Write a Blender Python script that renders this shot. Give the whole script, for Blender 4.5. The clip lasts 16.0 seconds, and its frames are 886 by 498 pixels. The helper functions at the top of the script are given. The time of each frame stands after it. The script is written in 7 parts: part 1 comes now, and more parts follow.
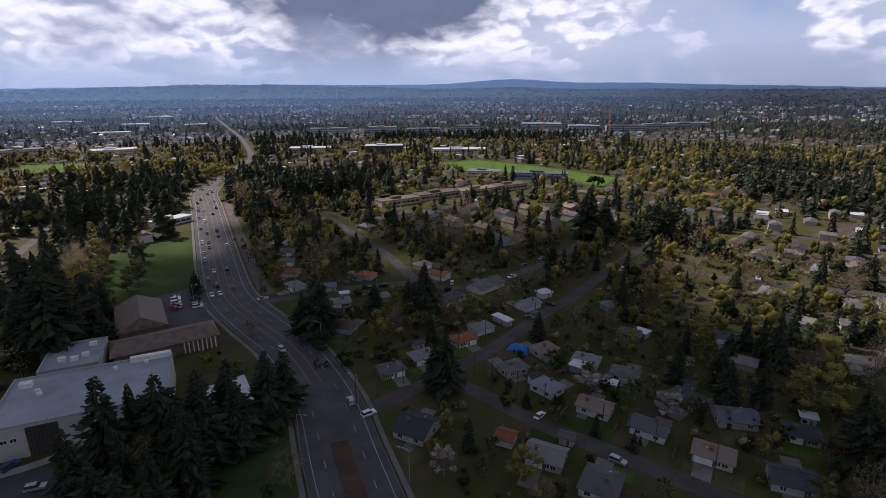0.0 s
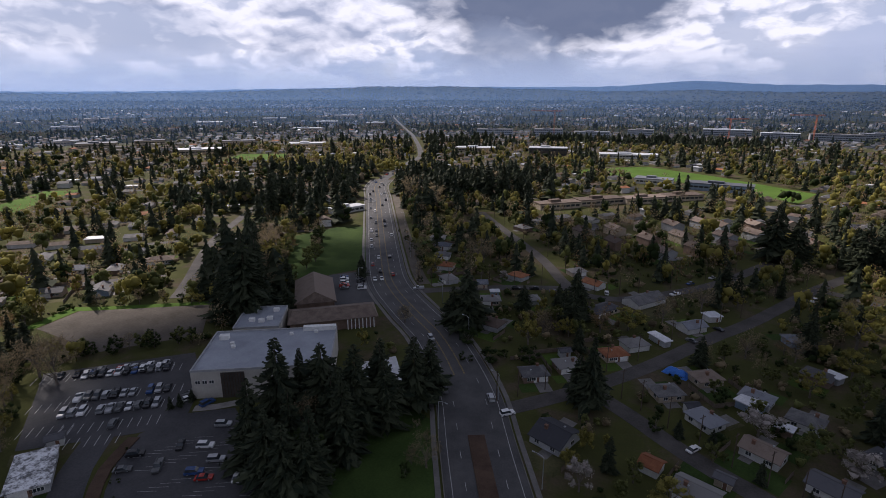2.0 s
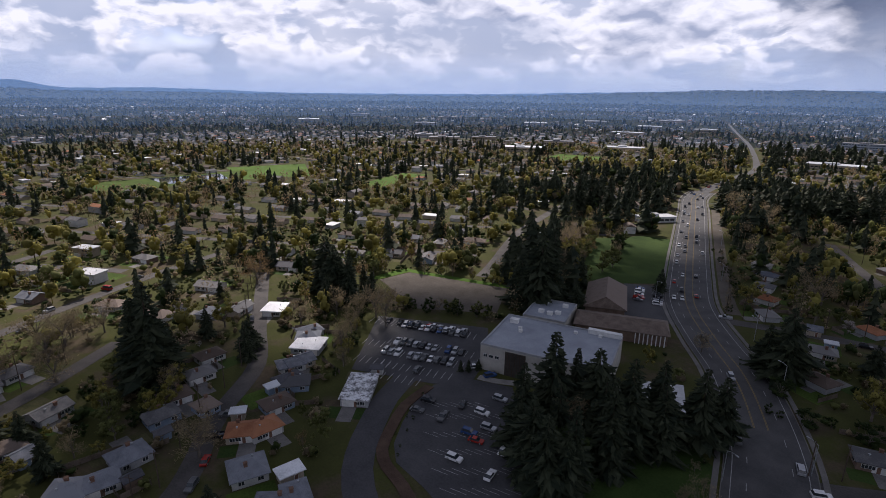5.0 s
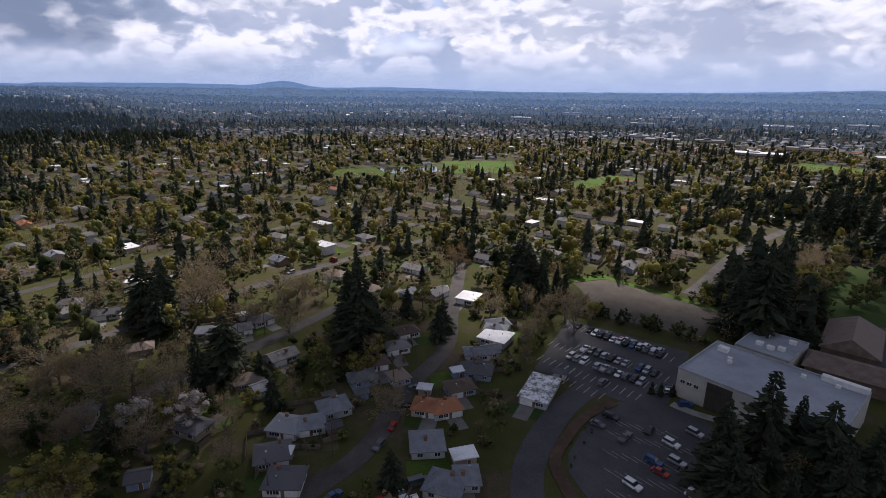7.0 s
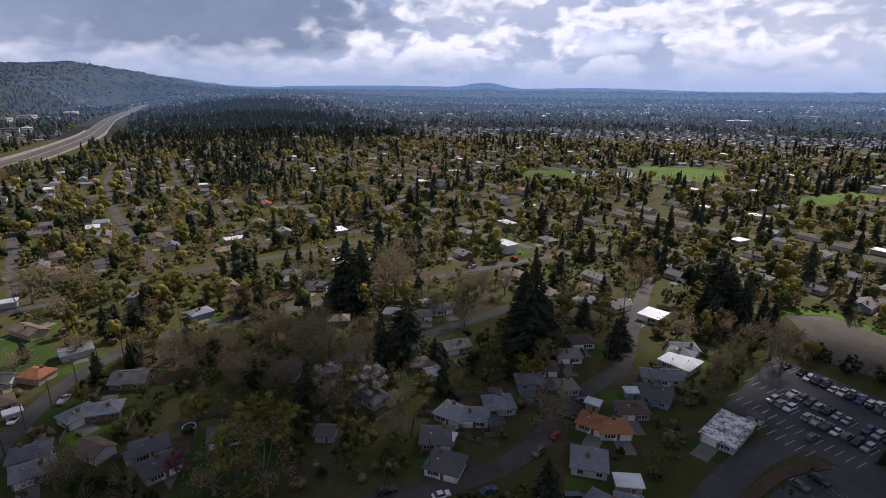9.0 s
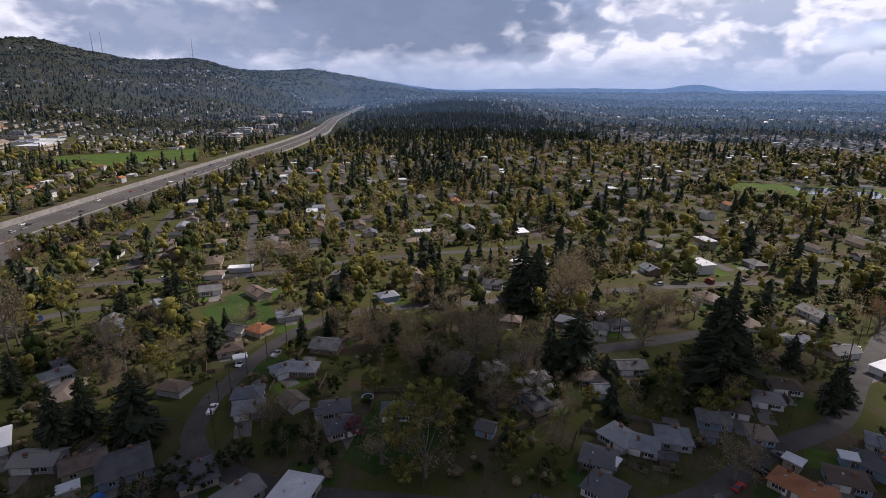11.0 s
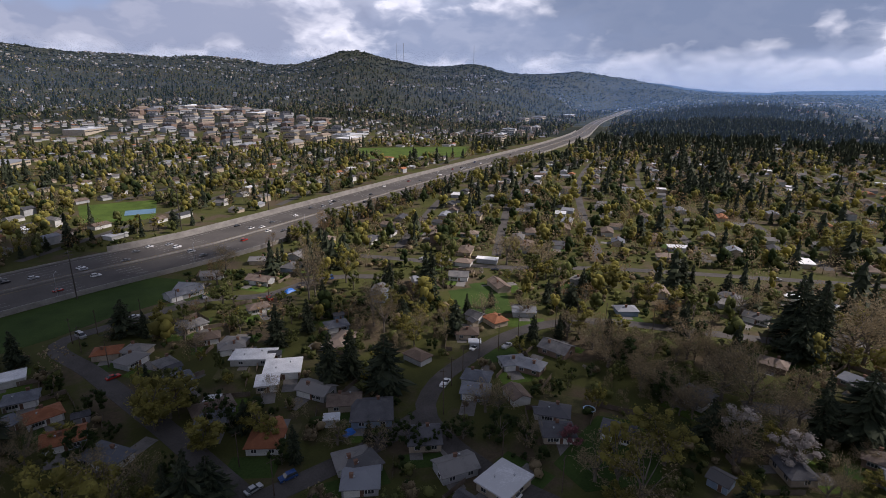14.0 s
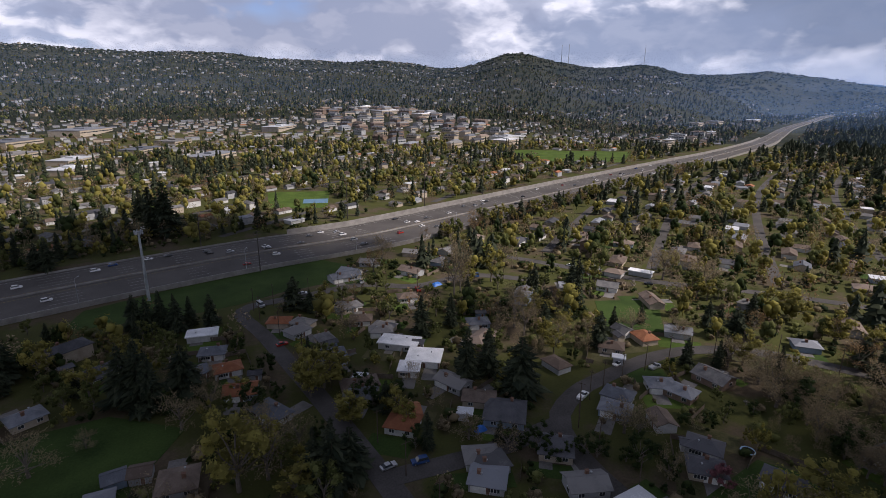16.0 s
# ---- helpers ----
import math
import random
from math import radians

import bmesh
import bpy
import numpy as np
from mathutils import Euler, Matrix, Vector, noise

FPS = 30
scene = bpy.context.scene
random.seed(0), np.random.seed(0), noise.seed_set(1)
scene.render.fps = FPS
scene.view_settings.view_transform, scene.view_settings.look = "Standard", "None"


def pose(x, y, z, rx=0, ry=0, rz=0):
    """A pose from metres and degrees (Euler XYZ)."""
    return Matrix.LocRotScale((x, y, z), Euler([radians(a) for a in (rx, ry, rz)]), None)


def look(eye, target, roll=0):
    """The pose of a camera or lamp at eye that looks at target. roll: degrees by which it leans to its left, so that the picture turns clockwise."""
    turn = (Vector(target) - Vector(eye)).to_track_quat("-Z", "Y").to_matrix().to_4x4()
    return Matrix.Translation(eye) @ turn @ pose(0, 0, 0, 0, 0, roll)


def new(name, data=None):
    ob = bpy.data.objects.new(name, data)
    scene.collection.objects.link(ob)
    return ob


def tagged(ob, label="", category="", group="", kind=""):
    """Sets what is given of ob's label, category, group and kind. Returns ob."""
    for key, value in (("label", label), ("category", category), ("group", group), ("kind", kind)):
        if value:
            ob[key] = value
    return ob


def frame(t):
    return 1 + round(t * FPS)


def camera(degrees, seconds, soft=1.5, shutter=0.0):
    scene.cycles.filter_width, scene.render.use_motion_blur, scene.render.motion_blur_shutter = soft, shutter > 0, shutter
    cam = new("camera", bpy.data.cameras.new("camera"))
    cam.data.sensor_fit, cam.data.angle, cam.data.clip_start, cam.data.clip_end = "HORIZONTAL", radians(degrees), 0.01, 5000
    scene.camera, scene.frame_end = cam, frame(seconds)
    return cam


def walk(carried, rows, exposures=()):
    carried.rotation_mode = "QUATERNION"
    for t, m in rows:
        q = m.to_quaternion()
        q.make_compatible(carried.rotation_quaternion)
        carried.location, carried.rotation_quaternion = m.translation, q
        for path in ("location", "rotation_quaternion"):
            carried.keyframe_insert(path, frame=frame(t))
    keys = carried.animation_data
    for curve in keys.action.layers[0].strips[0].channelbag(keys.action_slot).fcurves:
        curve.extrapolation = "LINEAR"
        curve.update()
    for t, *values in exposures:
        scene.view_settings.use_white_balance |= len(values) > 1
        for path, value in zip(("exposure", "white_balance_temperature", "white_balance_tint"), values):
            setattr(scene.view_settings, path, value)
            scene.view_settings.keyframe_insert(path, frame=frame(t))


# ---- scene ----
cam = camera(80.4, 16.0, 0.75)

# seconds, eye, heading (anticlockwise from north), tilt below the horizon, lean
PATH_ROWS = [
    (0.0, 1.04, -1.76, 97.13, 0.00, 16.57, -0.32),
    (0.5, 1.11, -1.81, 97.05, 3.85, 16.52, -0.21),
    (1.0, 1.17, -1.85, 96.95, 8.19, 16.45, -0.13),
    (1.5, 1.21, -1.87, 96.83, 12.74, 16.36, -0.01),
    (2.0, 1.24, -1.87, 96.69, 17.47, 16.33, 0.05),
    (2.5, 1.25, -1.86, 96.53, 22.38, 16.33, 0.20),
    (3.0, 1.24, -1.83, 96.35, 27.61, 16.34, 0.32),
    (3.5, 1.22, -1.78, 96.16, 33.15, 16.32, 0.46),
    (4.0, 1.19, -1.71, 95.95, 39.29, 16.23, 0.51),
    (6.5, 0.15, -0.77, 95.13, 66.75, 16.41, 0.77),
    (7.0, 0.05, -0.46, 95.11, 72.69, 16.52, 0.70),
    (7.5, -0.04, -0.17, 95.12, 78.13, 16.58, 0.78),
    (8.0, -0.14, 0.10, 95.15, 83.22, 16.60, 0.69),
    (8.5, -0.24, 0.35, 95.21, 88.17, 16.62, 0.59),
    (9.0, -0.34, 0.57, 95.28, 93.34, 16.62, 0.49),
    (9.5, -0.43, 0.78, 95.38, 98.46, 16.59, 0.44),
    (10.0, -0.53, 0.96, 95.50, 103.81, 16.57, 0.46),
    (12.5, -1.05, 1.31, 95.08, 127.35, 16.44, 0.45),
    (13.0, -1.04, 1.56, 95.30, 131.94, 16.46, 0.45),
    (13.5, -1.05, 1.76, 95.46, 136.34, 16.42, 0.50),
    (14.0, -1.08, 1.93, 95.56, 141.03, 16.43, 0.49),
    (14.5, -1.12, 2.04, 95.60, 145.60, 16.46, 0.47),
    (15.0, -1.19, 2.12, 95.57, 149.70, 16.46, 0.51),
    (15.5, -1.27, 2.14, 95.48, 153.80, 16.41, 0.53),
    (16.0, -1.38, 2.13, 95.33, 157.75, 16.35, 0.57),
]


def aim(x, y, z, az, down, lean):
    a, d = radians(az), radians(down)
    way = Vector((-math.sin(a) * math.cos(d), math.cos(a) * math.cos(d), -math.sin(d)))
    eye = Vector((x, y, z))
    return look(eye, eye + way * 100, lean)


walk(cam, [(r[0], aim(*r[1:])) for r in PATH_ROWS], [(0, 0.0, 6020, 20), (16, 0.0, 6020, 20)])

# ---------------------------------------------------------------- light
SUN_AZ, SUN_EL = 58, 43
sa, se = radians(SUN_AZ), radians(SUN_EL)
SUN_DIR = Vector((-math.sin(sa) * math.cos(se), math.cos(sa) * math.cos(se), math.sin(se)))
sun = new("sun", bpy.data.lights.new("sun", "SUN"))
sun.data.energy, sun.data.angle, sun.data.color = 5.0, radians(1.5), (1.0, 0.90, 0.75)
sun.matrix_world = look(SUN_DIR * 2000, (0, 0, 0))

world = bpy.data.worlds.new("sky")
scene.world = world
world.use_nodes = True


def node(tree, kind, ins=None, **props):
    n = tree.nodes.new(kind)
    for k, val in props.items():
        if k == "operation":
            n.operation = val
        elif k == "blend_type":
            n.blend_type = val
        elif k == "data_type":
            n.data_type = val
    for k, val in (ins or {}).items():
        if isinstance(val, bpy.types.NodeSocket):
            tree.links.new(val, n.inputs[k])
        else:
            n.inputs[k].default_value = val
    return n


def maths(tree, op, a, b=0.0, c=None):
    n = node(tree, "ShaderNodeMath", {0: a, 1: b}, operation=op)
    if c is not None:
        n.inputs[2].default_value = c
    return n.outputs[0]


def mix(tree, fac, a, b, mode="MIX"):
    n = node(tree, "ShaderNodeMix", data_type="RGBA", blend_type=mode)
    for k, val in ((0, fac), (6, a), (7, b)):
        if isinstance(val, bpy.types.NodeSocket):
            tree.links.new(val, n.inputs[k])
        elif k == 0:
            n.inputs[k].default_value = val
        else:
            n.inputs[k].default_value = (*val[:3], 1)
    return n.outputs[2]


def ramp(tree, fac, stops):
    n = node(tree, "ShaderNodeValToRGB", {0: fac})
    els = n.color_ramp.elements
    while len(els) < len(stops):
        els.new(0.5)
    for e, (p, c) in zip(els, stops):
        e.position = p
        e.color = (c, c, c, 1) if isinstance(c, (int, float)) else (*c, 1)
    return n.outputs[0]


def build_sky():
    t = world.node_tree
    t.nodes.clear()
    sky = node(t, "ShaderNodeTexSky")
    sky.sky_type, sky.sun_disc = "NISHITA", False
    sky.sun_elevation, sky.sun_rotation = se, -sa
    way = node(t, "ShaderNodeTexCoord").outputs["Generated"]
    xyz = node(t, "ShaderNodeSeparateXYZ", {0: way})
    up = maths(t, "MAXIMUM", xyz.outputs[2], 0.0)

    def spread(scale, detail, shift, vec):
        v = node(t, "ShaderNodeMapping", {"Vector": vec, "Location": (1.3, 4.1, shift), "Scale": (scale, scale, scale * 1.9)}).outputs[0]
        return node(t, "ShaderNodeTexNoise", {"Vector": v, "Scale": 1.0, "Detail": detail, "Roughness": 0.55})

    def lobes(scale, vec):
        n = node(t, "ShaderNodeTexVoronoi", {"Vector": vec, "Scale": scale})
        n.feature = "SMOOTH_F1"
        n.inputs["Smoothness"].default_value = 0.35
        return n.outputs["Distance"]

    def heaps(up_by):
        """Thickness of the heaped clouds: broad masses with rounded lobes on lobes."""
        v = node(t, "ShaderNodeMapping", {"Vector": way, "Location": (0, 0, up_by), "Scale": (1, 1, 1.35)}).outputs[0]
        curl = node(t, "ShaderNodeTexNoise", {"Vector": v, "Scale": 16.0, "Detail": 3.0}).outputs["Color"]
        curl = node(t, "ShaderNodeVectorMath", {0: curl, 1: (0.5, 0.5, 0.5)}, operation="SUBTRACT").outputs[0]
        curl = node(t, "ShaderNodeVectorMath", {0: curl, 1: (0.045, 0.045, 0.045)}, operation="MULTIPLY").outputs[0]
        v = node(t, "ShaderNodeVectorMath", {0: v, 1: curl}, operation="ADD").outputs[0]
        mass = spread(5.0, 3.0, 0.0, v).outputs[0]
        fine = spread(34.0, 6.0, 0.0, v).outputs[0]
        d = maths(t, "ADD", mass, maths(t, "MULTIPLY", maths(t, "SUBTRACT", 0.42, lobes(13.0, v)), 0.26))
        d = maths(t, "ADD", d, maths(t, "MULTIPLY", maths(t, "SUBTRACT", 0.42, lobes(38.0, v)), 0.10))
        return maths(t, "ADD", d, maths(t, "MULTIPLY", maths(t, "SUBTRACT", fine, 0.5), 0.22))

    heap, above = heaps(0.0), heaps(0.016)
    broad = spread(2.6, 4.0, 2.0, way).outputs[0]
    # rims and tops catch the sun, thick bases are grey
    lit = maths(t, "ADD", maths(t, "MULTIPLY", maths(t, "SUBTRACT", heap, above), 4.0), 0.78)
    thick = ramp(t, heap, [(0.48, 0.0), (0.78, 0.6)])
    lit = ramp(t, maths(t, "SUBTRACT", lit, thick), [(0.0, 0.0), (0.85, 1.0)])
    cover = ramp(t, heap, [(0.40, 0.0), (0.49, 1.0)])
    veil = mix(t, ramp(t, broad, [(0.38, 0.0), (0.62, 1.0)]), (4.2, 4.9, 6.2), (6.0, 6.4, 7.2))
    cloud = mix(t, cover, veil, mix(t, lit, (3.9, 4.4, 5.5), (9.6, 9.6, 9.8)))
    for az, el, wide, tall, tone, amount in SKY_BANKS:
        a, e = radians(az), radians(el)
        side = node(t, "ShaderNodeVectorMath", {0: way, 1: (math.cos(a), math.sin(a), 0)}, operation="DOT_PRODUCT").outputs["Value"]
        fore = node(t, "ShaderNodeVectorMath", {0: way, 1: (-math.sin(a), math.cos(a), 0)}, operation="DOT_PRODUCT").outputs["Value"]
        dx = maths(t, "DIVIDE", side, math.sin(radians(wide)))
        dz = maths(t, "DIVIDE", maths(t, "SUBTRACT", xyz.outputs[2], math.sin(e)), math.sin(radians(tall)))
        d = maths(t, "SQRT", maths(t, "ADD", maths(t, "MULTIPLY", dx, dx), maths(t, "MULTIPLY", dz, dz)))
        d = maths(t, "ADD", d, maths(t, "MULTIPLY", maths(t, "SUBTRACT", heap, 0.5), 1.3))
        f = maths(t, "MULTIPLY", ramp(t, d, [(0.55, 1.0), (1.0, 0.0)]), amount)
        f = maths(t, "MULTIPLY", f, ramp(t, fore, [(0.0, 0.0), (0.1, 1.0)]))
        cloud = mix(t, f, cloud, tone)
    gap = maths(t, "MULTIPLY", ramp(t, broad, [(0.30, 1.0), (0.38, 0.0)]), maths(t, "SUBTRACT", 1.0, cover))
    high = mix(t, gap, cloud, mix(t, 1.0, sky.outputs[0], (1.0, 1.0, 1.2), "MULTIPLY"))
    haze = ramp(t, up, [(0.0, 1.0), (0.03, 0.8), (0.075, 0.0)])
    both = mix(t, haze, high, (4.4, 5.0, 6.2))
    # the thick deck of cloud overhead
    deck = ramp(t, up, [(0.16, 0.0), (0.36, 1.0)])
    both = mix(t, maths(t, "MULTIPLY", deck, 0.93), both, mix(t, broad, (1.25, 1.4, 1.75), (2.6, 2.8, 3.3)))
    below = ramp(t, maths(t, "ADD", xyz.outputs[2], 0.5), [(0.485, 1.0), (0.497, 0.0)])
    both = mix(t, below, both, (0.3, 0.33, 0.36))
    bg = node(t, "ShaderNodeBackground", {0: both, 1: 0.1})
    node(t, "ShaderNodeOutputWorld", {0: bg.outputs[0]})


# heading, height, half width and half height in degrees, tone, amount
SKY_BANKS = [
    (7, 8.6, 15, 5.2, (1.45, 1.8, 2.6), 0.97),
    (11, 3.4, 6, 5.0, (2.9, 3.4, 4.4), 0.8),
    (119, 7.5, 21, 6.5, (2.1, 2.65, 3.7), 0.95),
    (137, 5.5, 16, 3.0, (2.9, 3.5, 4.7), 0.85),
    (172, 7.0, 26, 5.0, (3.1, 3.5, 4.5), 0.82),
    (-25, 4.0, 9, 3.0, (4.6, 5.3, 6.8), 0.6),
    (48, 6.0, 12, 2.4, (3.6, 4.3, 5.6), 0.5),
]
build_sky()

# ---------------------------------------------------------------- materials


def surface(name, dark, light, scale=1.0, fine=8.0, rough=0.85, bump=0.2, spread=0.0, metal=0.0, island=False, glow=None, spec=0.3, contrast=(0.36, 0.64)):
    """A surface whose colour runs between two tones at a broad and a fine scale (features per metre)."""
    m = bpy.data.materials.new(name)
    m.use_nodes = True
    t = m.node_tree
    b = t.nodes["Principled BSDF"]
    pos = node(t, "ShaderNodeNewGeometry").outputs["Position"]
    n1 = node(t, "ShaderNodeTexNoise", {"Vector": pos, "Scale": scale, "Detail": 4.0, "Roughness": 0.6}).outputs[0]
    n2 = node(t, "ShaderNodeTexNoise", {"Vector": pos, "Scale": fine, "Detail": 3.0, "Roughness": 0.65}).outputs[0]
    f = maths(t, "ADD", maths(t, "MULTIPLY", n1, 0.6), maths(t, "MULTIPLY", n2, 0.4))
    if spread:
        src = node(t, "ShaderNodeNewGeometry").outputs["Random Per Island"] if island else node(t, "ShaderNodeObjectInfo").outputs["Random"]
        f = maths(t, "ADD", f, maths(t, "MULTIPLY", maths(t, "SUBTRACT", src, 0.5), spread))
    f = ramp(t, f, [(contrast[0], 0.0), (contrast[1], 1.0)])
    t.links.new(mix(t, f, dark, light), b.inputs["Base Color"])
    b.inputs["Roughness"].default_value = rough
    b.inputs["Metallic"].default_value = metal
    b.inputs["Specular IOR Level"].default_value = spec
    if bump:
        bp = node(t, "ShaderNodeBump", {"Strength": bump, "Distance": 0.08, "Height": n2})
        t.links.new(bp.outputs[0], b.inputs["Normal"])
    # even emission; the far ridge uses it as painted haze
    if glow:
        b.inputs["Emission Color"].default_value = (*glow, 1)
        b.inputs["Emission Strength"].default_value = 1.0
    return m


def leaves(name, dark, light, scale=0.11, spread=0.7, thin=0.5):
    m = surface(name, dark, light, scale, 1.2, 0.75, 0.0, spread, island=True, spec=0.15, contrast=(0.2, 0.8))
    t = m.node_tree
    b = t.nodes["Principled BSDF"]
    through_leaf = node(t, "ShaderNodeBsdfTranslucent", {0: b.inputs["Base Color"].links[0].from_socket})
    both = node(t, "ShaderNodeMixShader", {0: thin, 1: b.outputs[0], 2: through_leaf.outputs[0]})
    t.links.new(both.outputs[0], t.nodes["Material Output"].inputs[0])
    return m


def ground_material():
    m = bpy.data.materials.new("ground_cover")
    m.use_nodes = True
    t = m.node_tree
    b = t.nodes["Principled BSDF"]
    pos = node(t, "ShaderNodeNewGeometry").outputs["Position"]

    def ns(scale, detail=4.0):
        return node(t, "ShaderNodeTexNoise", {"Vector": pos, "Scale": scale, "Detail": detail, "Roughness": 0.62}).outputs[0]

    grass = mix(t, ns(0.09), (0.040, 0.045, 0.015), (0.094, 0.098, 0.028))
    earth = mix(t, ns(0.5), (0.052, 0.039, 0.027), (0.14, 0.108, 0.074))
    col = mix(t, ramp(t, ns(0.032, 7.0), [(0.50, 0.0), (0.60, 1.0)]), grass, earth)
    col = mix(t, ramp(t, ns(1.4), [(0.3, 0.35), (0.7, 0.0)]), col, (0.025, 0.03, 0.012))
    t.links.new(col, b.inputs["Base Color"])
    b.inputs["Roughness"].default_value = 0.95
    b.inputs["Specular IOR Level"].default_value = 0.1
    bp = node(t, "ShaderNodeBump", {"Strength": 0.4, "Distance": 0.2, "Height": ns(1.1)})
    t.links.new(bp.outputs[0], b.inputs["Normal"])
    return m


M = dict(
    ground=ground_material(),
    asphalt=surface("worn_asphalt", (0.045, 0.045, 0.048), (0.095, 0.093, 0.092), 0.12, 2.5, 0.75, 0.15),
    lot=surface("car_park_asphalt", (0.035, 0.035, 0.04), (0.075, 0.074, 0.078), 0.09, 1.5, 0.7, 0.15),
    street=surface("patched_street", (0.042, 0.039, 0.037), (0.095, 0.087, 0.082), 0.1, 1.8, 0.85, 0.15),
    motorway=surface("motorway_asphalt", (0.055, 0.05, 0.047), (0.105, 0.096, 0.088), 0.04, 1.2, 0.8, 0.1),
    concrete=surface("pale_concrete", (0.17, 0.16, 0.15), (0.30, 0.285, 0.265), 0.2, 3.0, 0.85, 0.1),
    walk=surface("weathered_pavement", (0.11, 0.105, 0.10), (0.19, 0.18, 0.17), 0.2, 3.0, 0.85, 0.1),
    paint=surface("worn_white_paint", (0.22, 0.22, 0.22), (0.48, 0.48, 0.47), 0.5, 4.0, 0.7, 0.0),
    stall=surface("white_stall_paint", (0.28, 0.28, 0.28), (0.6, 0.6, 0.59), 0.8, 5.0, 0.7, 0.0),
    amber=surface("worn_yellow_paint", (0.18, 0.13, 0.05), (0.3, 0.215, 0.08), 0.5, 4.0, 0.7, 0.0),
    lawn=surface("mown_lawn", (0.038, 0.064, 0.013), (0.088, 0.135, 0.026), 0.06, 1.5, 0.95, 0.3, spec=0.1),
    bright_lawn=surface("spring_grass", (0.06, 0.115, 0.018), (0.10, 0.175, 0.03), 0.03, 0.9, 0.95, 0.3, spec=0.1),
    # darker copy of the lawn, with shade put into its colour
    shady_lawn=surface("shade_toned_lawn", (0.024, 0.046, 0.012), (0.055, 0.088, 0.022), 0.06, 1.5, 0.95, 0.3, spec=0.1),
    dirt=surface("bare_earth", (0.075, 0.065, 0.05), (0.14, 0.12, 0.10), 0.08, 1.0, 0.95, 0.3),
    garden=surface("rough_garden", (0.045, 0.05, 0.02), (0.11, 0.10, 0.05), 0.15, 1.5, 0.95, 0.3, spec=0.1),
    slab=surface("driveway_concrete", (0.11, 0.105, 0.10), (0.21, 0.20, 0.19), 0.2, 2.0, 0.85, 0.1),
    bed=surface("bark_mulch", (0.05, 0.03, 0.02), (0.10, 0.065, 0.045), 0.2, 3.0, 0.95, 0.4),
    gravel=surface("pale_gravel", (0.42, 0.43, 0.45), (0.65, 0.66, 0.68), 0.3, 2.0, 0.7, 0.2),
    bark=surface("bark", (0.05, 0.035, 0.025), (0.11, 0.085, 0.065), 0.6, 4.0, 0.9, 0.5),
    grey_bark=surface("grey_bark", (0.09, 0.075, 0.06), (0.19, 0.165, 0.14), 0.6, 4.0, 0.9, 0.4),
    water=surface("still_water", (0.02, 0.03, 0.035), (0.03, 0.04, 0.045), 0.05, 0.5, 0.08, 0.02, spec=0.5),
    glass=surface("dark_glass", (0.02, 0.025, 0.03), (0.05, 0.06, 0.07), 0.8, 3.0, 0.08, 0.0, spec=0.6),
    trim=surface("white_trim", (0.6, 0.6, 0.58), (0.8, 0.8, 0.78), 0.5, 3.0, 0.6, 0.0),
    steel=surface("galvanised_steel", (0.32, 0.34, 0.36), (0.5, 0.52, 0.54), 0.5, 5.0, 0.45, 0.0, metal=0.6),
    dark_steel=surface("dark_steel", (0.04, 0.035, 0.03), (0.08, 0.07, 0.06), 0.5, 5.0, 0.6, 0.0),
    rubber=surface("tyre_rubber", (0.015, 0.015, 0.015), (0.03, 0.03, 0.03), 1.0, 6.0, 0.85, 0.0),
    brick=surface("brown_brick", (0.12, 0.065, 0.045), (0.22, 0.13, 0.09), 0.5, 6.0, 0.9, 0.2),
    fence=surface("weathered_fence_boards", (0.10, 0.075, 0.055), (0.22, 0.18, 0.145), 0.3, 4.0, 0.9, 0.2),
    crane_paint=surface("crane_paint", (0.45, 0.13, 0.05), (0.6, 0.2, 0.08), 0.5, 3.0, 0.5, 0.0),
    tarp=surface("blue_tarpaulin", (0.02, 0.11, 0.42), (0.05, 0.2, 0.62), 0.6, 3.0, 0.4, 0.3),
    cloud=surface("cloud_vapour", (0.75, 0.75, 0.76), (0.9, 0.9, 0.9), 0.01, 0.1, 1.0, 0.0, spec=0.0),
    plain=surface("far_plain", (0.016, 0.022, 0.016), (0.052, 0.052, 0.036), 0.012, 0.1, 0.95, 0.0, spec=0.0),
    # blue haze is put into the ridge as a glow
    ridge=surface("haze_glow_ridge", (0.02, 0.03, 0.035), (0.04, 0.05, 0.05), 0.004, 0.03, 1.0, 0.0, spec=0.0, glow=(0.085, 0.135, 0.225)),
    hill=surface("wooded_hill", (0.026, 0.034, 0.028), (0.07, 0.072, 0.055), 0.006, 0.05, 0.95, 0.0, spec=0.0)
)
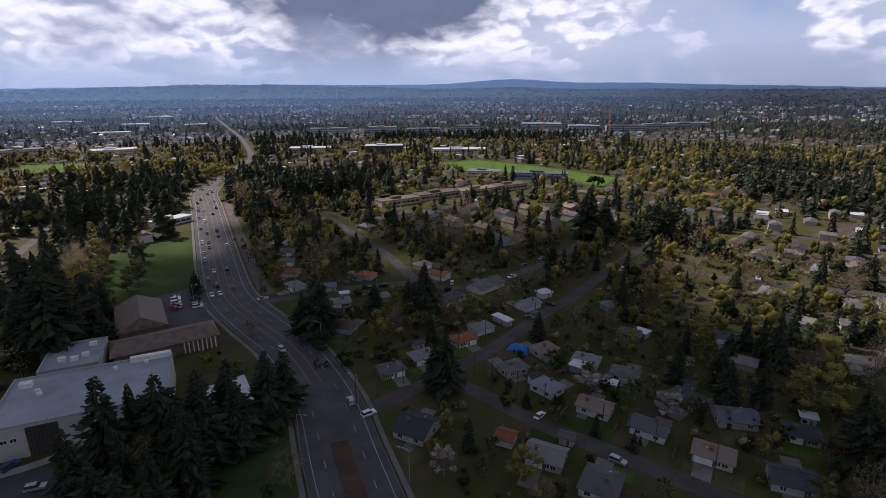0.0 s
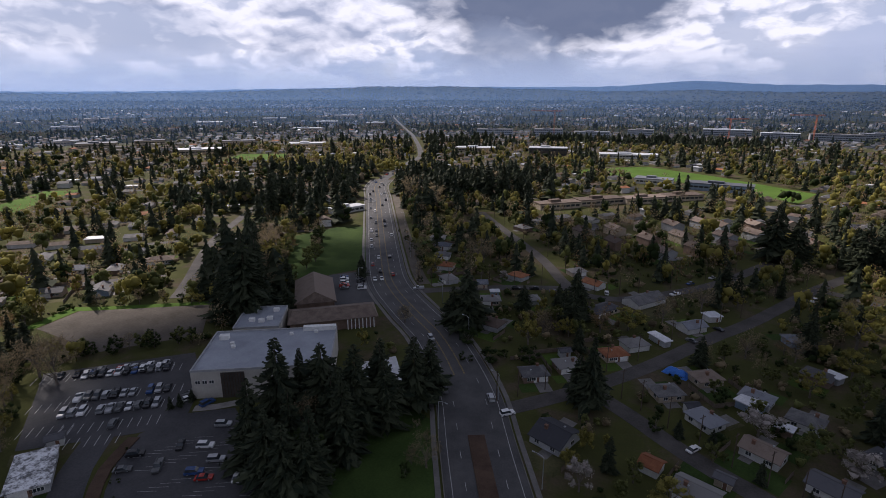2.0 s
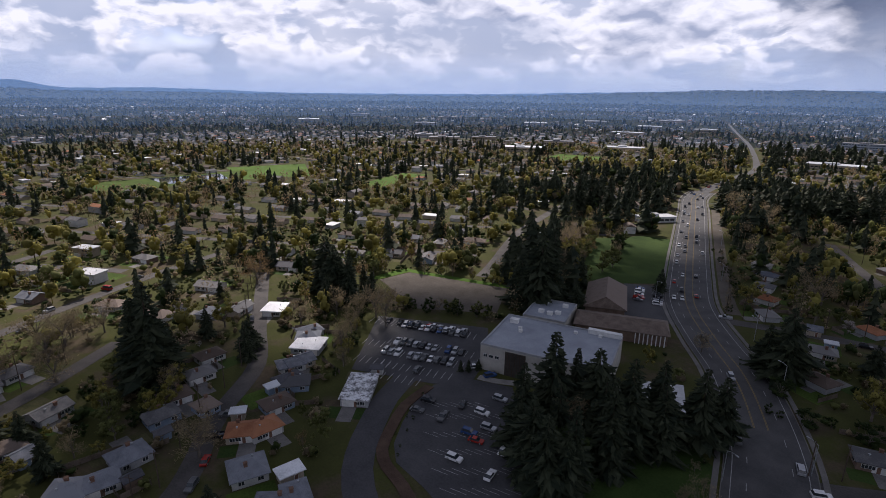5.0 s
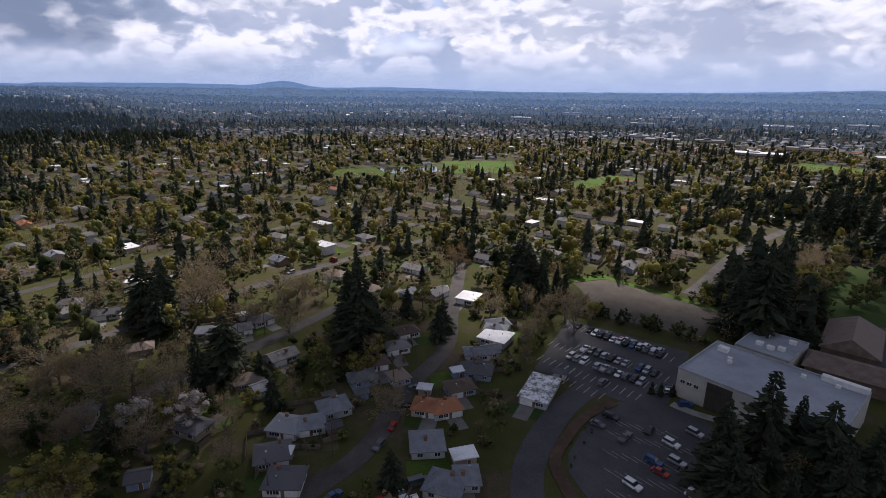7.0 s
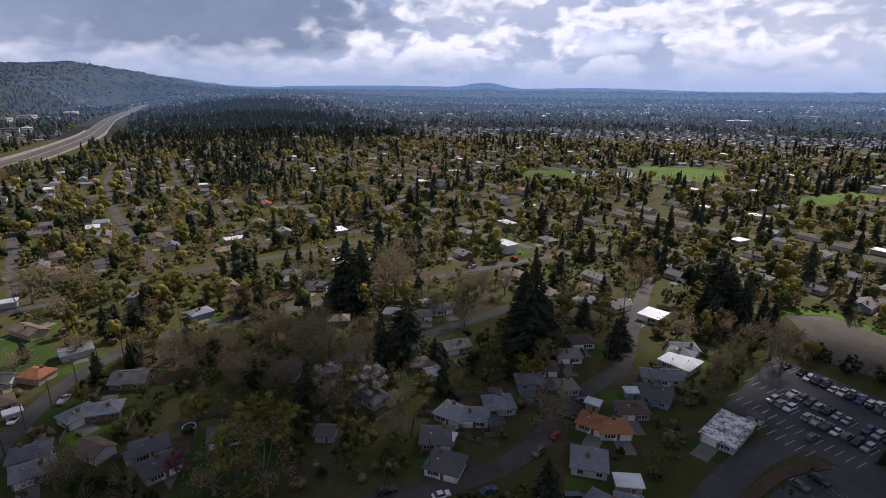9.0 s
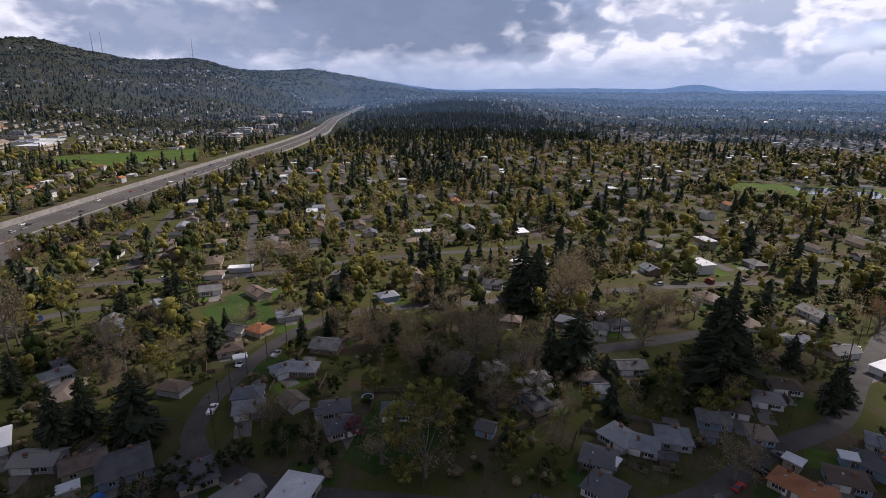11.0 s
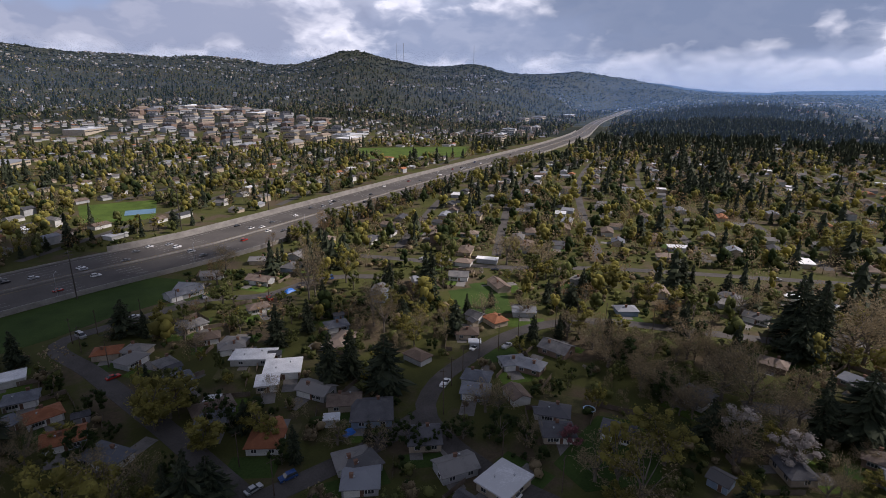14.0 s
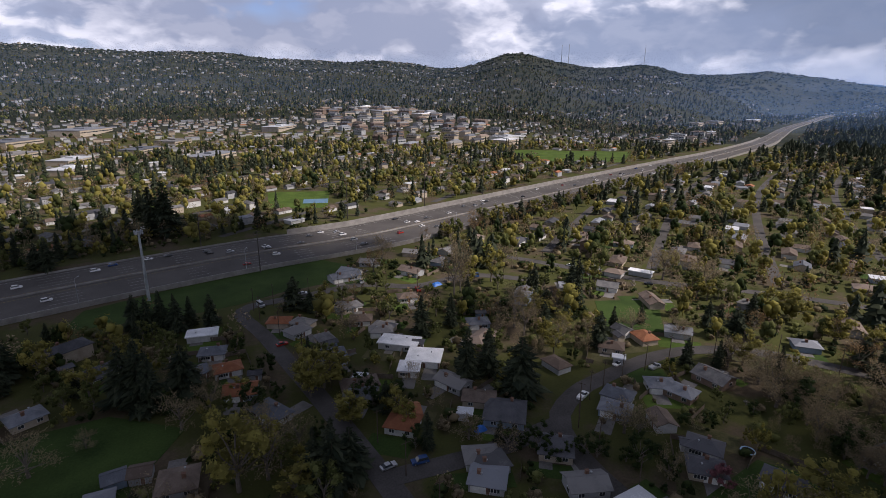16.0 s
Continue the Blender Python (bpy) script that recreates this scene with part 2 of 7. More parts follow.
# roofs
ROOF = dict(
    g=surface("grey_shingles", (0.085, 0.085, 0.09), (0.195, 0.19, 0.186), 0.35, 4.0, 0.8, 0.35, 0.5),
    d=surface("charcoal_shingles", (0.045, 0.047, 0.055), (0.10, 0.10, 0.11), 0.35, 4.0, 0.8, 0.35, 0.4),
    b=surface("brown_shingles", (0.10, 0.075, 0.06), (0.21, 0.165, 0.135), 0.35, 4.0, 0.85, 0.35, 0.4),
    r=surface("rust_red_shingles", (0.20, 0.075, 0.035), (0.34, 0.15, 0.075), 0.35, 4.0, 0.85, 0.35, 0.3),
    u=surface("blue_grey_shingles", (0.095, 0.104, 0.125), (0.205, 0.218, 0.245), 0.35, 4.0, 0.75, 0.35, 0.4),
    f=surface("white_membrane_roof", (0.5, 0.51, 0.53), (0.8, 0.81, 0.83), 0.25, 2.0, 0.55, 0.1, 0.3),
    x=surface("stained_membrane_roof", (0.12, 0.12, 0.125), (0.75, 0.76, 0.78), 0.45, 1.6, 0.5, 0.1, 0.0, contrast=(0.42, 0.56)),
    w=surface("pale_metal_roof", (0.4, 0.42, 0.45), (0.6, 0.62, 0.65), 0.3, 3.0, 0.5, 0.1, 0.3),
)
WALL = [
    surface("white_siding", (0.40, 0.40, 0.39), (0.60, 0.60, 0.58), 0.4, 5.0, 0.7, 0.1),
    surface("grey_siding", (0.26, 0.27, 0.28), (0.40, 0.41, 0.42), 0.4, 5.0, 0.75, 0.1),
    surface("tan_siding", (0.30, 0.25, 0.19), (0.45, 0.39, 0.31), 0.4, 5.0, 0.75, 0.1),
    surface("blue_siding", (0.17, 0.23, 0.31), (0.27, 0.34, 0.43), 0.4, 5.0, 0.75, 0.1),
    surface("brown_siding", (0.14, 0.095, 0.07), (0.25, 0.18, 0.14), 0.4, 5.0, 0.75, 0.1),
]
WALL_WORD = ["white", "grey", "tan", "blue", "brown"]
ROOF_WORD = dict(g="grey shingle", d="charcoal shingle", b="brown shingle", r="rust-red shingle", u="blue-grey shingle", x="flat stained white membrane", f="flat white membrane", w="pale metal")
LEAF = dict(
    c=leaves("fir_needles", (0.018, 0.027, 0.016), (0.060, 0.071, 0.040), thin=0.2),
    y=leaves("young_yellow_leaves", (0.135, 0.125, 0.034), (0.36, 0.325, 0.085)),
    g=leaves("green_leaves", (0.066, 0.078, 0.024), (0.195, 0.21, 0.07)),
    n=leaves("bare_twigs_and_buds", (0.13, 0.105, 0.064), (0.37, 0.30, 0.185)),
    o=leaves("copper_buds", (0.13, 0.085, 0.044), (0.32, 0.22, 0.11)),
    w=leaves("white_blossom", (0.26, 0.235, 0.21), (0.58, 0.53, 0.50)),
    p=leaves("pink_blossom", (0.16, 0.065, 0.075), (0.36, 0.16, 0.18)),
    h=leaves("hedge_leaves", (0.02, 0.035, 0.012), (0.06, 0.085, 0.026)),
)
PAINT = [
    surface("white_car_paint", (0.68, 0.68, 0.68), (0.8, 0.8, 0.8), 0.5, 3.0, 0.25, 0.0, spec=0.5),
    surface("silver_car_paint", (0.36, 0.37, 0.39), (0.5, 0.51, 0.53), 0.5, 3.0, 0.3, 0.0, metal=0.5),
    surface("black_car_paint", (0.012, 0.012, 0.014), (0.03, 0.03, 0.034), 0.5, 3.0, 0.2, 0.0, spec=0.5),
    surface("red_car_paint", (0.25, 0.02, 0.015), (0.38, 0.035, 0.025), 0.5, 3.0, 0.25, 0.0, spec=0.5),
    surface("blue_car_paint", (0.02, 0.05, 0.15), (0.04, 0.09, 0.24), 0.5, 3.0, 0.25, 0.0, spec=0.5),
    surface("grey_car_paint", (0.10, 0.105, 0.11), (0.17, 0.175, 0.18), 0.5, 3.0, 0.3, 0.0, metal=0.4),
]
PAINT_WORD = ["white", "silver", "black", "red", "blue", "grey"]


# ---------------------------------------------------------------- building helpers
class Shape:
    """Collects faces of one mesh, each with a material slot."""

    def __init__(self):
        self.v, self.f, self.s = [], [], []

    def face(self, pts, slot=0):
        n = len(self.v)
        self.v += [tuple(p) for p in pts]
        self.f.append(tuple(range(n, n + len(pts))))
        self.s.append(slot)

    def solid(self, low, high, slot=0, cap_slot=None):
        """Joins two equal rings of points with sides and closes both ends."""
        n, k = len(self.v), len(low)
        self.v += [tuple(p) for p in low] + [tuple(p) for p in high]
        for i in range(k):
            j = (i + 1) % k
            self.f.append((n + i, n + j, n + k + j, n + k + i))
            self.s.append(slot)
        self.f.append(tuple(range(n + k - 1, n - 1, -1)))
        self.f.append(tuple(range(n + k, n + 2 * k)))
        self.s += [slot, slot if cap_slot is None else cap_slot]

    def box(self, x0, y0, z0, x1, y1, z1, slot=0, inset=0.0):
        i = inset
        self.solid([(x0, y0, z0), (x1, y0, z0), (x1, y1, z0), (x0, y1, z0)],
                   [(x0 + i, y0 + i, z1), (x1 - i, y0 + i, z1), (x1 - i, y1 - i, z1), (x0 + i, y1 - i, z1)], slot)

    def tube(self, a, b, r0, r1, n=6, slot=0):
        a, b = Vector(a), Vector(b)
        d = (b - a).normalized()
        x = d.orthogonal().normalized()
        y = d.cross(x)
        ring = [(math.cos(2 * math.pi * i / n), math.sin(2 * math.pi * i / n)) for i in range(n)]
        self.solid([a + x * c * r0 + y * s * r0 for c, s in ring], [b + x * c * r1 + y * s * r1 for c, s in ring], slot)

    def mesh(self, name, *mats):
        me = bpy.data.meshes.new(name)
        me.from_pydata(self.v, [], self.f)
        for m in mats:
            me.materials.append(m)
        if any(self.s):
            me.polygons.foreach_set("material_index", self.s)
        return me


def part(name, me, parent, m=None, label=""):
    ob = new(name, me)
    ob.parent = parent
    if m is not None:
        ob.matrix_basis = m
    if label:
        ob["label"] = label
    return ob


def thing(name, label, category, m=None, group=""):
    ob = tagged(new(name), label, category, group)
    if m is not None:
        ob.matrix_basis = m
    return ob


def setting(name, me, label=""):
    return tagged(new(name, me), label, kind="structure")


def stuff(name, me, label, category):
    return tagged(new(name, me), label, category, kind="stuff")


rng = random.Random(11)
nrng = np.random.default_rng(5)

# hills: heading, extra height in degrees, spread in degrees
RIDGES = [(-30, 0.31, 9), (-18, 0.66, 8), (-7, 0.99, 6), (3, 0.54, 7), (14, 0.59, 8), (25, 0.49, 8), (36, 0.31, 8), (50, 0.12, 12), (66, 0.03, 12), (78, 0.35, 8), (89, 0.57, 2.2), (95, 0.36, 8), (106, 0.32, 9), (120, 0.86, 5), (128, 1.94, 6), (138, 2.33, 5), (146, 2.09, 5), (151.3, 2.66, 4.5), (158, 1.59, 5), (164, 1.99, 5), (171, 1.98, 6), (180, 2.63, 7), (190, 2.15, 8), (200, 2.44, 9)]


def ridge(az):
    return 0.15 + sum(h * math.exp(-((az - a) / w) ** 2) for a, h, w in RIDGES)


def bearing(x, y):
    az = math.degrees(math.atan2(-x, y))
    return az + 360 if az < -100 else az


def lift(x, y):
    """Height of the ground: level near by, a slow rise over the plain, then the hills."""
    r = math.hypot(x, y)
    if r < 1000:
        return 0.0
    az = bearing(x, y)
    shelf = min(1.0, (r - 1000) / 750)
    shelf = 42 * shelf * shelf * (3 - 2 * shelf) / (1 + math.exp(-(az - 146) / 2.0))
    brow = min(1.0, (r - 1000) / 1500)
    shelf += 44 * brow * brow * (3 - 2 * brow) * math.exp(-(((az - 111) / 9) ** 2))
    if r < 1500:
        return shelf
    south = 1 / (1 + math.exp(-(az - 116) / 3.0))
    plain = min(1.0, (r - 1500) / 2650)
    plain = 58 * plain * plain * (1 - south)
    valley = math.exp(-(((az - 124) / 6.5) ** 2))
    r0 = 4150 - 2650 * south * (1 - 0.75 * valley)
    s = min(1.0, max(0.0, (r - r0) / (4800 - r0)))
    s = s * s * (3 - 2 * s)
    near = max(south, 0.30 + 0.75 * math.exp(-(((az - 22) / 17) ** 2)))
    top = 98 - plain + 4800 * math.tan(radians(ridge(az) * near))
    bumps = noise.noise((x / 260, y / 260, 0.3)) * 14 + noise.noise((x / 90, y / 90, 2.1)) * 5
    return plain + shelf * (1 - s) + s * top + bumps * s * (0.4 + 0.9 * south)


def polyline(pts, step=6.0):
    """A smooth line through the points, as evenly spaced places."""
    p = [Vector((a, b)) for a, b in pts]
    out = []
    for i in range(len(p) - 1):
        a, b = p[i], p[i + 1]
        ta = (p[i + 1] - p[max(i - 1, 0)]) / (2 if i else 1)
        tb = (p[min(i + 2, len(p) - 1)] - p[i]) / (2 if i + 2 < len(p) else 1)
        n = max(2, int((b - a).length / step))
        for k in range(n):
            s = k / n
            out.append((2 * s**3 - 3 * s**2 + 1) * a + (s**3 - 2 * s**2 + s) * ta + (3 * s**2 - 2 * s**3) * b + (s**3 - s**2) * tb)
    return out + [p[-1]]


def sides(line):
    out = []
    for i in range(len(line)):
        d = (line[min(i + 1, len(line) - 1)] - line[max(i - 1, 0)]).normalized()
        out.append(Vector((-d.y, d.x)))
    return out


def climb(c):
    """How far a road is raised on its bank where the ground starts to rise."""
    r = math.hypot(c.x, c.y)
    return lift(c.x, c.y) + min(3.0, (r - 1000) / 100) if r > 1000 else 0.0


def narrow(c):
    """Far out the roads have fewer lanes."""
    r = math.hypot(c.x, c.y)
    return 1 - 0.3 * min(1.0, max(0.0, (r - 600) / 500)) - 0.25 * min(1.0, max(0.0, (r - 1100) / 1500))


def ribbon(sh, line, o0, o1, z, slot=0, thick=0.0, dash=None):
    """A strip along a line between two offsets (left is positive); dash = (on, off) in steps."""
    nrm = sides(line)
    if o0 < o1:
        o0, o1 = o1, o0
    if dash:
        for i in range(len(line) - 1):
            if i % (dash[0] + dash[1]) < dash[0]:
                k0, k1 = narrow(line[i]), narrow(line[i + 1])
                q = [line[i] + nrm[i] * o0 * k0, line[i] + nrm[i] * o1 * k0, line[i + 1] + nrm[i + 1] * o1 * k1, line[i + 1] + nrm[i + 1] * o0 * k1]
                up = climb(line[i])
                sh.face([(c.x, c.y, z + up) for c in q], slot)
        return
    n = len(sh.v)
    k = 4 if thick else 2
    for c, s in zip(line, nrm):
        a, b = c + s * o0 * narrow(c), c + s * o1 * narrow(c)
        up = climb(c)
        sh.v += [(a.x, a.y, z + up), (b.x, b.y, z + up)]
        if thick:
            low = z - thick + (up - 8 if up else 0)
            sh.v += [(b.x, b.y, low), (a.x, a.y, low)]
    for i in range(len(line) - 1):
        p, q = n + i * k, n + (i + 1) * k
        for e in range(1 if k == 2 else 4):
            f = (e + 1) % k
            sh.f.append((p + e, p + f, q + f, q + e))
            sh.s.append(slot)
    if thick:
        last = n + (len(line) - 1) * k
        sh.f += [(n + 3, n + 2, n + 1, n), (last, last + 1, last + 2, last + 3)]
        sh.s += [slot, slot]


def patch(name, pts, z, mat, label=""):
    sh = Shape()
    sh.solid([(x, y, z - 0.3) for x, y in pts], [(x, y, z) for x, y in pts])
    return setting(name, sh.mesh(name, mat), label)


# places already taken, on a grid of 4 m cells
TAKEN = set()


def take(x, y, r):
    for i in range(int((x - r) // 4), int((x + r) // 4) + 1):
        for j in range(int((y - r) // 4), int((y + r) // 4) + 1):
            TAKEN.add((i, j))


def free(x, y, r):
    return not any((i, j) in TAKEN for i in range(int((x - r) // 4), int((x + r) // 4) + 1) for j in range(int((y - r) // 4), int((y + r) // 4) + 1))


def take_line(line, half):
    for c in line:
        take(c.x, c.y, half)


def inside(x, y, poly):
    hit = False
    for i in range(len(poly)):
        (x0, y0), (x1, y1) = poly[i - 1], poly[i]
        if (y0 > y) != (y1 > y) and x < (x1 - x0) * (y - y0) / (y1 - y0) + x0:
            hit = not hit
    return hit


def take_poly(poly, grow=0):
    xs, ys = [p[0] for p in poly], [p[1] for p in poly]
    for i in range(int(min(xs) // 4), int(max(xs) // 4) + 1):
        for j in range(int(min(ys) // 4), int(max(ys) // 4) + 1):
            if inside(i * 4 + 2, j * 4 + 2, poly):
                take(i * 4 + 2, j * 4 + 2, 2 + grow)


# ---------------------------------------------------------------- ground
def build_ground():
    sh = Shape()
    rings = [0, 40, 80, 130, 200, 300, 450, 700, 1000, 1100, 1200, 1300, 1400, 1500] + [1500 + 76 * k for k in range(1, 46)]
    n = 300
    sh.v.append((0, 0, 0))
    for r in rings[1:]:
        for k in range(n):
            a = 2 * math.pi * k / n
            x, y = -math.sin(a) * r, math.cos(a) * r
            sh.v.append((x, y, lift(x, y)))
    for k in range(n):
        sh.f.append((0, 1 + k, 1 + (k + 1) % n))
        sh.s.append(0)
    for i in range(len(rings) - 2):
        for k in range(n):
            a, b = 1 + i * n + k, 1 + i * n + (k + 1) % n
            sh.f.append((a, a + n, b + n, b))
            sh.s.append(1 if rings[i + 1] > 3300 or (rings[i + 1] > 1700 and 114 < k * 360 / n < 230) else 2 if rings[i + 1] > 1200 else 0)
    me = sh.mesh("ground", M["ground"], M["hill"], M["plain"])
    me.polygons.foreach_set("use_smooth", [True] * len(me.polygons))
    setting("ground", me, "suburban ground with lawns and bare earth rising to wooded hills")


build_ground()


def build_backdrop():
    """The farthest ridge, at the edge of sight; its blue haze is a glow in the material."""
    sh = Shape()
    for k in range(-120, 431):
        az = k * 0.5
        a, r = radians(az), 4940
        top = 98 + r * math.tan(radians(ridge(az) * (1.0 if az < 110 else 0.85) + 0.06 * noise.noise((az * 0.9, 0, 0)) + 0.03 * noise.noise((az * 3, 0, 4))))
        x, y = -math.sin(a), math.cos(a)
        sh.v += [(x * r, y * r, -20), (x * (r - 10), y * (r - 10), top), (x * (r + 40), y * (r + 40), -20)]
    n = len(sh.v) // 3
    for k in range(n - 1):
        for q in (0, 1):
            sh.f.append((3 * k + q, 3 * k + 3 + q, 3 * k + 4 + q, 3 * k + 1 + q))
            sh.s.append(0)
    setting("backdrop", sh.mesh("backdrop", M["ridge"]), "far ridges on the horizon, their blue haze painted as a glow")


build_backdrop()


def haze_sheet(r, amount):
    """A see-through sheet tinted blue to imitate haze across the plain, densest near the ground; sun and sky light it.
    """
    m = bpy.data.materials.new("haze_tint")
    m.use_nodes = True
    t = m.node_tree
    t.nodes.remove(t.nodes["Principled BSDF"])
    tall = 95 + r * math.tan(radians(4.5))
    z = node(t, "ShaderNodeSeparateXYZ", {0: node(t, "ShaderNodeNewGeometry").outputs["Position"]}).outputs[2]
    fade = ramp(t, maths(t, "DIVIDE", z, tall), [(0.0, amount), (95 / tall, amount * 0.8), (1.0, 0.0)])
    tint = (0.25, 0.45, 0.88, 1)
    # normals are forced upright, so the haze tint is lit alike whichever way the sheet faces
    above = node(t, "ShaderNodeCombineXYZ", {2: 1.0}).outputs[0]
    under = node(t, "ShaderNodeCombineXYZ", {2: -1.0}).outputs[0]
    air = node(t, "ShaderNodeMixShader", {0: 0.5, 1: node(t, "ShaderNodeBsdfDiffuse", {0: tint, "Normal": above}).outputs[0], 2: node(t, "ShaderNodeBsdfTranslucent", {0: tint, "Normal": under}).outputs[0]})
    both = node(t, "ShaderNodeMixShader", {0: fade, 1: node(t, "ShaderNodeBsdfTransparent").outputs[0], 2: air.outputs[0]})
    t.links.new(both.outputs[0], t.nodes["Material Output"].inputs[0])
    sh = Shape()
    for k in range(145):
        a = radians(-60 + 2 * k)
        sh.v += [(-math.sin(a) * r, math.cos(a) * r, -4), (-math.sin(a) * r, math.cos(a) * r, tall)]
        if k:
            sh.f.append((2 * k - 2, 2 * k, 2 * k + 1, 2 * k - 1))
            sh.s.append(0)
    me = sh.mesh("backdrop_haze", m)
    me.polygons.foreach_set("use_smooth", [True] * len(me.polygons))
    setting("backdrop_haze", me, "see-through blue sheet added as haze over the far plain")


# added sheets, each laying more haze tint over what lies behind
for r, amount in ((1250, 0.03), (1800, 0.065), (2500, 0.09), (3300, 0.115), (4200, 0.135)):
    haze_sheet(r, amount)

# ---------------------------------------------------------------- roads
ARTERIAL = polyline([(40, -40), (8, 40), (-12, 85), (-27, 122), (-39, 152), (-60, 187), (-81, 211), (-106, 243), (-130, 290), (-162, 357), (-211, 461),
                     (-246, 538), (-268, 640), (-285, 740), (-311, 862), (-459, 1216), (-642, 1606), (-900, 2150)])
MOTORWAY = polyline([(330, -205), (200, -252), (90, -296), (40, -314), (-11, -330), (-74, -345), (-130, -366), (-380, -480), (-600, -582), (-1000, -765),
                     (-1244, -907), (-1640, -1150), (-2187, -1442), (-2600, -1670), (-2950, -1840)], 10)
STREETS = [
    [(-30, 140), (-18, 149), (0, 165), (22, 188), (48, 221), (68, 244), (110, 300), (150, 345)],
    [(3, 163), (14, 153), (29, 138), (44, 126), (56, 117), (68, 108), (110, 75), (150, 40)],
    [(-92, 233), (-80, 239), (-63, 247), (-40, 256), (-12, 263)],
    [(-100, 430), (-77, 388), (-35, 314), (-12, 263), (6, 254), (24, 262), (60, 292), (100, 345)],
    [(-150, -225), (-120, -245), (-85, -240), (-60, -252), (-30, -246), (-1, -238), (-9, -204), (-21, -155), (-28, -122), (-34, -90), (-38, -55)],
    [(-238, -51), (-215, -85), (-190, -119), (-169, -132), (-147, -135), (-120, -130), (-101, -124), (-86, -110), (-84, -80), (-94, -45), (-104, -18), (-114, 3), (-126, 18), (-152, 35), (-176, 56), (-206, 68), (-235, 80), (-278, 98)],
    [(-150, -275), (-168, -253), (-206, -203), (-254, -162), (-300, -110), (-340, -62), (-400, 10)],
    [(-170, -52), (-189, -27), (-203, -8), (-228, 20)],
    [(-198, 190), (-210, 211), (-252, 278), (-284, 351), (-310, 420)],
    [(-86, -112), (-60, -108), (-32, -108)],
    [(-238, -51), (-275, -5), (-310, 50), (-330, 90)],
    [(110, 300), (160, 262), (220, 240), (300, 215)],
    [(150, 40), (190, 90), (230, 160), (262, 225)],
]


def build_roads():
    road, marks = Shape(), Shape()
    inner, outer = [c for c in ARTERIAL if c.y < 575], [c for c in ARTERIAL if c.y >= 568]
    ribbon(road, inner, 11, -11, 0.10, 0, 0.25)
    ribbon(road, outer, 6, -6, 0.09, 0, 0.25)
    setting("road", road.mesh("road", M["asphalt"]), "five-lane asphalt arterial road with worn lane lines")
    walkway = Shape()
    for s in (1, -1):
        ribbon(walkway, inner, s * 11.0, s * 11.25, 0.24, 0, 0.4)
        ribbon(walkway, inner, s * 11.9, s * 13.4, 0.16, 0, 0.3)
    setting("pavement", walkway.mesh("pavement", M["walk"]), "concrete kerbs and pavements beside the arterial")
    fine = polyline([(c.x, c.y) for c in inner[::2]], 3.0)
    for s in (1, -1):
        ribbon(marks, fine, s * 8.9, s * 9.1, 0.14)
        ribbon(marks, fine, s * 5.3, s * 5.48, 0.14, 0, 0, (1, 3))
    edge = [c for c in fine if c.y > 160]
    for o in (1.75, 2.05, -1.75, -2.05):
        ribbon(marks, edge, o - 0.08, o + 0.08, 0.14, 1)
    stuff("lane_markings", marks.mesh("lane_markings", M["paint"], M["amber"]), "worn white and yellow lane lines on the arterial", "road marking")
    bed = Shape()
    mid = [c for c in ARTERIAL if 30 < c.y < 132]
    ribbon(bed, mid, 2.5, -2.5, 0.28, 0, 0.35)
    setting("median", bed.mesh("median", M["bed"]), "raised brown planted median strip")
    take_line(inner, 15)
    take_line(outer, 7)
    verge = Shape()
    ribbon(verge, [c for c in ARTERIAL if 232 < c.y < 480], -14.5, -21, 0.05, 0, 0.2)
    setting("verge", verge.mesh("verge", M["dirt"]), "bare earth verge beside the arterial")

    sh = Shape()
    for i, pts in enumerate(STREETS):
        line = polyline(pts)
        ribbon(sh, line, 3.3, -3.3, 0.05 + 0.005 * i, 0, 0.2)
        take_line(line, 5.5)
    setting("side_streets", sh.mesh("side_streets", M["street"]), "patched grey residential streets without kerbs")

    sh, lines, wall, rail = Shape(), Shape(), Shape(), Shape()
    ribbon(sh, MOTORWAY, 31, -31, 0.12, 0, 0.4)
    setting("motorway", sh.mesh("motorway", M["motorway"]), "wide sunlit asphalt motorway with eight lanes")
    for o in (-27.5, -4, 4, 27.5):
        ribbon(lines, MOTORWAY, o - 0.12, o + 0.12, 0.17, 1 if abs(o) < 5 else 0)
    for o in (-22.6, -17.6, -12.9, -8.4, 22.6, 17.6, 12.9, 8.4):
        ribbon(lines, MOTORWAY, o - 0.1, o + 0.1, 0.17, 0, 0, (1, 2))
    stuff("motorway_lines", lines.mesh("motorway_lines", M["paint"], M["amber"]), "white and yellow lines on the motorway", "road marking")
    ribbon(rail, MOTORWAY, 0.35, -0.35, 1.0, 0, 1.0)
    ribbon(rail, MOTORWAY, 31.0, 31.5, 1.1, 0, 1.3)
    ribbon(rail, MOTORWAY, -31.0, -31.5, 1.1, 0, 1.3)
    setting("motorway_barrier", rail.mesh("motorway_barrier", M["concrete"]), "low concrete barriers along the motorway")
    near = [c for c in MOTORWAY if c.x > -1200]
    ribbon(wall, [c for c in near if c.x < -40], 34.0, 34.4, 3.6, 0, 3.8)
    ribbon(wall, near, -35.0, -35.4, 2.6, 0, 2.8)
    setting("sound_wall", wall.mesh("sound_wall", M["concrete"]), "tall pale concrete sound walls beside the motorway")
    take_line(MOTORWAY, 38)
    shoulder = Shape()
    ribbon(shoulder, [c for c in near if c.x < 20], 31.6, 33.8, 0.1, 0, 0.3)
    setting("shoulder", shoulder.mesh("shoulder", M["concrete"]), "pale concrete apron below the sound wall")


build_roads()

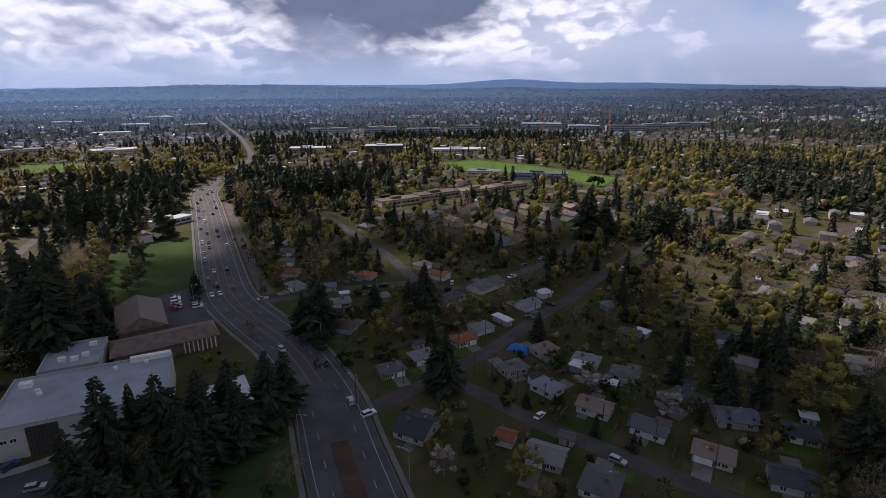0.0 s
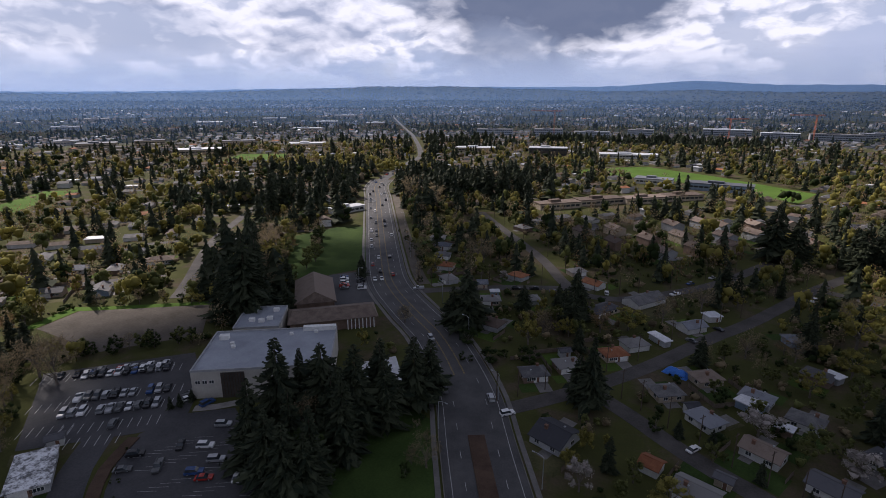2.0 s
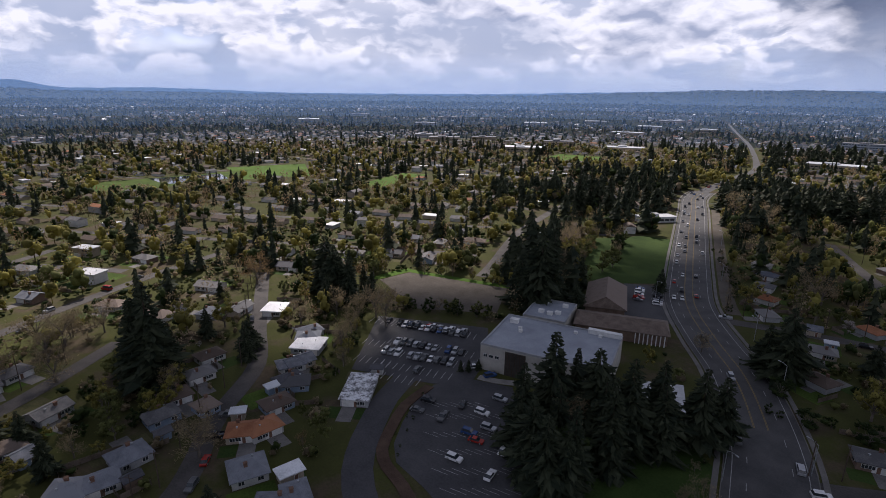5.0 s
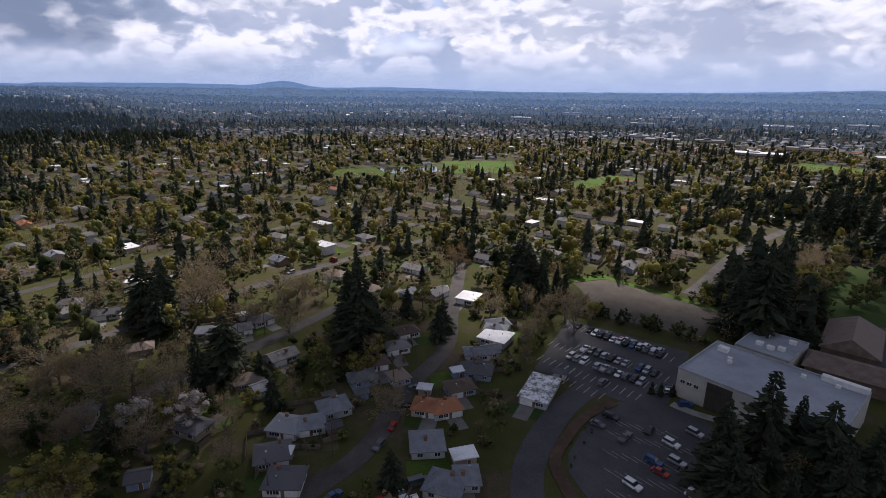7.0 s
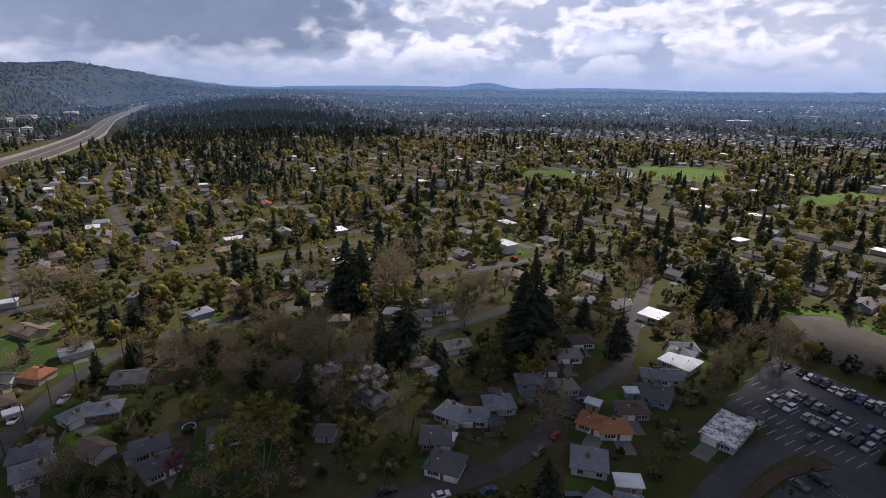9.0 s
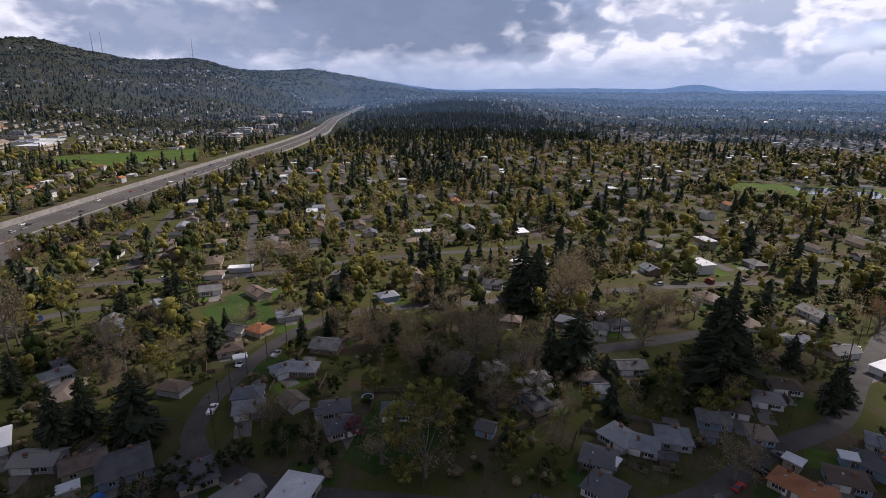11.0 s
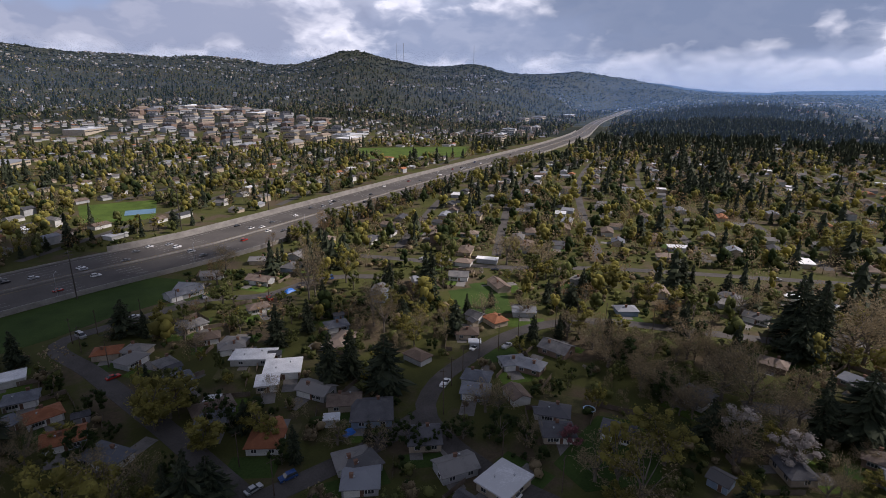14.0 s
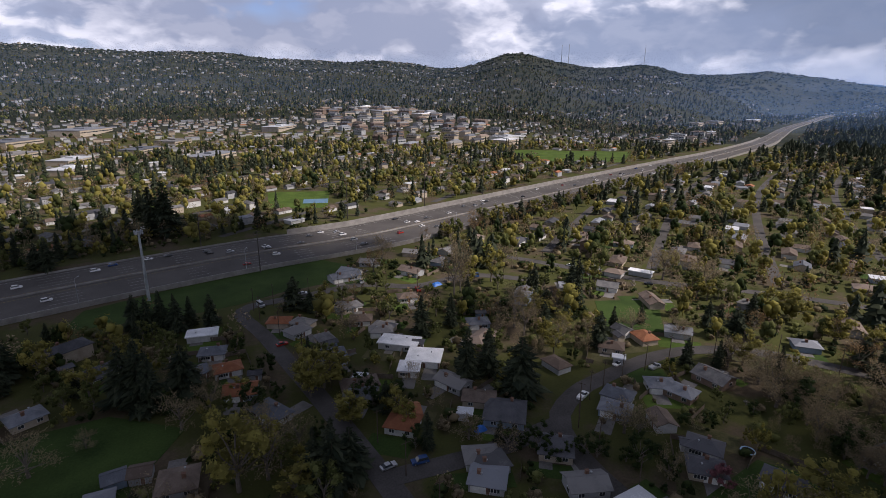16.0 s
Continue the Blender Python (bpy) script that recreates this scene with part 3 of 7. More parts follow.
# lots, lawns and fields
UPPER_LOT = [(-187, 116), (-147, 146), (-128, 128), (-117, 108), (-126, 99), (-152, 82)]
LOWER_LOT = [(-125, 99), (-119, 112), (-107, 119), (-90, 106), (-70, 84), (-64, 64), (-88, 66), (-100, 66), (-107, 70), (-114, 78), (-121, 88)]
EAST_LOT = [(-143, 244), (-123, 259), (-98, 214), (-120, 203)]
patch("car_park", UPPER_LOT, 0.07, M["lot"], "damp asphalt car park with white stall lines")
patch("car_park", LOWER_LOT, 0.08, M["lot"], "curved asphalt car park with angled white stalls")
patch("car_park", EAST_LOT, 0.07, M["lot"], "small asphalt car park beside the brown hall")
FIELD = [(-228, 143), (-228, 163), (-176, 188), (-156, 160), (-183, 135)]
patch("sports_field", FIELD, 0.06, M["dirt"], "worn brown earth sports field")
patch("field_edge", [(-234, 139), (-236, 166), (-228, 168), (-176, 193), (-174, 188), (-229, 163), (-229, 143)], 0.05, M["bright_lawn"], "bright green grass strip beside the field")
# patches with the darker lawn carry painted shade
GREENS = [
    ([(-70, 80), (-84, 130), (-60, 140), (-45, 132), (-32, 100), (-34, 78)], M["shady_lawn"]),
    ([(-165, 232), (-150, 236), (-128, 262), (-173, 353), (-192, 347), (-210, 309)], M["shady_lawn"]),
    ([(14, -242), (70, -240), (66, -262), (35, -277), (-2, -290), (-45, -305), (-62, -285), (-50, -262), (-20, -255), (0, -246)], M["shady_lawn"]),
    ([(-55, 706), (-10, 760), (51, 795), (130, 720), (206, 618), (173, 557), (120, 620), (72, 672)], M["bright_lawn"]),
    ([(-740, 225), (-720, 330), (-605, 284), (-621, 204)], M["bright_lawn"]),
    ([(-480, 300), (-530, 410), (-560, 390), (-510, 290)], M["bright_lawn"]),
    ([(-35, -545), (-95, -535), (-78, -452), (-30, -466)], M["lawn"]),
    ([(-560, 650), (-600, 760), (-520, 790), (-480, 690)], M["bright_lawn"]),
    ([(-600, 60), (-640, 215), (-700, 240), (-690, 60)], M["lawn"]),
    ([(-560, -640), (-420, -700), (-480, -860), (-680, -760)], M["lawn"]),
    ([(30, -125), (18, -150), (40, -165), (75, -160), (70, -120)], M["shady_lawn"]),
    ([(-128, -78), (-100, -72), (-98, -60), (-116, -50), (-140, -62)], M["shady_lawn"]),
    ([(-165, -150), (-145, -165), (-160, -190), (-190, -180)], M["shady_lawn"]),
]
for n, (pts, mat) in enumerate(GREENS):
    patch("lawn", pts, 0.04 + 0.004 * n, mat, "open patch of spring grass")
patch("pond", [(-690, 120), (-685, 200), (-640, 195), (-622, 160), (-640, 125)], 0.16, M["water"], "still pond in the grass")
patch("court", [(-60, -478), (-82, -474), (-86, -494), (-64, -498)], 0.14, surface("blue_court", (0.08, 0.16, 0.25), (0.13, 0.23, 0.33), 0.2, 2.0, 0.7, 0.0), "blue tarmac tennis court")
patch("gravel_yard", [(-82, 158), (-71, 167), (-61, 150), (-71, 142)], 0.06, M["gravel"], "wet pale gravel yard among firs")
drive = Shape()
ribbon(drive, polyline([(-142, 106), (-135, 94), (-128, 81), (-118, 69), (-109, 60), (-98, 53), (-80, 48), (-50, 46), (-20, 50)]), 4.2, -4.2, 0.055, 0, 0.2)
setting("driveway", drive.mesh("driveway", M["lot"]), "asphalt driveway to the car parks")
hedge = Shape()
ribbon(hedge, polyline([(-125, 97), (-121, 84), (-114, 74), (-107, 66), (-100, 63), (-91, 62), (-78, 58)]), 1.7, -1.7, 0.32, 0, 0.4)
setting("planting_strip", hedge.mesh("planting_strip", M["bed"]), "raised mulch strip with pale kerb between drive and car park")
apron = Shape()
ribbon(apron, polyline([(-119, 114), (-113, 117), (-107, 122), (-102, 126)]), 2.2, -1.0, 0.13, 0, 0.2)
setting("forecourt", apron.mesh("forecourt", M["concrete"]), "curved concrete forecourt by the hall entrance")
for poly in (UPPER_LOT, LOWER_LOT, EAST_LOT, FIELD):
    take_poly(poly, 2)
for pts, _ in GREENS:
    take_poly(pts)
take_poly([(-690, 120), (-690, 200), (-622, 195), (-622, 120)])
take_line(polyline([(-142, 106), (-128, 81), (-109, 60), (-80, 48), (-20, 50)]), 7)

ROAD_CELLS = set(TAKEN)

# stall lines
stalls = Shape()
U = Vector((0.86, 0.51))
V2 = Vector((0.51, -0.86))


def stall_row(x, y, n, along, across, length=5.0, gap=2.7):
    for k in range(n + 1):
        a = Vector((x, y)) + along * gap * k
        b = a + across * length
        w = along * 0.09
        stalls.face([(a.x - w.x, a.y - w.y, 0.1), (a.x + w.x, a.y + w.y, 0.1), (b.x + w.x, b.y + w.y, 0.1), (b.x - w.x, b.y - w.y, 0.1)])


for x, y, n in ((-181, 118, 14), (-173, 121, 12), (-164, 108, 13), (-158, 101, 12), (-150, 95, 10), (-147, 88, 7), (-186, 113, 5), (-170, 100, 6), (-160, 90, 5)):
    stall_row(x, y, n, U, V2)
LU, LV = Vector((0.62, 0.78)), Vector((0.93, 0.36))
for x, y, n in ((-118, 90, 6), (-113, 86, 8), (-106, 80, 9), (-99, 76, 10), (-92, 72, 10), (-85, 69, 9), (-78, 66, 7)):
    stall_row(x, y, n, LU, LV)
stuff("stall_lines", stalls.mesh("stall_lines", M["stall"]), "white parking stall lines on asphalt", "road marking")


# ---------------------------------------------------------------- trees
ICO = [(0, 0, 1)] + [(0.894 * math.cos(k * 1.2566), 0.894 * math.sin(k * 1.2566), 0.447) for k in range(5)] + [(0.894 * math.cos(k * 1.2566 + 0.628), 0.894 * math.sin(k * 1.2566 + 0.628), -0.447) for k in range(5)] + [(0, 0, -1)]
ICO_F = [(0, 1 + k, 1 + (k + 1) % 5) for k in range(5)] + [(1 + k, 6 + k, 1 + (k + 1) % 5) for k in range(5)] + [(1 + (k + 1) % 5, 6 + k, 6 + (k + 1) % 5) for k in range(5)] + [(11, 6 + (k + 1) % 5, 6 + k) for k in range(5)]
OCTA = [(1, 0, 0), (0, 1, 0), (-1, 0, 0), (0, -1, 0), (0, 0, 1), (0, 0, -1)]
OCTA_F = [(4, 0, 1), (4, 1, 2), (4, 2, 3), (4, 3, 0), (5, 1, 0), (5, 2, 1), (5, 3, 2), (5, 0, 3)]


def lump(sh, r, c, rad, tall=1.0, coarse=False):
    """A ragged mass of foliage about c."""
    V, F = (OCTA, OCTA_F) if coarse else (ICO, ICO_F)
    n = len(sh.v)
    a = r.random() * 6.28
    ca, sa_ = math.cos(a), math.sin(a)
    for x, y, z in V:
        q = rad * r.uniform(0.6, 1.25)
        sh.v.append((c[0] + (x * ca - y * sa_) * q, c[1] + (x * sa_ + y * ca) * q, c[2] + z * q * tall))
    sh.f += [tuple(n + i for i in f) for f in F]
    sh.s += [0] * len(F)


def spray(sh, r, c, d, q):
    """One small spray of leaves."""
    e = (d + Vector((r.gauss(0, 1), r.gauss(0, 1), r.gauss(0, 1))) * 0.8).normalized()
    o = e.orthogonal().normalized()
    p = e.cross(o)
    a = r.random() * 6.28
    o, p = o * math.cos(a) + p * math.sin(a), p * math.cos(a) - o * math.sin(a)
    sh.face([c + o * q * 1.3, c + p * q - o * q * 0.4, c - p * q * r.uniform(0.4, 1.0) - o * q * 0.8 + e * q * 0.4])


def conifer_meshes(seed, slim=1.0):
    """A fir one metre high and its trunk: many short, ragged, drooping boughs with gaps between."""
    r = random.Random(seed)
    trunk, crown = Shape(), Shape()
    trunk.tube((0, 0, 0), (0, 0, 0.5), 0.016, 0.009, 7)
    trunk.tube((0, 0, 0.5), (0, 0, 0.985), 0.009, 0.002, 5)
    z = 0.06 + r.random() * 0.06
    power = r.uniform(0.55, 0.85)
    lean = [r.uniform(0, 6.28) for k in range(3)]
    while z < 0.985:
        width = 0.205 * slim * (1 - z) ** power * (0.72 + 0.28 * min(1, (z + 0.05) * 4)) + 0.006
        n = 15 if z < 0.55 else 11 if z < 0.8 else 7
        for k in range(n):
            a = r.random() * 6.283
            bulge = 1 + 0.20 * math.sin(2 * a + lean[0] + z * 9) + 0.16 * math.sin(3 * a + lean[1] - z * 17) + 0.12 * math.sin(z * 31 + lean[2])
            ln = width * r.uniform(0.55, 1.15) * bulge
            d = Vector((math.cos(a), math.sin(a), 0))
            s = Vector((-d.y, d.x, 0))
            zz = z + r.uniform(-0.016, 0.016)
            drop = ln * r.uniform(0.05, 0.55)
            w = ln * r.uniform(0.12, 0.24)
            base = d * ln * 0.1 + Vector((0, 0, zz + 0.012))
            m1 = d * ln * r.uniform(0.5, 0.7) + Vector((0, 0, zz - drop * 0.3))
            tip = d * ln + Vector((0, 0, zz - drop))
            hang = Vector((0, 0, -0.014 - 0.014 * r.random()))
            crown.face([base, m1 + s * w + hang, tip, m1])
            crown.face([base, m1, tip, m1 - s * w * r.uniform(0.6, 1.1) + hang])
            spray(crown, r, d * ln * r.uniform(0.5, 1.0) + Vector((0, 0, zz - drop * 0.6)), d, 0.012 + 0.05 * width)
        z += 0.017 + 0.012 * r.random() + 0.006 * (1 - z)
    return trunk, crown


def leafy_meshes(seed, kind):
    """A broadleaf one metre high: tapered trunk, limbs, and a crown of many leafy masses and sprays or bare twigs."""
    r = random.Random(seed)
    trunk, crown = Shape(), Shape()
    low = 0.13 if kind not in "h" else 0.03
    trunk.tube((0, 0, 0), (0.01, 0, low + 0.12), 0.028, 0.02, 7)
    tips = []
    wide = 0.40
    for k in range(14):
        a = k * 2.4 + r.uniform(-0.4, 0.4)
        h = r.uniform(low + 0.10, 0.93)
        rad = wide * math.sqrt(max(0.05, 1 - ((h - 0.52) / 0.47) ** 2)) * r.uniform(0.45, 1.0)
        tip = Vector((math.cos(a) * rad, math.sin(a) * rad, h))
        start = Vector((0, 0, low + r.uniform(0.0, 0.2) + 0.12 * (h > 0.7)))
        mid = (start + tip) / 2 + Vector((r.uniform(-1, 1), r.uniform(-1, 1), 0.3)) * 0.05
        trunk.tube(start, mid, 0.011, 0.006, 4)
        trunk.tube(mid, tip, 0.006, 0.002, 3)
        tips.append(tip)
        tips.append((mid + tip) / 2 + Vector((r.uniform(-1, 1), r.uniform(-1, 1), r.uniform(-0.5, 1))) * 0.06)
    for tip in tips:
        if kind in "no":
            for k in range(24):
                d = Vector((r.gauss(0, 1), r.gauss(0, 1), r.gauss(0.5, 0.8))).normalized() + Vector((tip.x, tip.y, tip.z - 0.5)) * 0.8
                ln = r.uniform(0.05, 0.13)
                s = d.orthogonal().normalized() * 0.0034
                a = tip + Vector((r.gauss(0, 1), r.gauss(0, 1), r.gauss(0, 1))) * 0.05
                crown.face([a - s, a + s, a + d * ln])
                spray(crown, r, a + d * ln * r.uniform(0.3, 1), d.normalized(), r.uniform(0.007, 0.015))
                spray(crown, r, a + d * ln * r.uniform(0.3, 1), d.normalized(), r.uniform(0.006, 0.012))
        else:
            size = r.uniform(0.065, 0.12)
            lump(crown, r, tip, size * 0.8, 0.85)
            for k in range(40):
                d = Vector((r.gauss(0, 1), r.gauss(0, 1), r.gauss(0.15, 0.8))).normalized()
                spray(crown, r, tip + d * size * r.uniform(0.65, 1.25), d, r.uniform(0.009, 0.022))
    return trunk, crown


TREE_WORD = dict(c=("fir_tree", "tall dark green fir tree with drooping boughs"), y=("broadleaf_tree", "broadleaf tree in young yellow-green leaf"),
                 g=("broadleaf_tree", "broadleaf tree with fresh green leaves"), n=("bare_tree", "bare brown deciduous tree with budding twigs"),
                 o=("broadleaf_tree", "broadleaf tree with copper-coloured spring buds"), w=("blossom_tree", "small tree covered in white blossom"),
                 p=("blossom_tree", "small tree covered in pink blossom"), h=("bush", "dense dark green bush"))
TREES = {}
for kind, count in (("c", 6), ("y", 4), ("g", 4), ("n", 5), ("o", 3), ("w", 3), ("p", 2), ("h", 3)):
    for i in range(count):
        tr, cr = conifer_meshes(100 + i, 0.8 + 0.14 * i) if kind == "c" else leafy_meshes(200 + 31 * i + ord(kind), kind)
        TREES.setdefault(kind, []).append((tr.mesh("trunk", M["bark"] if kind == "c" else M["grey_bark"]), cr.mesh("crown", LEAF[kind])))


def tree(x, y, h, kind, wide=None, turn=None):
    name, label = TREE_WORD[kind]
    tr, cr = TREES[kind][rng.randrange(len(TREES[kind]))]
    s = (wide or h * (0.21 if kind == "c" else 0.4)) / (0.19 if kind == "c" else 0.40)
    s = min(max(s, h * 0.55), h * 1.6)
    if kind == "c":
        s *= 0.92 + 0.45 * ((x * 7.3 + y * 3.1) % 1)
    ob = thing(name, label, "bush" if kind == "h" else "tree", Matrix.LocRotScale((x, y, 0), Euler((0, 0, rng.random() * 6.28)), (s, s, h)), "trees of the neighbourhood")
    part("trunk", tr, ob)
    part("crown", cr, ob)
    return ob


# ---------------------------------------------------------------- houses
WINDOW = Shape()
WINDOW.box(-0.8, -0.06, -0.6, 0.8, 0.05, 0.6)
for wx in (-0.38, 0.38):
    WINDOW.box(wx - 0.33, -0.09, -0.52, wx + 0.33, -0.06, 0.52, 1)
WINDOW = WINDOW.mesh("window", M["trim"], M["glass"])
CASEMENT, PANE = Shape(), Shape()
CASEMENT.box(-0.8, -0.06, -0.6, 0.8, 0.05, 0.6)
CASEMENT = CASEMENT.mesh("window", M["trim"])
PANE.box(-0.71, -0.09, -0.52, -0.05, -0.062, 0.52)
PANE.box(0.05, -0.09, -0.52, 0.71, -0.062, 0.52)
PANE = PANE.mesh("pane", M["glass"])
DOOR = Shape()
DOOR.box(-0.55, -0.05, 0, 0.55, 0.05, 2.1)
DOOR.box(-0.45, -0.09, 0.06, 0.45, -0.05, 2.02, 1)
DOOR = DOOR.mesh("door", M["trim"], M["brick"])
GARAGE = Shape()
GARAGE.box(-2.5, -0.04, 0, 2.5, 0.05, 2.25)
for k in range(4):
    GARAGE.box(-2.4, -0.08, 0.05 + k * 0.54, 2.4, -0.04, 0.53 + k * 0.54)
GARAGE = GARAGE.mesh("garage_door", M["trim"])
CHIMNEY = Shape()
CHIMNEY.box(-0.45, -0.35, -1.2, 0.45, 0.35, 1.1)
CHIMNEY.box(-0.55, -0.45, 1.1, 0.55, 0.45, 1.25)
CHIMNEY = CHIMNEY.mesh("chimney", M["brick"])
VENT = Shape()
VENT.tube((0, 0, -0.3), (0, 0, 0.45), 0.12, 0.12, 7)
VENT.box(-0.25, -0.25, 0.4, 0.25, 0.25, 0.55)
VENT = VENT.mesh("roof_vent", M["steel"])
SHELLS = {}


def shell(ln, w, style, wall, tall):
    """Walls and roof of a house, made once for each size and colour."""
    key = (ln, w, style, wall, tall)
    if key in SHELLS:
        return SHELLS[key]
    a, b, eave = ln / 2, w / 2, 2.6 + tall * 2.7
    walls, roof = Shape(), Shape()
    over = 0.55
    if style in "fwx":
        walls.box(-a, -b, 0, a, b, eave + 0.1)
        roof.solid([(-a - over, -b - over, eave), (a + over, -b - over, eave), (a + over, b + over, eave), (-a - over, b + over, eave)],
                   [(-a - over, -b - over, eave + 0.35), (a + over, -b - over, eave + 0.25), (a + over, b + over, eave + 0.45), (-a - over, b + over, eave + 0.35)])
        rise = 0.3
    else:
        rise = w * 0.21
        hip = (int(ln * 7 + w * 3) % 3 == 0) * min(b, a * 0.7)
        sl = rise / b
        walls.box(-a, -b, 0, a, b, eave)
        if not hip:
            for sx in (-a, a):
                walls.face([(sx, -b, eave), (sx, b, eave), (sx, 0, eave + rise - 0.02)])
        A, B = a + over, b + over
        ez = eave - over * sl
        top = eave + rise
        for s in (-1, 1):
            lo = [(-A, s * B, ez), (A, s * B, ez), (A - hip - over * (hip > 0), 0, top), (-A + hip + over * (hip > 0), 0, top)]
            if s > 0:
                lo = lo[::-1]
            roof.solid(lo, [(x, y, z + 0.2) for x, y, z in lo])
            if hip:
                e = [(s * A, -B, ez), (s * A, B, ez), (s * (A - hip - over), 0, top)]
                if s < 0:
                    e = e[::-1]
                roof.solid(e, [(x, y, z + 0.2) for x, y, z in e])
        if not hip:
            roof.box(-A, -0.15, top + 0.12, A, 0.15, top + 0.27)
    SHELLS[key] = (walls.mesh("wall", WALL[wall]), roof.mesh("roof", ROOF[style]), eave, rise)
    return SHELLS[key]


YARDS = []


def house(x, y, yaw, ln, w, style, tall=0, wall=None, full=True):
    if wall is None:
        wall = rng.choice((0, 0, 1, 1, 2, 2, 3, 4))
    ln, w = round(ln), round(w)
    wm, rm, eave, rise = shell(ln, w, style, wall, tall)
    word = "two-storey" if tall else "single-storey"
    if w < 6.5:
        label, name, cat = f"{WALL_WORD[wall]} outbuilding with {ROOF_WORD[style]} roof", "shed", "shed"
    else:
        label, name, cat = f"{word} {WALL_WORD[wall]} house with {ROOF_WORD[style]} roof", "house", "house"
    ob = thing(name, label, cat, pose(x, y, 0, 0, 0, yaw), "suburban houses")
    part("wall", wm, ob)
    part("roof", rm, ob)
    a, b = ln / 2, w / 2
    if w < 6.5:
        part("door", DOOR, ob, pose(a * 0.3, -b - 0.03, 0))
        return ob
    part("door", DOOR, ob, pose(a * 0.1, -b - 0.03, 0.02))
    side = 1 if rng.random() < 0.5 else -1
    YARDS.append((x, y, yaw, a, b, side))
    part("garage_door", GARAGE, ob, pose(side * (a - 3.0), -b - 0.03, 0))
    spots = [(-side * a * 0.6, -b - 0.03, 0), (-side * a * 0.25, -b - 0.03, 0)]
    if full:
        spots += [(-a * 0.55, b + 0.03, 180), (a * 0.5, b + 0.03, 180), (a + 0.03, b * 0.3, 90), (-a - 0.03, -b * 0.2, -90)]
    for lv in range(tall + 1):
        for wx, wy, turn in spots:
            if full:
                part("pane", PANE, part("window", CASEMENT, ob, pose(wx, wy, 1.45 + lv * 2.7, 0, 0, turn)), label="dark glass pane")
            else:
                part("window", WINDOW, ob, pose(wx, wy, 1.45 + lv * 2.7, 0, 0, turn))
    if style not in "fwx":
        part("chimney", CHIMNEY, ob, pose(a * rng.uniform(-0.5, 0.5), b * 0.35 * side, eave + rise * 0.7))
    else:
        part("roof_vent", VENT, ob, pose(a * 0.4, b * 0.3, eave + 0.5))
    if full:
        part("roof_vent", VENT, ob, pose(-a * 0.35, -b * 0.4, eave + rise * 0.55 + 0.25))
    return ob


# ---------------------------------------------------------------- cars
def car_meshes(kind, paint):
    ln, w, h = dict(car=(4.6, 1.85, 1.45), suv=(4.8, 1.95, 1.8), pickup=(5.6, 2.0, 1.85), van=(5.6, 2.1, 2.4))[kind]
    body, glass, a, b = Shape(), Shape(), ln / 2, w / 2
    belt = h * 0.56
    prof = [(-a, 0.28), (a, 0.28), (a, belt * 0.86), (a * 0.93, belt * 0.95), (a * 0.42, belt), (-a * 0.85, belt * 1.03), (-a, belt * 0.92)]
    body.solid([(x, -b, z) for x, z in prof][::-1], [(x, b, z) for x, z in prof][::-1])
    if kind == "pickup":
        x0, x1, t0, t1 = -a * 0.12, a * 0.5, 0.0, a * 0.3
        for s in (-1, 1):
            body.box(-a * 0.97, s * b * 0.86 - 0.08, belt, -a * 0.15, s * b * 0.86 + 0.08, belt + 0.3)
    elif kind == "van":
        x0, x1, t0, t1 = -a * 0.98, a * 0.62, -a * 0.95, a * 0.45
    else:
        x0, x1 = (-a * 0.95, a * 0.45) if kind == "suv" else (-a * 0.8, a * 0.46)
        t0, t1 = (-a * 0.82, a * 0.18) if kind == "suv" else (-a * 0.45, a * 0.12)
    zt = h - 0.06
    glass.solid([(x0, -b * 0.93, belt), (x1, -b * 0.93, belt), (x1, b * 0.93, belt), (x0, b * 0.93, belt)],
                [(t0, -b * 0.76, zt), (t1, -b * 0.76, zt), (t1, b * 0.76, zt), (t0, b * 0.76, zt)])
    body.solid([(t0 - 0.05, -b * 0.79, zt), (t1 + 0.05, -b * 0.79, zt), (t1 + 0.05, b * 0.79, zt), (t0 - 0.05, b * 0.79, zt)],
               [(t0 + 0.05, -b * 0.7, h), (t1 - 0.05, -b * 0.7, h), (t1 - 0.05, b * 0.7, h), (t0 + 0.05, b * 0.7, h)])
    for sx in (-0.31, 0.31):
        body.tube((sx * ln, -b + 0.02, 0.3), (sx * ln, b - 0.02, 0.3), 0.27, 0.27, 8)
    return body.mesh("body", PAINT[paint]), glass.mesh("cabin_glass", M["glass"]), ln, w


WHEEL = Shape()
WHEEL.tube((0, -0.11, 0), (0, 0.11, 0), 0.33, 0.33, 10)
WHEEL = WHEEL.mesh("wheel", M["rubber"])
RIM = Shape()
RIM.tube((0, -0.125, 0), (0, 0.125, 0), 0.19, 0.19, 8)
RIM = RIM.mesh("rim", M["steel"])
CARS = {}


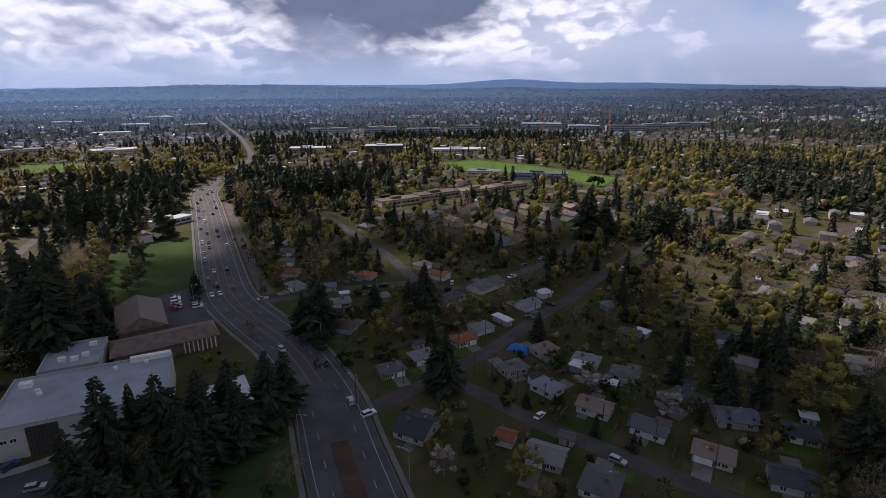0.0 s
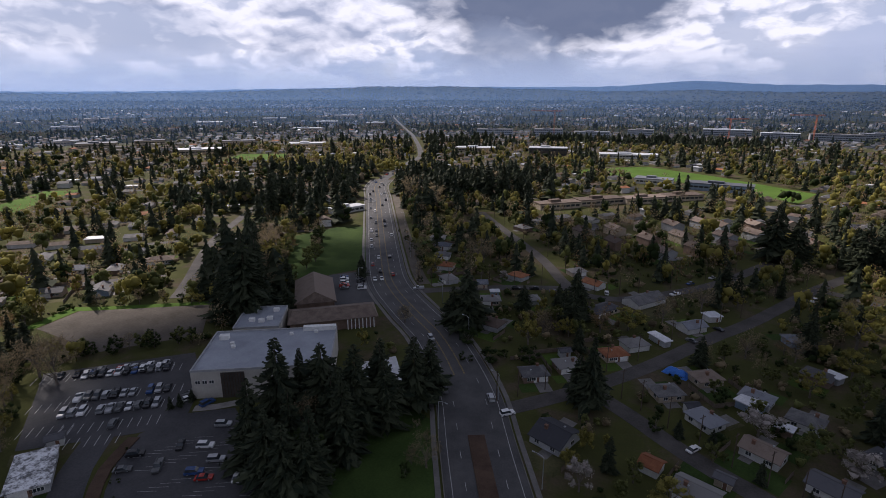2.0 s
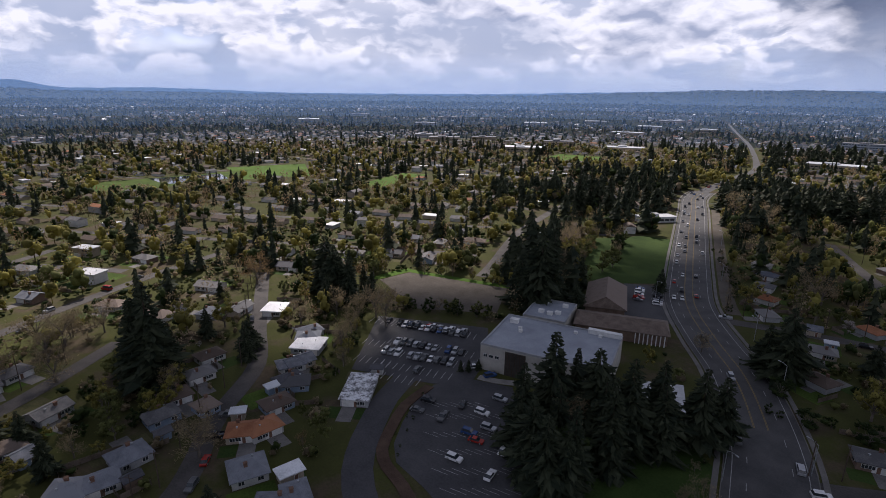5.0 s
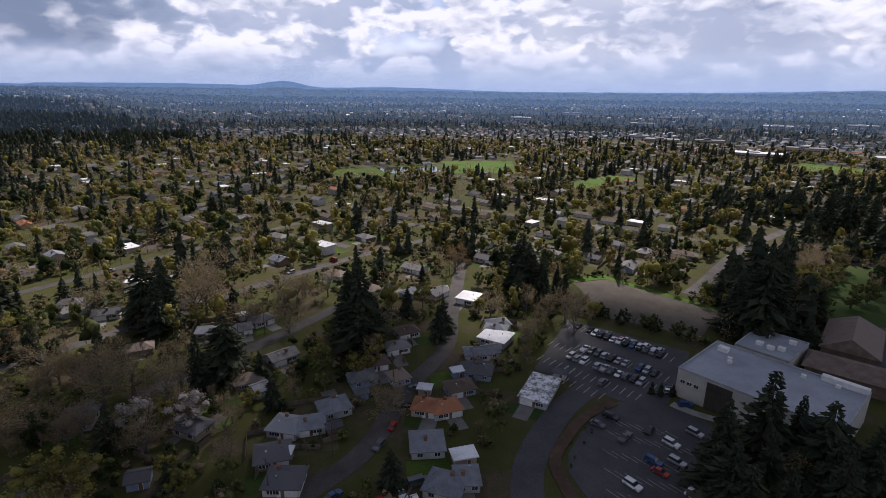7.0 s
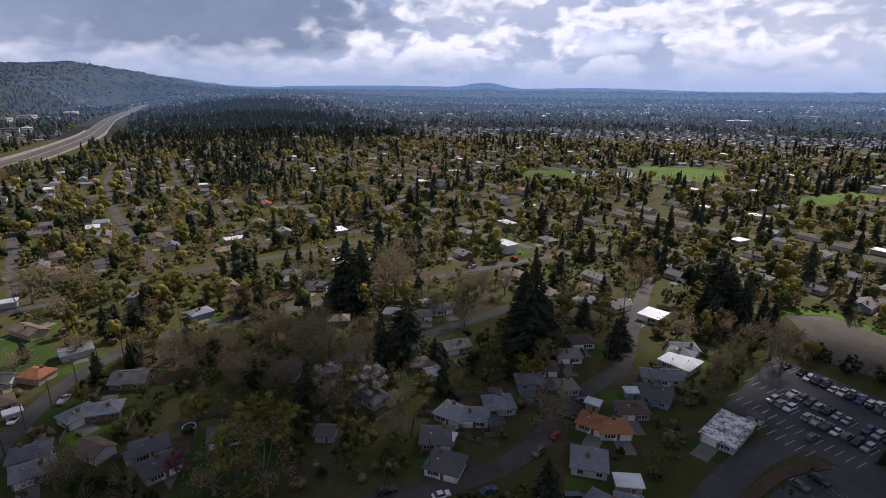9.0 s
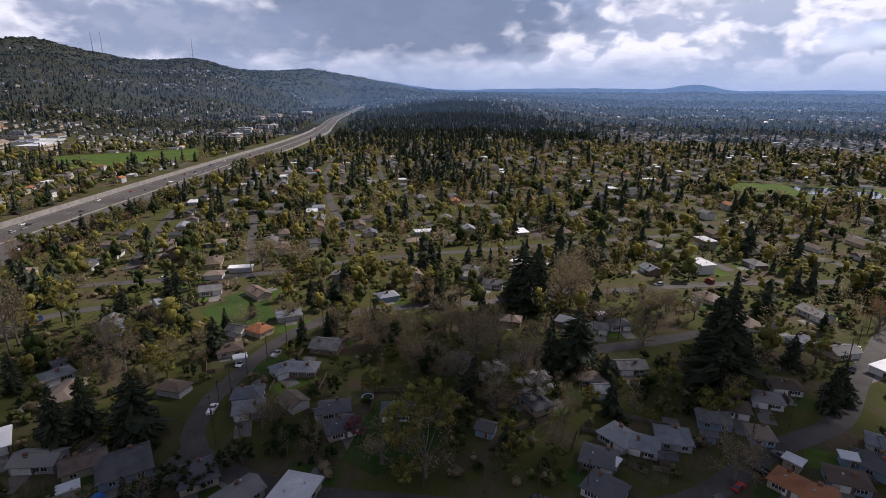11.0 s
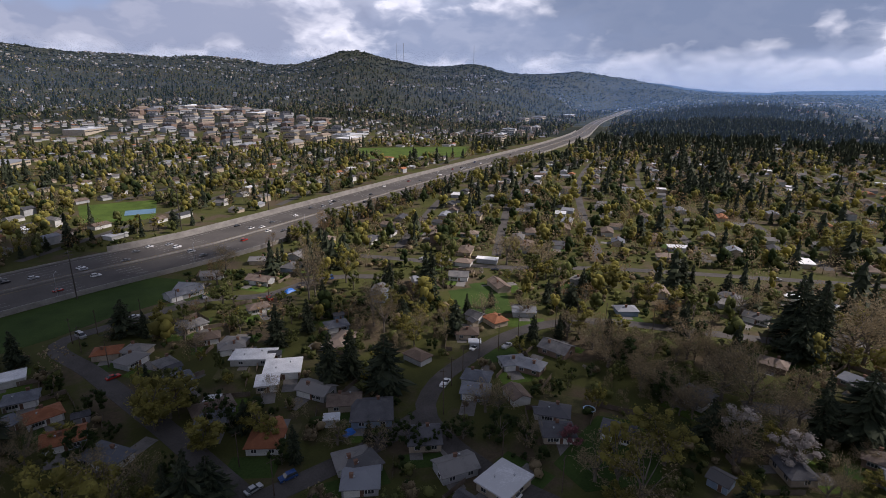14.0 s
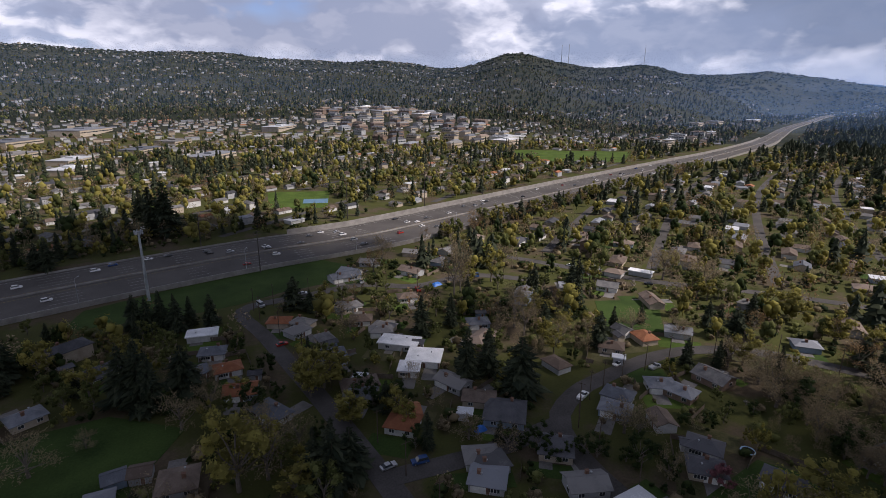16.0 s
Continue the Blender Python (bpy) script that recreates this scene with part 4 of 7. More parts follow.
def car(x, y, yaw, kind=None, paint=None, z=0.07):
    kind = kind or rng.choice(("car", "car", "car", "suv", "suv", "pickup"))
    paint = rng.choice((0, 0, 0, 0, 1, 1, 1, 2, 2, 2, 5, 5, 5, 1, 2, 0, 5, 3, 4)) if paint is None else paint
    if (kind, paint) not in CARS:
        CARS[kind, paint] = car_meshes(kind, paint)
    body, glass, ln, w = CARS[kind, paint]
    name = {"car": "car", "suv": "car", "pickup": "pickup_truck", "van": "camper_van"}[kind]
    word = {"car": "saloon car", "suv": "estate car", "pickup": "pickup truck", "van": "camper van"}[kind]
    ob = thing(name, f"{PAINT_WORD[paint]} {word} standing on asphalt", name.replace("_", " "), pose(x, y, z, 0, 0, yaw), "cars")
    part("body", body, ob)
    part("cabin_glass", glass, ob)
    if math.hypot(x, y) > 165:
        return ob
    for sx in (-0.31, 0.31):
        for sy in (-1, 1):
            part("rim", RIM, part("wheel", WHEEL, ob, pose(sx * ln, sy * (w / 2 - 0.1), 0.33)), label="steel rim")
    return ob


# ---------------------------------------------------------------- the church hall and its wings
def flat_hall(name, label, x, y, yaw, ln, w, h, wall_mat, roof_mat):
    ob = thing(name, label, "building", pose(x, y, 0, 0, 0, yaw))
    a, b = ln / 2, w / 2
    sh = Shape()
    sh.box(-a, -b, 0, a, b, h - 0.3)
    part("wall", sh.mesh("wall", wall_mat), ob)
    sh = Shape()
    sh.box(-a + 0.35, -b + 0.35, h - 0.3, a - 0.35, b - 0.35, h - 0.1)
    part("roof", sh.mesh("roof", roof_mat), ob)
    for nm, q in (("parapet", (-a - 0.05, -b - 0.05, a + 0.05, -b + 0.35)), ("parapet", (-a - 0.05, b - 0.35, a + 0.05, b + 0.05)),
                  ("parapet", (-a - 0.05, -b + 0.35, -a + 0.35, b - 0.35)), ("parapet", (a - 0.35, -b + 0.35, a + 0.05, b - 0.35))):
        sh = Shape()
        sh.box(q[0], q[1], h - 0.3, q[2], q[3], h + 0.45)
        part(nm, sh.mesh(nm, WALL[1]), ob)
    return ob


ROOF_GREY = surface("pale_grey_membrane", (0.22, 0.24, 0.28), (0.34, 0.37, 0.42), 0.12, 2.0, 0.5, 0.1)
CREAM = surface("cream_render", (0.38, 0.36, 0.32), (0.52, 0.5, 0.45), 0.3, 3.0, 0.8, 0.1)
hall = flat_hall("church_hall", "large cream hall with flat pale grey roof and dark entrance", -109, 142, 24, 45, 30, 10, CREAM, ROOF_GREY)
sh = Shape()
sh.box(-13, -15.35, 0, -5.5, -14.9, 9.2)
part("entrance_glazing", sh.mesh("entrance_glazing", M["dark_steel"]), hall, label="tall dark entrance bay")
sh = Shape()
for k in range(9):
    sh.box(-12.95 + k * 0.9, -15.5, 0.1, -12.85 + k * 0.9, -15.35, 9.1)
part("mullions", sh.mesh("mullions", M["bed"]), hall)
for k in range(3):
    part("window", WINDOW, hall, pose(-20.5 + k * 2.2, -15.05, 6.0))
sh = Shape()
sh.box(-1.6, -1.1, 0, 1.6, 1.1, 1.5)
sh.box(-1.7, -1.2, 1.5, 1.7, 1.2, 1.62)
UNIT = sh.mesh("roof_unit", M["trim"])
for ux, uy in ((-18, 9), (-14, 4), (-13, 1.5), (6, 10), (15, 11)):
    part("roof_unit", UNIT, hall, Matrix.LocRotScale((ux, uy, 9.9), Euler((0, 0, 0)), (1, 1, 1) if ux == -18 else (0.4, 0.5, 0.6)))
sh = Shape()
sh.box(10, 12.5, 9.9, 22.3, 14.6, 11.6)
part("roof_screen", sh.mesh("roof_screen", M["trim"]), hall, label="white screen along the back of the roof")
wing = flat_hall("flat_wing", "lower flat-roofed grey wing behind the hall", -133, 170, 24, 18, 22, 7, CREAM, ROOF_GREY)
for ux, uy in ((-3, -4), (1, -5), (4, -3), (5, 6), (-4, 7)):
    part("roof_unit", UNIT, wing, Matrix.LocRotScale((ux, uy, 6.9), Euler((0, 0, 0)), (0.7, 0.8, 0.8)))


def gable_hall(name, label, x, y, yaw, ln, w, h, rise, posts=0):
    ob = thing(name, label, "building", pose(x, y, 0, 0, 0, yaw))
    a, b = ln / 2, w / 2
    sh = Shape()
    sh.box(-a + 1, -b + 1, 0, a - 1, b - 1, h)
    part("wall", sh.mesh("wall", WALL[4]), ob)
    for s in (-1, 1):
        lo = [(-a, s * b, h - 0.3), (a, s * b, h - 0.3), (a - 2, 0, h + rise), (-a + 2, 0, h + rise)]
        lo = lo if s < 0 else lo[::-1]
        sh = Shape()
        sh.solid(lo, [(p, q, r + 0.3) for p, q, r in lo])
        part("roof", sh.mesh("roof", ROOF["b"]), ob)
        e = [(s * a, -b, h - 0.3), (s * a, b, h - 0.3), (s * (a - 2), 0, h + rise)]
        e = e if s > 0 else e[::-1]
        sh = Shape()
        sh.solid(e, [(p, q, r + 0.3) for p, q, r in e])
        part("gable_end", sh.mesh("gable_end", ROOF["b"]), ob)
    for k in range(posts):
        sh = Shape()
        sh.box(-0.2, -0.2, 0, 0.2, 0.2, h - 0.3)
        part("post", sh.mesh("post", M["trim"]), ob, pose(a - 2 - k * 1.6, -b + 0.3, 0))
    return ob


gable_hall("brown_hall", "long brown-roofed hall with a colonnade", -109, 187, 32, 38, 17, 5, 2.2, 8)
gable_hall("brown_hall", "square brown-roofed hall with hipped roof", -131, 209, 122, 34, 19, 5, 4.5)
for x, y, r in ((-109, 142, 24), (-133, 170, 13), (-109, 187, 17), (-131, 209, 16), (-72, 155, 9)):
    take(x, y, r)

# ---------------------------------------------------------------- houses that stand near
HOUSES_EAST_1 = [
    (-18, 167, 26, 9.0, 7, "g"),
    (-7, 177, 30, 9.0, 7, "g"),
    (9, 191, 29, 9.0, 7, "r0"),
    (17, 202, 33, 9.0, 7, "g"),
    (27, 210, 128, 8.9, 3, "f"),
    (41, 227, 36, 9.7, 7, "u"),
    (51, 241, 28, 6.1, 5, "w"),
    (26, 168, 25, 9.0, 7, "g"),
    (40, 182, 29, 9.1, 7, "b"),
    (36, 155, 132, 9.0, 7, "u"),
    (54, 173, 150, 9.0, 7, "u"),
    (51, 168, 142, 6.6, 5, "f"),
    (65, 163, 151, 9.0, 7, "g"),
    (49, 143, 146, 9.6, 7, "b"),
    (62, 132, 144, 10.5, 7, "d"),
    (90, 137, 169, 11.4, 8, "u"),
]
HOUSES_EAST_2 = [
    (80, 148, 130, 9.0, 7, "d"),
    (78, 195, 144, 9.0, 7, "g"),
    (83, 196, 132, 5.0, 4, "f"),
    (80, 225, 17, 9.0, 7, "u"),
    (-7, 133, 153, 10.1, 11, "d"),
    (29, 120, 154, 9.5, 8, "g"),
    (41, 109, 150, 9.2, 10, "d"),
    (19, 128, 154, 5.0, 5, "r"),
    (75, 120, 149, 9.7, 7, "b"),
    (90, 110, 158, 9.8, 8, "d"),
    (105, 129, 155, 9.0, 7, "d"),
    (116, 191, 157, 9.0, 7, "g"),
    (-41, 204, 162, 9.0, 8, "b"),
    (-41, 270, 155, 9.0, 7, "r"),
    (-1, 269, 145, 9.5, 7, "r"),
    (-11, 287, 37, 9.0, 7, "g"),
]
HOUSES_EAST_3 = [
    (-56, 379, 144, 11.8, 8, "g"),
    (-108, 334, 179, 9.0, 7, "g"),
    (-98, 315, 179, 9.0, 7, "u"),
    (-92, 294, 7, 9.0, 7, "g"),
    (-84, 275, 179, 9.0, 7, "r"),
    (-76, 254, 133, 9.0, 7, "g"),
    (-48, 231, 18, 9.0, 7, "g"),
    (-30, 237, 23, 9.0, 7, "g"),
    (-57, 252, 18, 5.0, 6, "u"),
    (23, 253, 47, 19.0, 10, "g"),
    (111, 171, 145, 9.0, 7, "g"),
    (175, 202, 158, 9.9, 7, "g"),
    (154, 170, 152, 9.0, 7, "g"),
]
HOUSES_WEST_1 = [
    (-261, -96, 93, 9.0, 7, "d"),
    (-244, -77, 96, 10.3, 7, "g"),
    (-284, -69, 82, 20.0, 8, "f"),
    (-248, -44, 86, 9.0, 7, "g"),
    (-213, -33, 86, 9.0, 7, "u"),
    (-212, -21, 100, 9.0, 7, "g"),
    (-219, -13, 120, 9.0, 7, "g"),
    (-207, -28, 59, 9.0, 7, "g"),
    (-183, -5, 118, 9.8, 7, "g"),
    (-169, -16, 101, 9.0, 7, "b"),
    (-162, -12, 115, 5.2, 6, "u"),
    (-145, 10, 101, 9.0, 8, "u"),
    (-139, -4, 61, 9.0, 8, "u"),
    (-138, 2, 90, 9.0, 7, "u"),
    (-127, -8, 90, 9.3, 8, "d"),
    (-160, 21, 98, 9.0, 7, "g"),
]
HOUSES_WEST_2 = [
    (-169, 27, 95, 9.0, 7, "b"),
    (-179, 37, 96, 9.0, 7, "g"),
    (-191, 44, 100, 9.0, 7, "b"),
    (-137, 38, 62, 9.0, 7, "r"),
    (-120, 33, 79, 9.0, 9, "u"),
    (-103, 33, 54, 9.0, 8, "u"),
    (-219, 81, 47, 9.0, 10, "f"),
    (-176, 77, 43, 11.0, 10, "f"),
    (-166, 65, 80, 9.0, 7, "u"),
    (-153, 61, 61, 9.0, 7, "g"),
    (-183, 80, 57, 9.0, 7, "u"),
    (-136, 76, 46, 9.0, 16, "x"),
    (-112, 41, 88, 5.5, 4, "f"),
    (-104, 39, 77, 6.1, 7, "u"),
    (-160, -63, 90, 9.0, 10, "g"),
    (-146, -30, 52, 9.0, 7, "d"),
]
HOUSES_WEST_3 = [
    (-116, -5, 73, 9.0, 8, "d"),
    (-127, -40, 91, 5.0, 5, "g"),
    (-204, -56, 101, 9.0, 7, "b"),
    (-157, 33, 103, 6.1, 7, "b"),
]
HOUSES_SOUTHWEST_1 = [
    (-157, -208, 162, 9.5, 7, "u"),
    (-186, -227, 159, 9.1, 7, "g"),
    (-194, -217, 123, 9.0, 7, "b"),
    (-208, -212, 126, 11.8, 5, "f"),
    (-183, -177, 69, 13.8, 7, "b"),
    (-168, -146, 138, 9.8, 7, "u"),
    (-151, -147, 83, 9.0, 7, "r"),
    (-147, -155, 98, 6.7, 6, "g"),
    (-130, -116, 154, 9.0, 7, "u"),
    (-133, -110, 111, 9.0, 7, "u"),
    (-151, -113, 101, 11.2, 9, "g"),
    (-133, -145, 138, 9.0, 7, "b"),
    (-112, -116, 123, 9.0, 7, "u"),
    (-106, -110, 131, 9.0, 7, "u"),
    (-115, -100, 70, 7.7, 6, "b"),
    (-117, -86, 126, 9.0, 7, "d"),
]
HOUSES_SOUTHWEST_2 = [
    (-110, -79, 141, 9.0, 7, "d"),
    (-124, -68, 116, 9.0, 7, "d"),
    (-206, -118, 140, 9.0, 7, "u"),
    (-252, -92, 129, 10.7, 7, "g"),
    (-105, -141, 99, 8.9, 6, "b"),
    (-223, -156, 105, 9.0, 7, "g"),
    (-166, 68, 92, 9.8, 7, "u"),
    (-188, 83, 88, 9.0, 7, "u"),
    (-156, 60, 94, 9.2, 7, "d"),
    (-145, 51, 93, 9.0, 7, "b"),
    (-135, 43, 93, 9.0, 7, "r"),
    (-229, 68, 126, 10.7, 7, "g"),
    (-233, 56, 126, 9.4, 7, "u"),
]
HOUSES_SOUTH_1 = [
    (-57, -268, 134, 10.4, 10, "u"),
    (-72, -282, 154, 11.2, 7, "g"),
    (-101, -292, 145, 9.8, 7, "g"),
    (-57, -178, 145, 15.0, 8, "f"),
    (-62, -163, 151, 11.9, 10, "f"),
    (-54, -157, 154, 7.2, 7, "f"),
    (-30, -175, 110, 10.1, 7, "u"),
    (-65, -143, 118, 11.1, 7, "g"),
    (-69, -131, 149, 10.5, 7, "b"),
    (-73, -121, 147, 11.9, 12, "d"),
    (-78, -101, 147, 9.0, 9, "d"),
    (-77, -86, 165, 10.2, 7, "g"),
    (-83, -74, 99, 9.0, 11, "f"),
    (-45, -222, 155, 9.1, 7, "g"),
    (-55, -194, 137, 9.1, 7, "g"),
    (-75, -223, 173, 9.0, 7, "b"),
]
HOUSES_SOUTH_2 = [
    (-94, -184, 166, 9.3, 7, "u"),
    (-46, -132, 176, 5.0, 6, "r"),
    (-42, -127, 144, 9.0, 8, "r"),
    (-57, -105, 164, 9.0, 7, "g"),
    (-55, -97, 146, 9.0, 8, "u"),
    (-34, -147, 149, 9.0, 7, "u"),
]
HOUSES_NORTHWAY_1 = [
    (15, -213, 176, 11.0, 7, "f"),
    (11, -195, 171, 9.1, 7, "u"),
    (15, -181, 40, 5.4, 6, "u"),
    (6, -180, 7, 9.0, 7, "r"),
    (2, -163, 172, 9.6, 8, "r"),
    (-6, -147, 122, 12.3, 7, "u"),
    (-15, -215, 160, 9.0, 7, "r"),
    (-21, -203, 31, 9.0, 7, "g"),
    (-30, -192, 13, 5.5, 7, "g"),
    (-47, -221, 12, 9.0, 7, "g"),
    (-48, -205, 164, 9.0, 7, "b"),
    (-53, -191, 166, 9.0, 7, "g"),
    (-53, -263, 13, 15.8, 8, "u"),
    (47, -192, 35, 11.1, 9, "d"),
    (62, -170, 32, 9.3, 7, "u"),
    (33, -131, 12, 5.0, 5, "u"),
]
HOUSES_NORTHWAY_2 = [
    (27, -131, 176, 5.0, 5, "b"),
    (18, -124, 177, 9.0, 9, "b"),
    (35, -123, 3, 5.8, 6, "u"),
    (-31, -177, 10, 6.8, 7, "u"),
    (-35, -153, 177, 12.1, 7, "b"),
    (-58, -102, 177, 9.0, 7, "g"),
    (-24, -210, 136, 9.0, 7, "g"),
]
FIRS_1 = [
    (-84, 111, 32.1, 7.1, "c"),
    (-73, 117, 29.3, 6.4, "c"),
    (-83, 121, 23.9, 5.3, "c"),
    (-63, 118, 29.6, 6.5, "c"),
    (-60, 129, 27.0, 5.9, "c"),
    (-52, 137, 25.4, 5.6, "c"),
    (-49, 144, 21.7, 4.8, "c"),
    (-62, 108, 28.3, 6.2, "c"),
    (-73, 100, 25.0, 5.5, "c"),
    (-146, 178, 40.7, 9.0, "c"),
    (-148, 189, 35.4, 7.8, "c"),
    (-149, 175, 30.2, 6.6, "c"),
    (-155, 175, 23.8, 5.2, "c"),
    (-123, 245, 13.5, 3.0, "c"),
    (-51, 199, 28.0, 6.2, "c"),
    (-57, 198, 19.9, 4.4, "c"),
    (2, 154, 24.8, 5.5, "c"),
    (-126, 112, 4.9, 1.1, "c"),
    (-124, 114, 5.3, 1.2, "c"),
    (-123, 118, 4.5, 1.0, "c"),
]
FIRS_2 = [
    (-121, 499, 31.6, 6.9, "c"),
    (-109, 491, 38.4, 8.5, "c"),
    (-93, 488, 35.1, 7.7, "c"),
    (-78, 484, 32.0, 7.0, "c"),
    (-134, 489, 28.9, 6.4, "c"),
    (-68, 478, 24.2, 5.3, "c"),
    (-152, 476, 26.2, 5.8, "c"),
    (-264, 365, 39.0, 8.6, "c"),
    (-263, 380, 40.0, 8.8, "c"),
    (-244, 379, 34.3, 7.6, "c"),
    (-245, 409, 25.9, 5.7, "c"),
    (-246, 442, 24.6, 5.4, "c"),
    (-240, 465, 25.3, 5.6, "c"),
    (-56, 123, 23.5, 5.2, "c"),
    (-74, 91, 24.1, 5.3, "c"),
    (-67, 88, 23.6, 5.2, "c"),
]
FIRS_3 = [
    (-64, 95, 24.1, 5.3, "c"),
    (-84, 98, 26.3, 5.8, "c"),
    (-66, 110, 26.3, 5.8, "c"),
]
FIRSEAST_1 = [
    (101, 351, 35.4, 7.8, "c"),
    (111, 344, 31.0, 6.8, "c"),
    (142, 336, 32.4, 7.1, "c"),
    (150, 336, 28.6, 6.3, "c"),
    (139, 343, 25.3, 5.6, "c"),
    (119, 174, 18.4, 4.0, "c"),
    (122, 170, 18.1, 4.0, "c"),
    (119, 184, 14.4, 3.2, "c"),
    (140, 188, 17.1, 3.8, "c"),
    (111, 115, 22.6, 5.0, "c"),
    (113, 110, 22.2, 4.9, "c"),
    (112, 122, 12.9, 2.8, "c"),
    (108, 175, 11.6, 2.6, "c"),
    (81, 217, 21.4, 4.7, "c"),
    (63, 280, 16.5, 3.6, "c"),
    (67, 271, 16.0, 3.5, "c"),
    (88, 280, 13.2, 2.9, "c"),
    (2, 155, 19.9, 4.4, "c"),
    (-2, 157, 17.0, 3.7, "c"),
    (-12, 219, 16.2, 3.6, "c"),
]
FIRSEAST_2 = [
    (-8, 213, 18.5, 4.1, "c"),
    (-56, 219, 18.9, 4.2, "c"),
    (8, 124, 11.1, 2.4, "c"),
    (154, 288, 17.0, 3.7, "c"),
    (187, 242, 20.7, 4.6, "c"),
    (219, 250, 18.3, 4.0, "c"),
]
FIRSB_1 = [
    (-228, -58, 30.8, 6.8, "c"),
    (-229, -53, 26.3, 5.8, "c"),
    (-195, 22, 29.1, 6.4, "c"),
    (-184, 27, 27.6, 6.1, "c"),
    (-211, 49, 13.3, 2.9, "c"),
    (-183, 55, 15.7, 3.5, "c"),
    (-218, 111, 27.7, 6.1, "c"),
    (-216, 118, 24.4, 5.4, "c"),
    (-214, 112, 22.7, 5.0, "c"),
    (-218, 127, 14.7, 3.2, "c"),
    (-169, -31, 21.3, 4.7, "c"),
    (-428, -52, 21.9, 4.8, "c"),
    (-267, -100, 12.6, 2.8, "c"),
    (-269, -119, 11.1, 2.4, "c"),
    (-216, -96, 7.1, 1.6, "c"),
    (-266, -123, 15.0, 3.3, "c"),
    (-220, 133, 10.5, 2.3, "c"),
    (-532, 140, 14.7, 3.2, "c"),
    (-307, 96, 14.7, 3.2, "c"),
    (-169, 195, 24.2, 5.3, "c"),
]
FIRSB_2 = [
    (-158, 191, 33.1, 7.3, "c"),
    (-157, 175, 22.7, 5.0, "c"),
    (-160, 204, 33.9, 7.5, "c"),
]
FIRSC_1 = [
    (-149, -190, 24.6, 5.4, "c"),
    (-162, -161, 10.0, 2.2, "c"),
    (-182, 24, 38.0, 8.4, "c"),
    (-187, 20, 31.2, 6.9, "c"),
    (-190, 59, 14.6, 3.2, "c"),
    (-253, 112, 16.3, 3.6, "c"),
    (-229, 112, 30.0, 6.6, "c"),
    (-231, 119, 20.5, 4.5, "c"),
    (-168, -123, 9.8, 2.2, "c"),
    (-278, -39, 16.3, 3.6, "c"),
    (-211, -100, 12.5, 2.8, "c"),
    (-207, 101, 18.5, 4.1, "c"),
    (-210, 114, 23.0, 5.1, "c"),
    (-206, -92, 13.6, 3.0, "c"),
]
FIRSD_1 = [
    (-69, -186, 17.1, 3.8, "c"),
    (-71, -145, 20.2, 4.4, "c"),
    (-79, -145, 18.6, 4.1, "c"),
    (-84, -131, 21.1, 4.7, "c"),
    (-153, -200, 20.5, 4.5, "c"),
    (-223, -49, 31.2, 6.9, "c"),
    (-217, -52, 24.5, 5.4, "c"),
    (-176, -23, 23.9, 5.3, "c"),
    (-204, -69, 12.5, 2.8, "c"),
    (-161, -120, 11.3, 2.5, "c"),
    (-130, -149, 16.0, 3.5, "c"),
    (-83, -188, 15.5, 3.4, "c"),
    (-147, -161, 10.7, 2.4, "c"),
    (-205, -90, 15.7, 3.5, "c"),
    (-299, -37, 15.0, 3.3, "c"),
    (-170, -12, 11.6, 2.5, "c"),
]
FIRSE_1 = [
    (41, -231, 16.3, 3.6, "c"),
    (36, -227, 16.2, 3.6, "c"),
    (31, -228, 17.6, 3.9, "c"),
    (25, -223, 17.4, 3.8, "c"),
    (20, -227, 14.0, 3.1, "c"),
    (36, -169, 21.7, 4.8, "c"),
    (31, -166, 24.3, 5.3, "c"),
    (28, -163, 21.4, 4.7, "c"),
    (19, -170, 18.4, 4.0, "c"),
    (12, -224, 15.3, 3.4, "c"),
    (-14, -113, 16.7, 3.7, "c"),
    (-18, -110, 20.6, 4.5, "c"),
    (-23, -112, 15.3, 3.4, "c"),
    (74, -190, 14.4, 3.2, "c"),
    (102, -336, 16.3, 3.6, "c"),
    (96, -333, 19.5, 4.3, "c"),
    (115, -351, 20.1, 4.4, "c"),
    (96, -355, 17.3, 3.8, "c"),
    (130, -380, 21.4, 4.7, "c"),
]
FIRSE_2 = [
    (51, -394, 35.0, 7.7, "c"),
    (42, -390, 38.8, 8.5, "c"),
    (62, -432, 29.5, 6.5, "c"),
]
LEAFY_1 = [
    (15, 218, 10.9, 6.6, "y"),
    (101, 227, 20.8, 8.5, "y"),
    (90, 200, 12.7, 6.1, "y"),
    (117, 141, 17.0, 10.6, "y"),
    (107, 194, 10.0, 7.2, "y"),
    (50, 153, 9.5, 6.0, "w"),
    (71, 141, 8.1, 5.5, "w"),
    (1, 114, 9.7, 3.8, "w"),
    (170, 259, 9.5, 9.0, "o"),
    (161, 260, 12.6, 6.1, "o"),
    (-48, 264, 6.3, 3.0, "w"),
    (22, 113, 8.8, 6.4, "y"),
    (-39, 111, 10.4, 4.6, "n"),
    (-79, 197, 7.6, 7.5, "n"),
    (-71, 298, 13.9, 8.6, "n"),
    (-66, 293, 13.7, 7.4, "n"),
    (-148, 450, 19.8, 9.3, "n"),
    (-178, 463, 22.9, 8.6, "n"),
    (134, 260, 15.6, 8.2, "n"),
    (198, 238, 16.2, 9.7, "n"),
]
LEAFY_2 = [
    (142, 150, 20.8, 7.3, "n"),
    (-21, 177, 7.0, 6.5, "h"),
    (-35, 173, 6.9, 6.4, "h"),
    (-47, 186, 7.3, 6.4, "h"),
]
